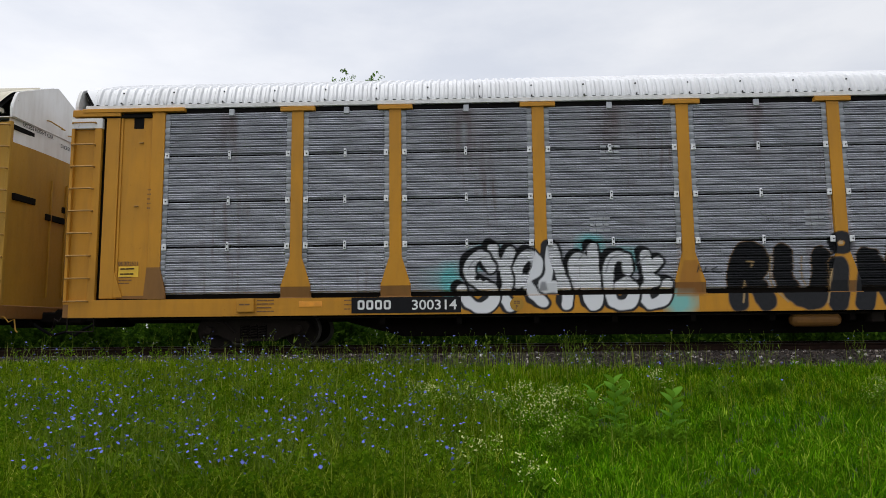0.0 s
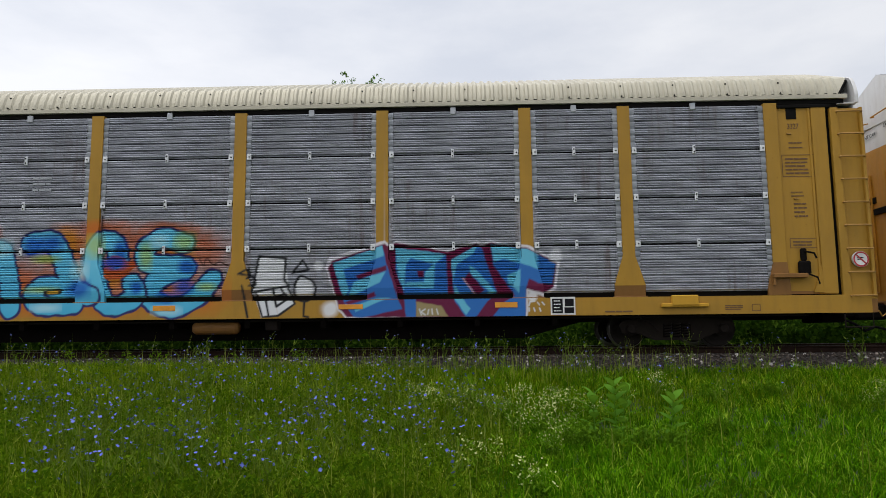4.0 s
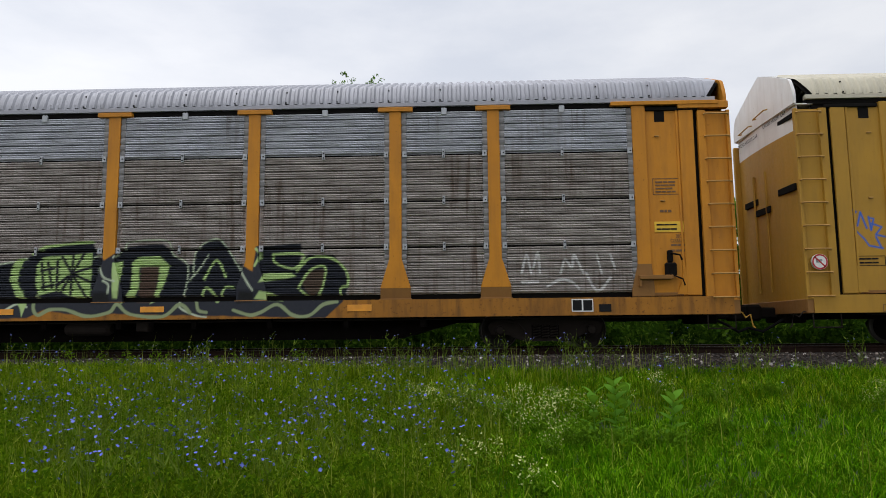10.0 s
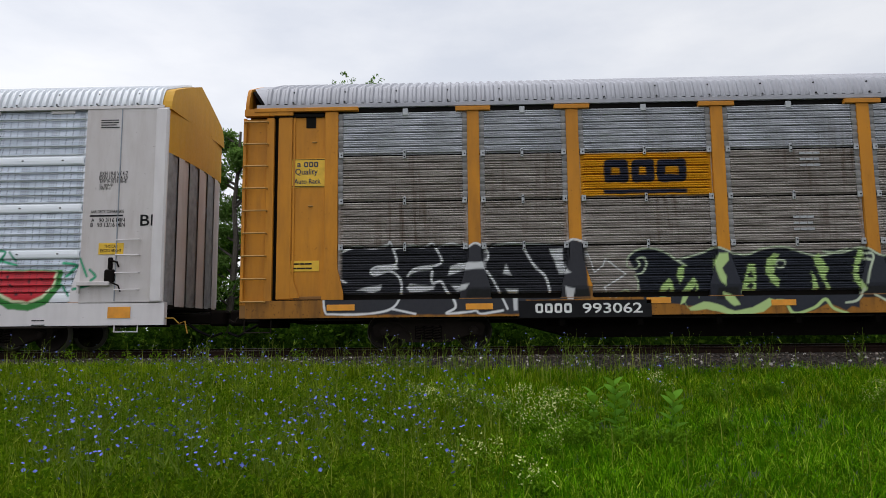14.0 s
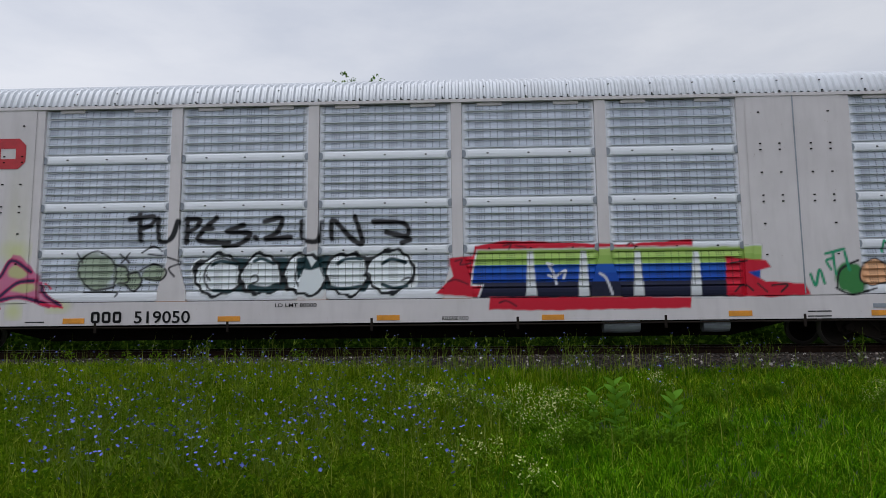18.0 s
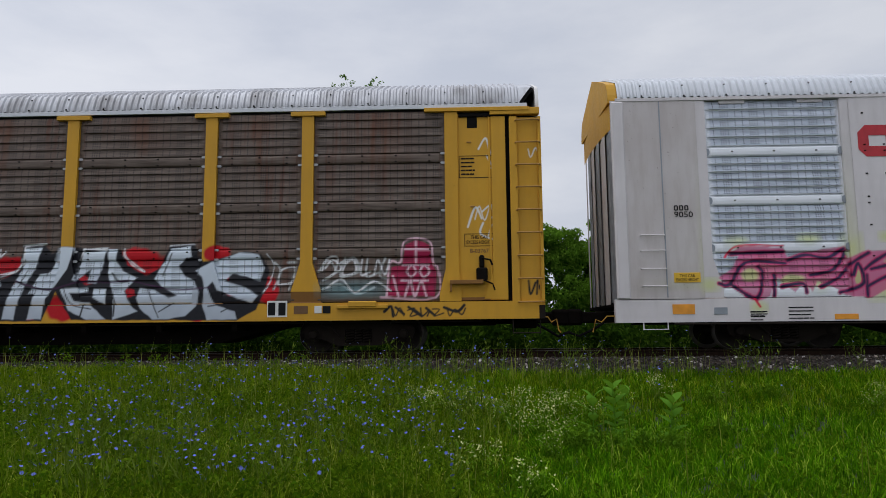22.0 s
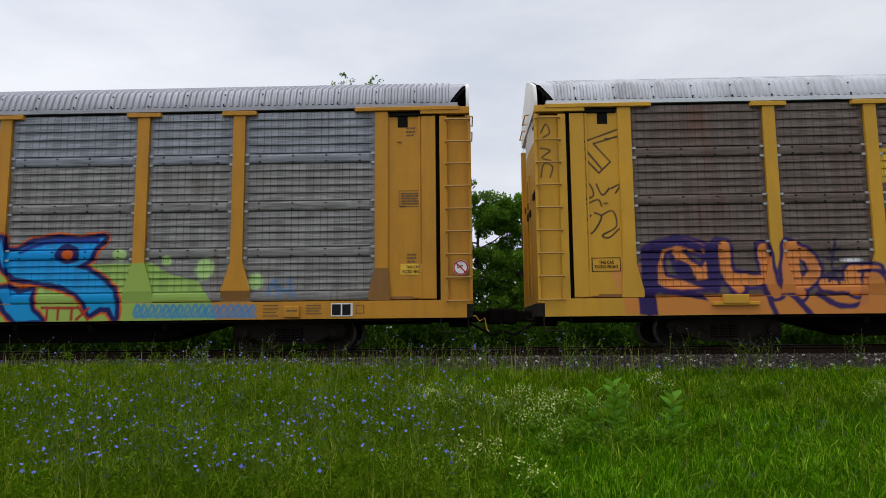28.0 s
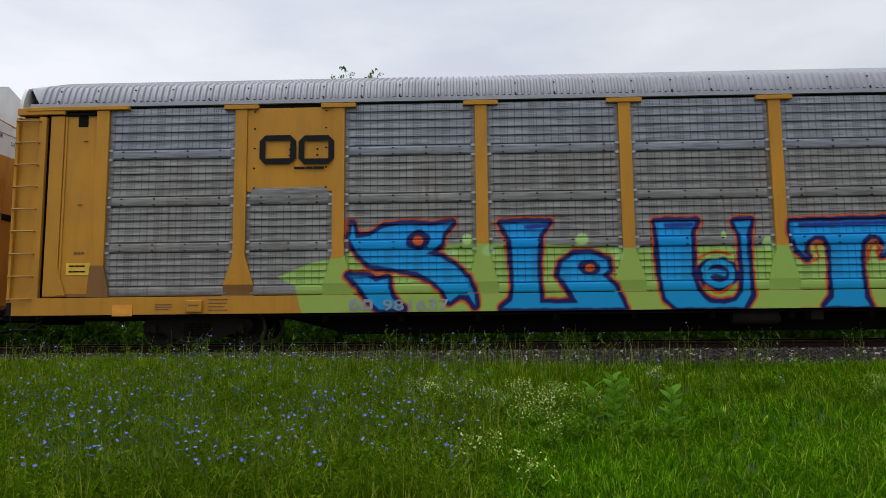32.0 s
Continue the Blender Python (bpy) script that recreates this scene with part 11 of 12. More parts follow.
def ground_height(x, y):
    z = fall(y, (-40, -0.1), (8.3, 0.0), (10.2, 0.18), (11.75, 0.50), (12.15, 0.60), (12.75, RAIL - 0.20), (16.4, RAIL - 0.20), (17.6, 0.42), (19.5, 0.25), (24, 0.45), (60, 0.6), (900, 1.0))
    lift = 0.13 * np.clip((-x - 0.2) / 3.0, 0, 1) * np.clip((y - 7.0) / 3.0, 0, 1) * np.clip((12.6 - y) / 0.5, 0, 1)
    bump = 0.03 * np.sin(x * 0.9 + 1.3 * np.sin(y * 0.7)) * np.sin(y * 1.1 + 0.5) * (y < 11.8)
    return z + lift + bump


def sheet(name, xs, ys, height, mat):
    X, Y = np.meshgrid(xs, ys, indexing="ij")
    n = len(ys)
    v = np.stack([X, Y, height(X, Y)], -1).reshape(-1, 3)
    i, j = np.meshgrid(np.arange(len(xs) - 1), np.arange(n - 1), indexing="ij")
    a = (i * n + j).ravel()
    me = bpy.data.meshes.new(name)
    me.from_pydata(v.tolist(), [], np.stack([a, a + n, a + n + 1, a + 1], 1).tolist())
    me.materials.append(mat)
    return smooth(me)


def soil():
    m = Mat("meadow soil and thatch")
    c = m.mix(m.ramp(m.noise(1.2, 5), (0.35, 0.0), (0.65, 1.0)), (0.014, 0.024, 0.006), (0.022, 0.042, 0.008))
    c = m.mix(m.ramp(m.noise(14, 5), (0.5, 0.0), (0.75, 0.6)), c, (0.035, 0.028, 0.015))
    return m.done(c, 0.95, 0.0, m.noise(20, 5), 0.03, 0.6)


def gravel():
    m = Mat("ballast gravel with dark gaps")
    # near black, so the shaded gaps between loose stones lie in the colour
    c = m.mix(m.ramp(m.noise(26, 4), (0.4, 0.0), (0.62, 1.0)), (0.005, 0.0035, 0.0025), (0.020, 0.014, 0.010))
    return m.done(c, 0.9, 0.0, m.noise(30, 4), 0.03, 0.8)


def stone():
    m = Mat("ballast stone")
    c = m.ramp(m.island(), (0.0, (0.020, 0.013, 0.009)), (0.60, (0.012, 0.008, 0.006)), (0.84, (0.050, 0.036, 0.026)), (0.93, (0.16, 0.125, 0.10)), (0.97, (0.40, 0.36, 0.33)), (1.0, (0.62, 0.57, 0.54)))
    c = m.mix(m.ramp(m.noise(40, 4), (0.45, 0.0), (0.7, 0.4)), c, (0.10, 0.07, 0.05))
    return m.done(c, 0.85, 0.0, m.noise(80, 3), 0.004, 0.4)


xs = np.concatenate([[-900, -300, -120, -60, -30], np.arange(-20, 20.1, 0.5), [30, 60, 120, 300, 900]])
ys = np.concatenate([[-60, -30, -10, -3], np.arange(0, 11.5, 0.5), np.arange(11.6, 18, 0.2), np.arange(18, 30, 1.0), [40, 60, 120, 300, 900]])
tagged(new("ground", sheet("ground", xs, ys, ground_height, soil())), "grassy meadow soil rising to the railway embankment", "ground", kind="structure")
bx, by = np.arange(-60, 60.1, 0.5), np.concatenate([np.arange(11.9, 12.9, 0.1), np.arange(13, 17.5, 0.25)])
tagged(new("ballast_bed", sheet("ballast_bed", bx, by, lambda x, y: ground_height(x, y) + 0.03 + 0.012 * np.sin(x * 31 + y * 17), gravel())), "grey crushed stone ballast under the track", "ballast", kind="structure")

rng = np.random.default_rng(7)


def stones(n, x0, x1, y0, y1, s0, s1):
    """Broken stones as bent boxes, in one mesh."""
    c = np.stack([rng.uniform(x0, x1, n), rng.uniform(y0, y1, n)], 1)
    cube = np.array([(x, y, z) for z in (-1, 1) for y in (-1, 1) for x in (-1, 1)], float)
    v = cube[None] * rng.uniform(0.55, 1.0, (n, 8, 3))
    size = rng.uniform(s0, s1, (n, 1, 1)) * rng.uniform(0.6, 1.2, (n, 1, 3))
    v = v * size
    t = rng.uniform(0, 2 * np.pi, n)
    k = rng.uniform(-0.6, 0.6, n)
    x, y, z = v[..., 0], v[..., 1], v[..., 2]
    y, z = y * np.cos(k)[:, None] - z * np.sin(k)[:, None], y * np.sin(k)[:, None] + z * np.cos(k)[:, None]
    x, y = x * np.cos(t)[:, None] - y * np.sin(t)[:, None], x * np.sin(t)[:, None] + y * np.cos(t)[:, None]
    h = ground_height(c[:, 0], c[:, 1]) + 0.035 + rng.uniform(0, 0.02, n)
    v = np.stack([x + c[:, :1], y + c[:, 1:], z + h[:, None]], -1).reshape(-1, 3)
    q = np.array([(0, 2, 3, 1), (4, 5, 7, 6), (0, 1, 5, 4), (2, 6, 7, 3), (0, 4, 6, 2), (1, 3, 7, 5)])
    f = (q[None] + 8 * np.arange(n)[:, None, None]).reshape(-1, 4)
    me = bpy.data.meshes.new("ballast_stones")
    me.from_pydata(v.tolist(), [], f.tolist())
    me.materials.append(stone_mat)
    return me


stone_mat = stone()
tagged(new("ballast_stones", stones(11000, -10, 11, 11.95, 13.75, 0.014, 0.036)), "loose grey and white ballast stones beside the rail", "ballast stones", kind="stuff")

track = tagged(new("railway_track"), "rusty steel rails on dark wooden sleepers in ballast", "railway track", kind="structure")
rail_steel = plain("rusty rail web", (0.030, 0.017, 0.012), 0.9, 0.0, 0.4, 9, 0.1)
rail_head = plain("worn rail head", (0.09, 0.08, 0.075), 0.45, 0.7)
sleeper_wood = plain("creosoted sleeper wood", (0.045, 0.033, 0.025), 0.9, 0.0, 0.5, 12)
profile = [(-0.07, -0.185), (0.07, -0.185), (0.07, -0.172), (0.012, -0.15), (0.010, -0.05), (0.036, -0.035), (0.036, -0.004), (-0.036, -0.004), (-0.036, -0.035), (-0.010, -0.05), (-0.012, -0.15), (-0.07, -0.172)]
for s in (-0.755, 0.755):
    n = len(profile)
    v = [(x, MID + s + a, RAIL + b) for x in (-250, 250) for a, b in profile]
    r = hang("rail", Geo().add(v, [tuple(range(n)), tuple(range(2 * n - 1, n - 1, -1))] + [(i, (i + 1) % n, (i + 1) % n + n, i + n) for i in range(n)]).mesh("rail", rail_steel), track)
    hang("rail_head", Geo().box(-250, 250, MID + s - 0.034, MID + s + 0.034, RAIL - 0.005, RAIL, 0.002).mesh("rail_head", rail_head), r)
tie = Geo().box(-0.11, 0.11, -1.30, 1.30, -0.18, 0.0, 0.012).mesh("sleeper", sleeper_wood)
tie_plate = Geo().box(-0.09, 0.09, -0.16, 0.16, 0.0, 0.014, 0.003).mesh("tie_plate", rail_steel)
for i in range(-60, 61):
    t = hang("sleeper", tie, track, "", (i * 0.52, MID + 0.03 * math.sin(i * 2.1), RAIL - 0.188))
    if abs(i) < 22:
        for s in (-0.755, 0.755):
            hang("tie_plate", tie_plate, t, "", (0, s, 0))


# ---- plants ----
def leaf_paint(name, stops, through, rough=0.55):
    m = Mat(name)
    c = m.ramp(m.island(), *stops)
    big = m.noise(1.3, 4)
    c = m.mix(m.ramp(big, (0.38, 0.0), (0.66, 0.5)), c, tuple(0.9 * v for v in stops[0][1]))
    return m.done(c, rough, 0.0, None, through=through, specular=0.0)


lawn_green = leaf_paint("fresh lawn grass", ((0.0, (0.006, 0.032, 0.001)), (0.40, (0.050, 0.17, 0.002)), (0.8, (0.17, 0.36, 0.006)), (1.0, (0.40, 0.50, 0.05))), (0.13, 0.30, 0.003))
verge_green = leaf_paint("yellowish verge grass", ((0.0, (0.03, 0.07, 0.002)), (0.40, (0.14, 0.24, 0.004)), (0.8, (0.30, 0.42, 0.012)), (1.0, (0.52, 0.54, 0.07))), (0.24, 0.36, 0.004))
meadow_green = leaf_paint("olive meadow grass", ((0.0, (0.008, 0.028, 0.001)), (0.38, (0.07, 0.155, 0.004)), (0.75, (0.21, 0.31, 0.012)), (1.0, (0.48, 0.50, 0.08))), (0.20, 0.30, 0.004))
stem_green = leaf_paint("chicory stem", ((0.0, (0.07, 0.12, 0.012)), (1.0, (0.19, 0.26, 0.035))), (0.14, 0.22, 0.02))
weed_leaf = leaf_paint("weed leaf", ((0.0, (0.05, 0.13, 0.006)), (1.0, (0.16, 0.28, 0.015))), (0.15, 0.30, 0.01))
milk_leaf = leaf_paint("milkweed leaf", ((0.0, (0.06, 0.16, 0.014)), (1.0, (0.15, 0.31, 0.03))), (0.20, 0.40, 0.025))
petal_blue = plain("chicory blue petal", (0.14, 0.17, 0.52), 0.7, 0.0, 0.25, 30)
petal_cream = plain("pale yellow petal", (0.46, 0.50, 0.15), 0.7, 0.0, 0.2, 30)
petal_white = plain("white petal", (0.75, 0.76, 0.72), 0.7, 0.0, 0.15, 30)


def blades(name, x, y, h, w, lean, mat, label, category):
    """Bent grass blades at the given places, in one mesh."""
    n = len(x)
    t = rng.uniform(0, 2 * np.pi, n)
    b = t + np.pi / 2 + rng.uniform(-0.5, 0.5, n)
    base = np.stack([x, y, ground_height(x, y) - 0.01], 1)
    side = np.stack([np.cos(t), np.sin(t), np.zeros(n)], 1) * (w / 2)[:, None]
    bend = np.stack([np.cos(b), np.sin(b), np.zeros(n)], 1) * (lean * h)[:, None]
    up = np.stack([np.zeros(n), np.zeros(n), h], 1)
    mid = base + up * 0.55 + bend * 0.28
    top = base + up * (1 - 0.25 * lean[:, None] ** 2) + bend
    v = np.stack([base - side, base + side, mid - side * 0.8, mid + side * 0.8, top], 1).reshape(-1, 3)
    k = 5 * np.arange(n)
    quads = np.stack([k, k + 1, k + 3, k + 2], 1)
    tris = np.stack([k + 2, k + 3, k + 4], 1)
    me = bpy.data.meshes.new(name)
    me.vertices.add(len(v))
    me.vertices.foreach_set("co", v.ravel())
    loops = np.concatenate([quads.ravel(), tris.ravel()])
    me.loops.add(len(loops))
    me.loops.foreach_set("vertex_index", loops)
    start = np.concatenate([4 * np.arange(n), 4 * n + 3 * np.arange(n)])
    me.polygons.add(2 * n)
    me.polygons.foreach_set("loop_start", start)
    me.update(calc_edges=True)
    me.materials.append(mat)
    return tagged(new(name, me), label, category, kind="stuff")


def meadow_places(n, y0, y1, x0=-1.0, x1=1.0, power=1.0):
    """Places in the wedge before the camera, denser near it."""
    y = y0 + (y1 - y0) * rng.uniform(0, 1, n) ** power
    half = y * 0.70 + 0.6
    x = half * rng.uniform(x0, x1, n)
    return x, y


def meadowness(x, y):
    """1 in the tall flowering meadow, 0 in the short lawn."""
    border = 0.25 + 0.35 * np.sin(y * 0.9) - 0.10 * (y - 6)
    return np.clip((border - x) / 0.9 + 0.5, 0, 1)


def tufts(n, per, y0, y1, spread, power):
    """Blades gathered in tufts: places, a size for each tuft and a lean for each blade."""
    cx, cy = meadow_places(n, y0, y1, power=power)
    size = np.repeat(rng.uniform(0.35, 1.0, n) ** 1.5 + 0.25, per)
    r = np.abs(rng.normal(0, spread, n * per))
    t = rng.uniform(0, 2 * np.pi, n * per)
    return np.repeat(cx, per) + r * np.cos(t), np.repeat(cy, per) + r * np.sin(t), size


x, y, size = tufts(8600, 20, 4.4, 11.9, 0.045, 0.95)
m = meadowness(x, y)
far = np.clip((y - 9.6) / 1.5, 0, 1)
keep = rng.uniform(0, 1, len(x)) > m * 0.97
h = rng.uniform(0.07, 0.21, len(x)) * size + 0.04 * far
blades("lawn_grass", x[keep], y[keep], h[keep], rng.uniform(0.006, 0.014, keep.sum()) * (0.8 + 0.05 * y[keep]), rng.uniform(0.15, 1.1, keep.sum()), lawn_green, "short bright green lawn grass in tufts", "grass")
x, y = meadow_places(105000, 4.6, 12.0, power=0.85)
m = meadowness(x, y)
edge_strip = np.clip((y - 10.9) / 0.9, 0, 1)
keep = rng.uniform(0, 1, len(x)) < np.maximum(m * (1 - 0.75 * np.clip((y - 9.4) / 1.2, 0, 1)), edge_strip * 0.3)
x, y, m = x[keep], y[keep], m[keep]
h = rng.uniform(0.12, 0.36, len(x)) * (0.8 + 0.3 * m) * np.where(y > 11.3, 0.5, 1.0)
blades("meadow_grass", x, y, h, rng.uniform(0.006, 0.014, len(x)), rng.uniform(0.05, 1.1, len(x)), meadow_green, "tall olive meadow grass and herbs", "grass")

x, y = meadow_places(90000, 9.0, 11.95, power=0.8)
keep = rng.uniform(0, 1, len(x)) < np.clip((y - 9.0) / 1.6, 0, 1) * np.clip(0.75 - 0.25 * x, 0.22, 1)
x, y = x[keep], y[keep]
blades("verge_grass", x, y, rng.uniform(0.10, 0.26, len(x)), rng.uniform(0.007, 0.015, len(x)), rng.uniform(0.1, 1.0, len(x)), verge_green, "yellowish green grass along the foot of the ballast", "grass")

stem_pale = leaf_paint("pale flowering stem", ((0.0, (0.10, 0.15, 0.015)), (0.6, (0.28, 0.34, 0.04)), (1.0, (0.48, 0.50, 0.11))), (0.22, 0.28, 0.03))
x, y = meadow_places(2600, 5.0, 12.0, power=0.8)
keep = rng.uniform(0, 1, len(x)) < 0.08 + 0.92 * meadowness(x, y)
bx2 = np.concatenate([rng.uniform(-9, 9, 110), rng.normal(0.9, 2.1, 300)])
by2 = rng.uniform(11.1, 12.15, len(bx2))
x, y = np.concatenate([x[keep], bx2]), np.concatenate([y[keep], by2])
h = np.where(y > 11.09, rng.uniform(0.25, 0.70, len(x)), rng.uniform(0.32, 0.60, len(x)))
blades("meadow_stems", x, y, h, rng.uniform(0.005, 0.010, len(x)), rng.uniform(0.0, 0.28, len(x)), stem_pale, "pale thin flowering stems above the grass", "grass stems")


def flower_head(g, p, r, face, n=10):
    """A flat ray flower: notched petals round a middle."""
    a = face.orthogonal().normalized()
    b = face.cross(a)
    ring = []
    for k in range(n * 2):
        q = r if k % 2 == 0 else r * 0.62
        t = math.pi * k / n
        ring.append(p + (a * math.cos(t) + b * math.sin(t)) * q + face * (r * 0.15))
    v = [p] + ring
    g.add([tuple(i) for i in v], [(0, k + 1, (k + 1) % (2 * n) + 1) for k in range(2 * n)])


def chicory(seed, height, flowers):
    rnd = random.Random(seed)
    top = new("chicory_plant")
    g, fl = Geo(), []
    for s in range(rnd.randint(3, 5)):
        a = rnd.uniform(0, 6.28)
        p = Vector((rnd.uniform(-0.08, 0.08), rnd.uniform(-0.08, 0.08), -0.02))
        d = Vector((math.cos(a) * 0.25, math.sin(a) * 0.25, 1)).normalized()
        path, h = [p], height * rnd.uniform(0.7, 1.0)
        for k in range(5):
            d = (d + Vector((rnd.uniform(-0.14, 0.14), rnd.uniform(-0.14, 0.14), 0))).normalized()
            p = p + d * h / 5
            path.append(p)
            if k > 0:
                for q in range(rnd.randint(1, 2)):
                    e = (d * 0.7 + Vector((rnd.uniform(-1, 1), rnd.uniform(-1, 1), 0.3))).normalized()
                    tip = p + e * rnd.uniform(0.05, 0.18)
                    g.tube([p, (p + tip) / 2 + Vector((0, 0, 0.01)), tip], 0.0022, 3, 0.0012)
                    if rnd.random() < flowers:
                        fl.append(tip)
                    else:
                        g.tube([tip - e * 0.008, tip + e * 0.008], 0.005, 4)
                    if rnd.random() < 0.18:
                        lf = p + e * 0.07 + Vector((0, 0, -0.01))
                        w = e.cross(Vector((0, 0, 1))).normalized() * 0.010
                        g.add([tuple(p), tuple(lf + w), tuple(p + e * 0.13), tuple(lf - w)], [(0, 1, 2, 3)])
        g.tube(path, 0.0036, 4, 0.0016)
    hang("stalk", g.mesh("stalk", stem_green, False), top)
    for p in fl:
        f = Geo()
        face = Vector((rnd.uniform(-0.6, 0.6), rnd.uniform(-1.0, 0.1), rnd.uniform(0.3, 1.0))).normalized()
        flower_head(f, p, rnd.uniform(0.014, 0.021), face)
        hang("flower", f.mesh("flower", petal_blue, False), top)
    return tagged(top, "wild chicory with thin branching stems and blue flowers", "chicory plant", "chicory in the meadow")


def stand(x, y):
    return float(ground_height(np.array([x]), np.array([y]))[0])


kinds = [chicory(s, hh, fl) for s, hh, fl in ((1, 0.62, 0.42), (2, 0.55, 0.35), (3, 0.70, 0.4), (4, 0.50, 0.5), (5, 0.66, 0.16), (6, 0.74, 0.10), (7, 0.60, 0.22))]
rnd = random.Random(11)
spots = []
while len(spots) < 215:
    y = 4.9 + 6.8 * rnd.random()
    x = rnd.uniform(-0.68, 0.04) * y
    if rnd.random() < 0.25 + 0.75 * float(meadowness(np.array([x]), np.array([y]))[0]):
        spots.append((x, y, rnd.choice((0, 1, 2, 3))))
for k in range(64):
    x = rnd.uniform(-5.5, 8.0)
    if rnd.random() < 0.3 + 0.7 * math.exp(-((x - 0.6) / 2.2) ** 2):
        spots.append((x, rnd.uniform(11.2, 12.0), rnd.choice((4, 5, 6))))
for x, y in ((2.75, 9.9), (2.85, 10.0), (3.5, 9.7), (3.45, 9.3), (4.4, 9.6), (-0.1, 7.6), (0.2, 6.9)):
    spots.append((x, y, 2))
for i, (x, y, k) in enumerate(spots):
    m = pose(x, y, stand(x, y), 0, 0, rnd.uniform(0, 360))
    copy_thing(kinds[k], m)
for k, ob in enumerate(kinds):
    x, y = (-4.2, -3.1, -2.0, -5.2, 0.3, 1.2, 2.0)[k], (8.0, 7.0, 9.0, 10.0, 11.5, 11.6, 11.4)[k]
    ob.matrix_basis = pose(x, y, stand(x, y))


def milkweed(height, pairs, seed):
    rnd = random.Random(seed)
    top = tagged(new("milkweed_plant"), "young milkweed with broad paired grey-green leaves", "milkweed plant", "milkweed in the grass")
    g = Geo().tube([(0, 0, -0.03), (0.01, 0, height * 0.5), (0.0, 0.01, height * 0.92)], 0.009, 6, 0.005)
    hang("stem", g.mesh("stem", milk_leaf, False), top)
    for i in range(pairs):
        z = height * (0.22 + 0.70 * i / (pairs - 1))
        for s in (0, 180):
            a = radians(i * 90 + s + rnd.uniform(-15, 15))
            rise = 0.45 + 0.75 * i / pairs
            L, W = rnd.uniform(0.19, 0.24) * (1 - 0.25 * abs(i / pairs - 0.5)), 0.056
            g, rows = Geo(), 6
            for k in range(rows + 1):
                t = k / rows
                w = W * math.sin(math.pi * min(1, t * 0.96 + 0.04)) ** 0.75
                r, zz = L * t * math.cos(rise * (1 - 0.4 * t)), L * t * math.sin(rise * (1 - 0.4 * t))
                for q, dz in ((-1, 0.012), (0, 0.0), (1, 0.012)):
                    g.v.append((r * math.cos(a) - q * w * math.sin(a), r * math.sin(a) + q * w * math.cos(a), z + zz + dz))
            g.f += [(k * 3 + j, k * 3 + j + 1, k * 3 + j + 4, k * 3 + j + 3) for k in range(rows) for j in range(2)]
            hang("leaf", smooth(g.mesh("leaf", milk_leaf, False)), top)
    return top


for x, y, h, n, s in ((1.72, 8.0, 0.72, 7, 1), (1.50, 8.15, 0.60, 6, 2), (2.32, 7.9, 0.56, 6, 3), (1.86, 8.3, 0.62, 6, 4)):
    milkweed(h, n, s).matrix_basis = pose(x, y, stand(x, y), 3 * s - 6, 4 - 2 * s, 40 * s)


def weed(seed, height, spread, mat_petal, count, leafy):
    rnd = random.Random(seed)
    top = tagged(new("flowering_weed"), "leafy weed with many small pale yellow flowers", "weed", "flowering weeds in the meadow")
    g, f = Geo(), Geo()
    for s in range(leafy):
        a, r = rnd.uniform(0, 6.28), rnd.uniform(0.0, spread)
        p = Vector((math.cos(a) * r * 0.5, math.sin(a) * r * 0.5, -0.01))
        q = Vector((math.cos(a) * r, math.sin(a) * r, height * rnd.uniform(0.5, 1.0)))
        g.tube([p, (p + q) / 2 + Vector((0, 0, 0.03)), q], 0.003, 3, 0.0015)
        for k in range(6):
            c = p.lerp(q, rnd.uniform(0.25, 0.98))
            e = Vector((rnd.uniform(-1, 1), rnd.uniform(-1, 1), rnd.uniform(0, 0.8))).normalized()
            w = e.cross(Vector((0, 0, 1))).normalized() * 0.012
            L = rnd.uniform(0.04, 0.08)
            g.add([tuple(c), tuple(c + e * L * 0.5 + w), tuple(c + e * L), tuple(c + e * L * 0.5 - w)], [(0, 1, 2, 3)])
        for k in range(count):
            flower_head(f, q + Vector((rnd.uniform(-0.05, 0.05), rnd.uniform(-0.05, 0.05), rnd.uniform(-0.06, 0.05))), rnd.uniform(0.007, 0.013),
                        Vector((rnd.uniform(-0.7, 0.7), rnd.uniform(-1, 0.3), rnd.uniform(0.2, 1))).normalized(), 5)
    hang("foliage", g.mesh("foliage", weed_leaf, False), top)
    if f.v:
        hang("blossom", f.mesh("blossom", mat_petal, False), top)
    return top


w1, w2, w3 = weed(1, 0.42, 0.26, petal_cream, 5, 26), weed(2, 0.34, 0.20, petal_cream, 4, 20), weed(3, 0.34, 0.26, petal_cream, 0, 44)
for k, (x, y) in enumerate(((-0.35, 9.9), (0.05, 10.0), (0.25, 9.7), (1.25, 9.8), (1.5, 9.9), (0.95, 8.6), (0.65, 8.4), (1.0, 7.7), (-0.25, 6.6), (0.1, 6.2), (0.5, 5.6), (-0.5, 9.5), (5.6, 9.6), (5.9, 10.0), (0.45, 9.4), (1.15, 9.3), (1.75, 9.5), (0.6, 9.0), (1.35, 8.8), (-0.7, 9.9), (2.3, 10.3), (2.9, 10.5), (0.9, 7.2))):
    copy_thing(w1 if k % 2 else w2, pose(x, y, stand(x, y), 0, 0, 70 * k))
for k, (x, y) in enumerate(((1.30, 7.7), (1.15, 8.0), (1.6, 7.4), (-1.0, 8.2), (-2.2, 7.2), (3.6, 10.2), (4.6, 10.6), (-4.0, 10.8), (1.95, 7.7), (2.2, 7.5), (3.1, 8.6), (-3.2, 9.0), (-1.8, 10.0))):
    tagged(copy_thing(w3, pose(x, y, stand(x, y), 0, 0, 50 * k)), "leafy green weed in the grass", "weed")
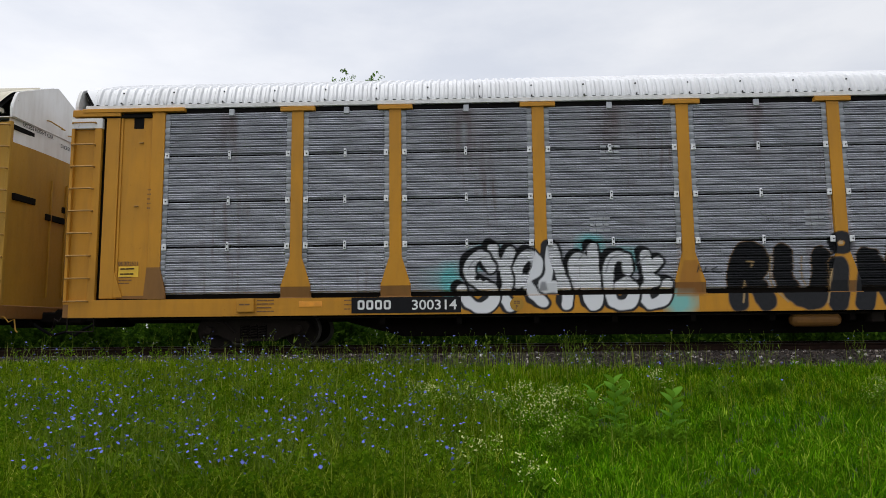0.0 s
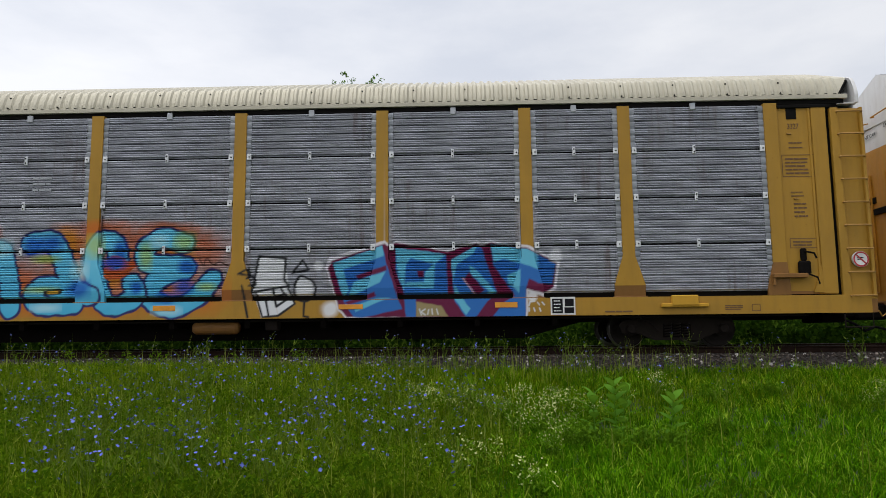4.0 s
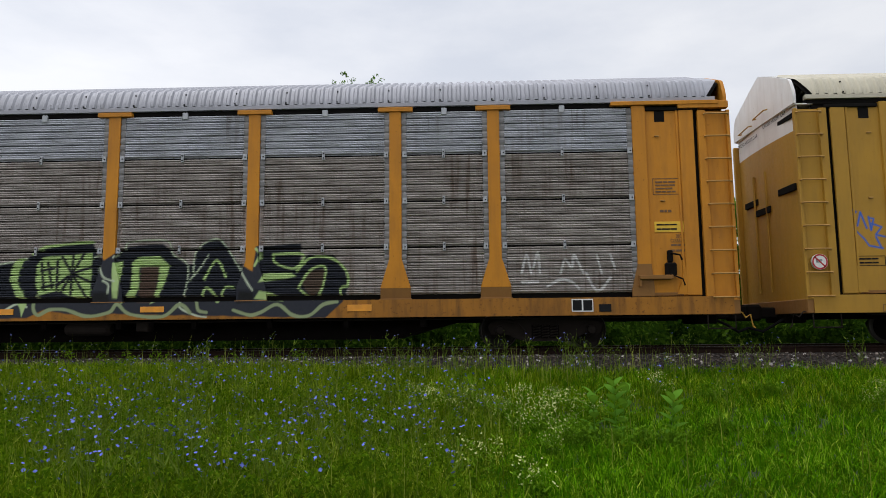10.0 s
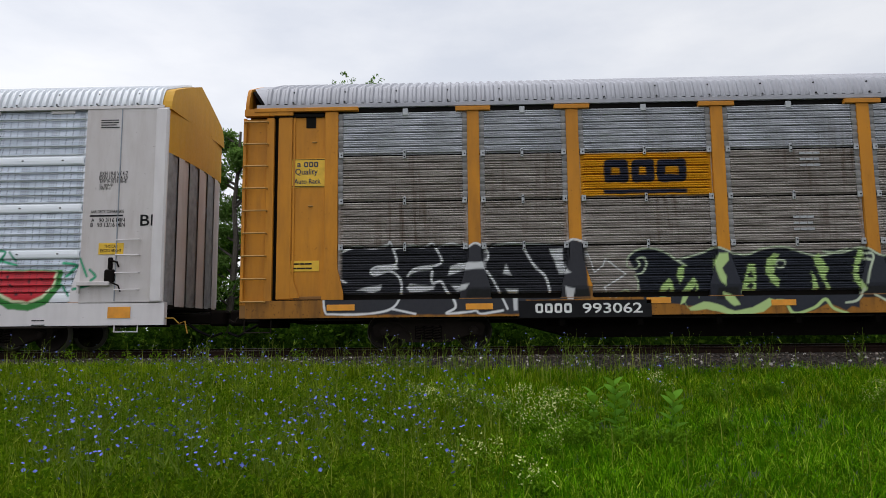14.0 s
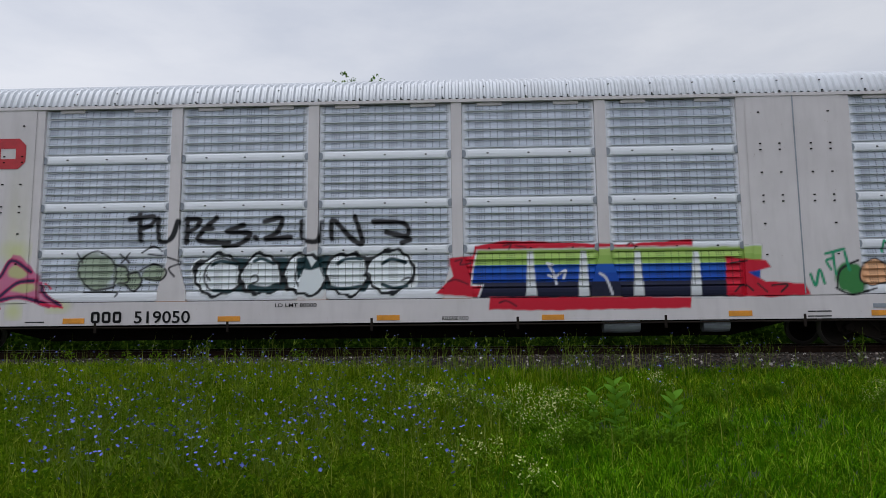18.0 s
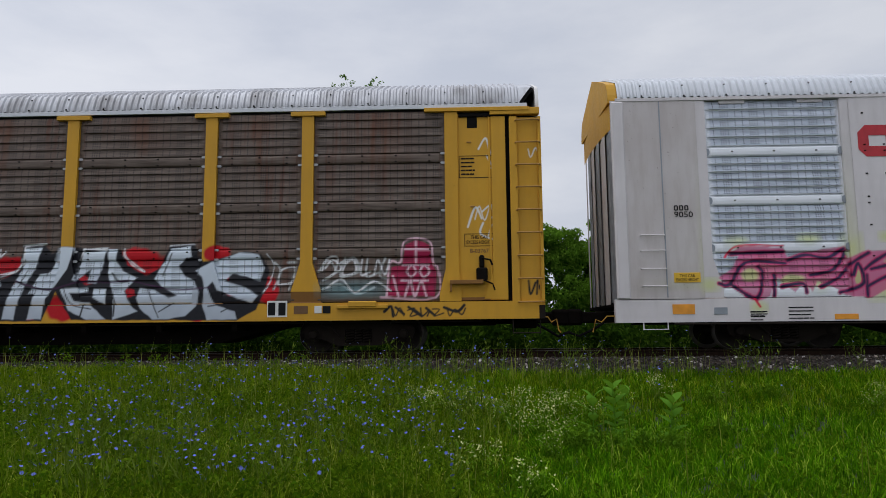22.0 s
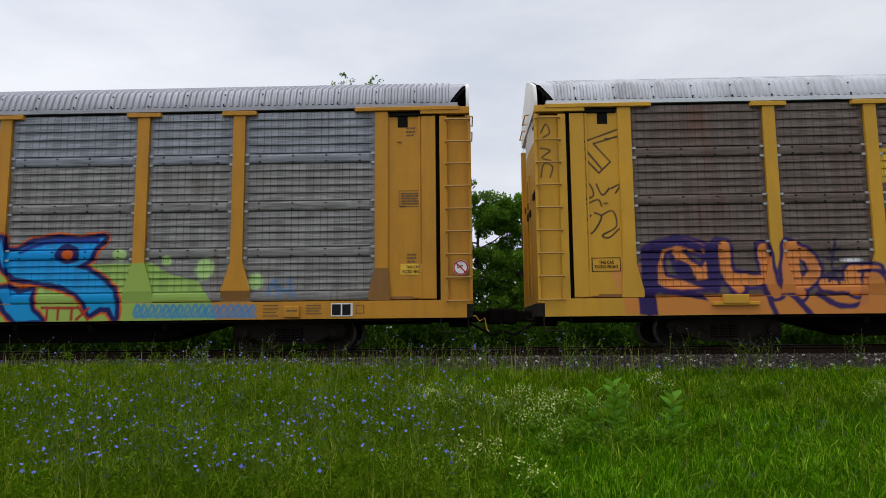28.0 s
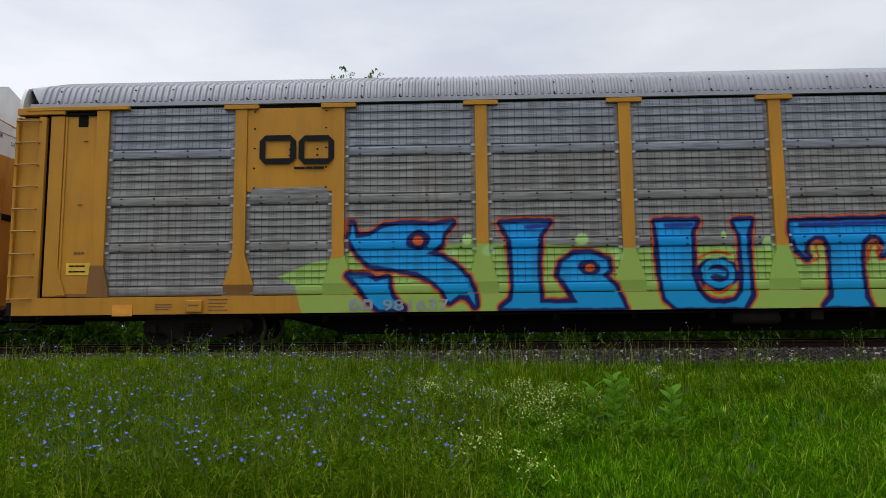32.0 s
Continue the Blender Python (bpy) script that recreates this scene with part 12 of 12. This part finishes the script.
w1.matrix_basis, w2.matrix_basis, w3.matrix_basis = pose(0.8, 9.9, stand(0.8, 9.9)), pose(-0.1, 9.2, stand(-0.1, 9.2)), pose(1.4, 8.3, stand(1.4, 8.3))


# ---- trees and brush beyond the track ----

tree_leaf = leaf_paint("tree leaf", ((0.0, (0.04, 0.095, 0.008)), (0.5, (0.10, 0.20, 0.018)), (1.0, (0.19, 0.32, 0.035))), (0.20, 0.40, 0.028))
pale_leaf = leaf_paint("cottonwood leaf", ((0.0, (0.05, 0.10, 0.022)), (0.5, (0.10, 0.185, 0.040)), (1.0, (0.18, 0.27, 0.08))), (0.20, 0.36, 0.06))
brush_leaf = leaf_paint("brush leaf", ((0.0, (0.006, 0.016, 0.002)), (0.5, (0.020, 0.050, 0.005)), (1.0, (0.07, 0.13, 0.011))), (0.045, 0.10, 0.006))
bark = plain("grey-brown bark", (0.09, 0.075, 0.06), 0.9, 0.0, 0.5, 14)


def leaves(name, clumps, per, size, mat, parent=None):
    """Leaves as bent diamonds strewn through clumps (centre and radius)."""
    c = np.array([p for p, r in clumps], float)
    r = np.array([r for p, r in clumps], float)
    n = len(c) * per
    d = rng.normal(0, 1, (n, 3))
    d /= np.linalg.norm(d, axis=1)[:, None]
    d *= rng.uniform(0.25, 1, n)[:, None] ** 0.6
    p = np.repeat(c, per, 0) + d * np.repeat(r, per, 0)[:, None] * (1, 1, 0.8)
    a = rng.normal(0, 1, (n, 3))
    a /= np.linalg.norm(a, axis=1)[:, None]
    b = np.cross(a, rng.normal(0, 1, (n, 3)))
    b /= np.linalg.norm(b, axis=1)[:, None]
    s = rng.uniform(0.6, 1.2, n)[:, None] * size
    v = np.stack([p - a * s, p + b * s * 0.55, p + a * s, p - b * s * 0.55], 1).reshape(-1, 3)
    me = bpy.data.meshes.new(name)
    me.from_pydata(v.tolist(), [], np.arange(4 * n).reshape(-1, 4).tolist())
    me.materials.append(mat)
    return hang(name, me, parent)


def tree(x, y, height, spread, seed, mat, low=0.25, per=90, size=0.075, clumps=70, label="leafy green tree with an uneven crown behind the track", tufts=()):
    rnd = random.Random(seed)
    top = tagged(new("tree"), label, "tree", "trees beyond the track")
    top.matrix_basis = pose(x, y, stand(x, y))
    g = Geo()
    path = [Vector((0, 0, -0.1))]
    for k in range(6):
        path.append(path[-1] + Vector((rnd.uniform(-0.12, 0.12), rnd.uniform(-0.12, 0.12), height * 0.15)))
    g.tube(path, height * 0.018, 8, height * 0.005)
    where = []
    limbs = max(8, clumps // 7)
    for k in range(limbs):
        t = low + (0.95 - low) * (k + rnd.random()) / limbs
        i = min(int(t * 6), 5)
        p = path[i].lerp(path[i + 1], t * 6 - i)
        a = rnd.uniform(0, 6.28)
        reach = spread * (1.05 - 0.75 * abs(t - 0.45) / 0.6) * rnd.uniform(0.6, 1.1)
        q = p + Vector((math.cos(a) * reach, math.sin(a) * reach, reach * rnd.uniform(0.35, 0.9)))
        mid = (p + q) / 2 + Vector((0, 0, -0.06 * reach))
        g.tube([p, mid, q], height * 0.006, 5, height * 0.0015)
        for j in range(max(4, clumps // limbs)):
            s = rnd.uniform(0.35, 1.08)
            c = p.lerp(q, s) + Vector((rnd.gauss(0, 1), rnd.gauss(0, 1), rnd.gauss(0, 0.8))) * spread * 0.15
            where.append((tuple(c), rnd.uniform(0.10, 0.22) * spread ** 0.5 + 0.12))
    few = []
    for q, r in tufts:
        g.tube([path[-1], (path[-1] + Vector(q)) / 2 + Vector((0, 0, -0.1)), Vector(q)], height * 0.0007, 4, height * 0.0004)
        for k in range(5):
            few.append((tuple(Vector(q) + Vector((rnd.gauss(0, 0.7), rnd.gauss(0, 0.7), rnd.gauss(-0.2, 0.5))) * r), r * 0.5))
    if few:
        tagged(leaves("top_twigs", few, 8, size * 0.9, mat, top), kind="stuff")
    hang("trunk", g.mesh("trunk", bark, False), top)
    leaves("crown", where, per, size, mat, top)
    return top


herb_leaf = leaf_paint("meadow herb leaf", ((0.0, (0.015, 0.045, 0.002)), (0.5, (0.065, 0.14, 0.004)), (1.0, (0.18, 0.27, 0.012))), (0.14, 0.25, 0.005))
hx, hy = meadow_places(5200, 4.7, 12.0, power=0.9)
hm = meadowness(hx, hy)
pick = rng.uniform(0, 1, len(hx)) < 0.14 + 0.86 * hm * (1 - 0.7 * np.clip((hy - 9.4) / 1.2, 0, 1))
hz = ground_height(hx, hy) + rng.uniform(0.05, 0.30, len(hx)) * (0.5 + 0.5 * hm)
tagged(leaves("meadow_herbs", [((p, q, r), 0.10) for p, q, r in zip(hx[pick], hy[pick], hz[pick])], 34, 0.021, herb_leaf), "small leaves of low herbs among the grass", "herbs", kind="stuff")
TALL = "tall pale cottonwood with gaps in its crown"
for x, y, h, w, seed, mat, per, size, clumps, label in (
        (-4.1, 26.0, 10.6, 2.2, 3, pale_leaf, 170, 0.065, 210, TALL), (-8.7, 24.8, 9.5, 1.8, 5, pale_leaf, 170, 0.062, 190, TALL), (-0.8, 25.5, 9.9, 1.3, 8, pale_leaf, 170, 0.062, 190, TALL),
        (-0.6, 24.8, 7.4, 1.5, 9, pale_leaf, 110, 0.08, 110, TALL), (0.7, 25.6, 6.3, 1.7, 12, tree_leaf, 200, 0.06, 130, ""), (2.3, 25.0, 6.5, 1.4, 21, tree_leaf, 200, 0.06, 130, ""),
        (4.1, 25.8, 5.0, 1.7, 13, tree_leaf, 200, 0.06, 130, ""), (6.0, 26.5, 6.0, 1.9, 14, tree_leaf, 190, 0.062, 130, ""), (8.8, 26.0, 6.2, 2.0, 15, tree_leaf, 190, 0.062, 130, ""),
        (11.8, 27.0, 6.3, 2.1, 16, tree_leaf, 100, 0.10, 110, ""), (15.5, 27.5, 6.4, 2.3, 17, tree_leaf, 100, 0.10, 110, ""), (-10.6, 26.0, 7.2, 2.1, 18, tree_leaf, 100, 0.10, 110, ""),
        (-14.0, 27.0, 7.2, 2.3, 19, tree_leaf, 100, 0.10, 100, ""), (-18.0, 28.0, 7.0, 2.4, 20, tree_leaf, 100, 0.10, 100, "")):
    tips = [((-0.88, 0, 10.62), 0.2), ((-0.72, 0, 10.8), 0.26), ((-0.52, 0.1, 11.08), 0.13), ((-0.12, 0, 10.58), 0.26), ((0.1, 0, 10.6), 0.2), ((0.48, 0, 10.65), 0.2), ((0.66, 0, 10.82), 0.24)] if seed == 3 else ()
    tree(x, y, h, w, seed, mat, 0.08, per, size, clumps, label or "leafy green tree with an uneven crown behind the track", tips)

def brush(n, x0, x1, y0, y1, h0, h1, per, size, seed, label):
    rnd = random.Random(seed)
    where = []
    for k in range(n):
        x, y = rnd.uniform(x0, x1), rnd.uniform(y0, y1)
        h = rnd.uniform(h0, h1)
        where.append(((x, y, stand(x, y) + h), rnd.uniform(0.35, 0.65)))
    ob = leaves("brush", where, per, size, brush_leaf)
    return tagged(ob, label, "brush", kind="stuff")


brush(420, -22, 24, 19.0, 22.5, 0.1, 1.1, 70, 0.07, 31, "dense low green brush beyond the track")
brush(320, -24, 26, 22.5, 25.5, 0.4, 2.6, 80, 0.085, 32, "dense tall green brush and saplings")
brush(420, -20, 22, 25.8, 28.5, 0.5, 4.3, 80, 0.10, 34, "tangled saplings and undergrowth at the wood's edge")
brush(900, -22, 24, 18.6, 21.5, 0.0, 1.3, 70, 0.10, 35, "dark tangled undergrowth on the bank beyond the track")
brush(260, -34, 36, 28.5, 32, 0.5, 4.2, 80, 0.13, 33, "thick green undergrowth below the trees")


# ---- what moves: the cars along the track, the wheels on their trucks ----
def motions():
    for car, left in moving:
        walk(car, [(float(t), Matrix.Translation((left + x, MID, RAIL))) for t, x in enumerate(TRAIN)])
    turns = [(k / 10, np.interp(k / 10, range(33), TRAIN) / 0.36) for k in range(321)]
    for w, x in wheels:
        walk(w, [(t, Matrix.Translation((x, 0, 0.36)) @ Matrix.Rotation(a, 4, "Y")) for t, a in turns])


motions()
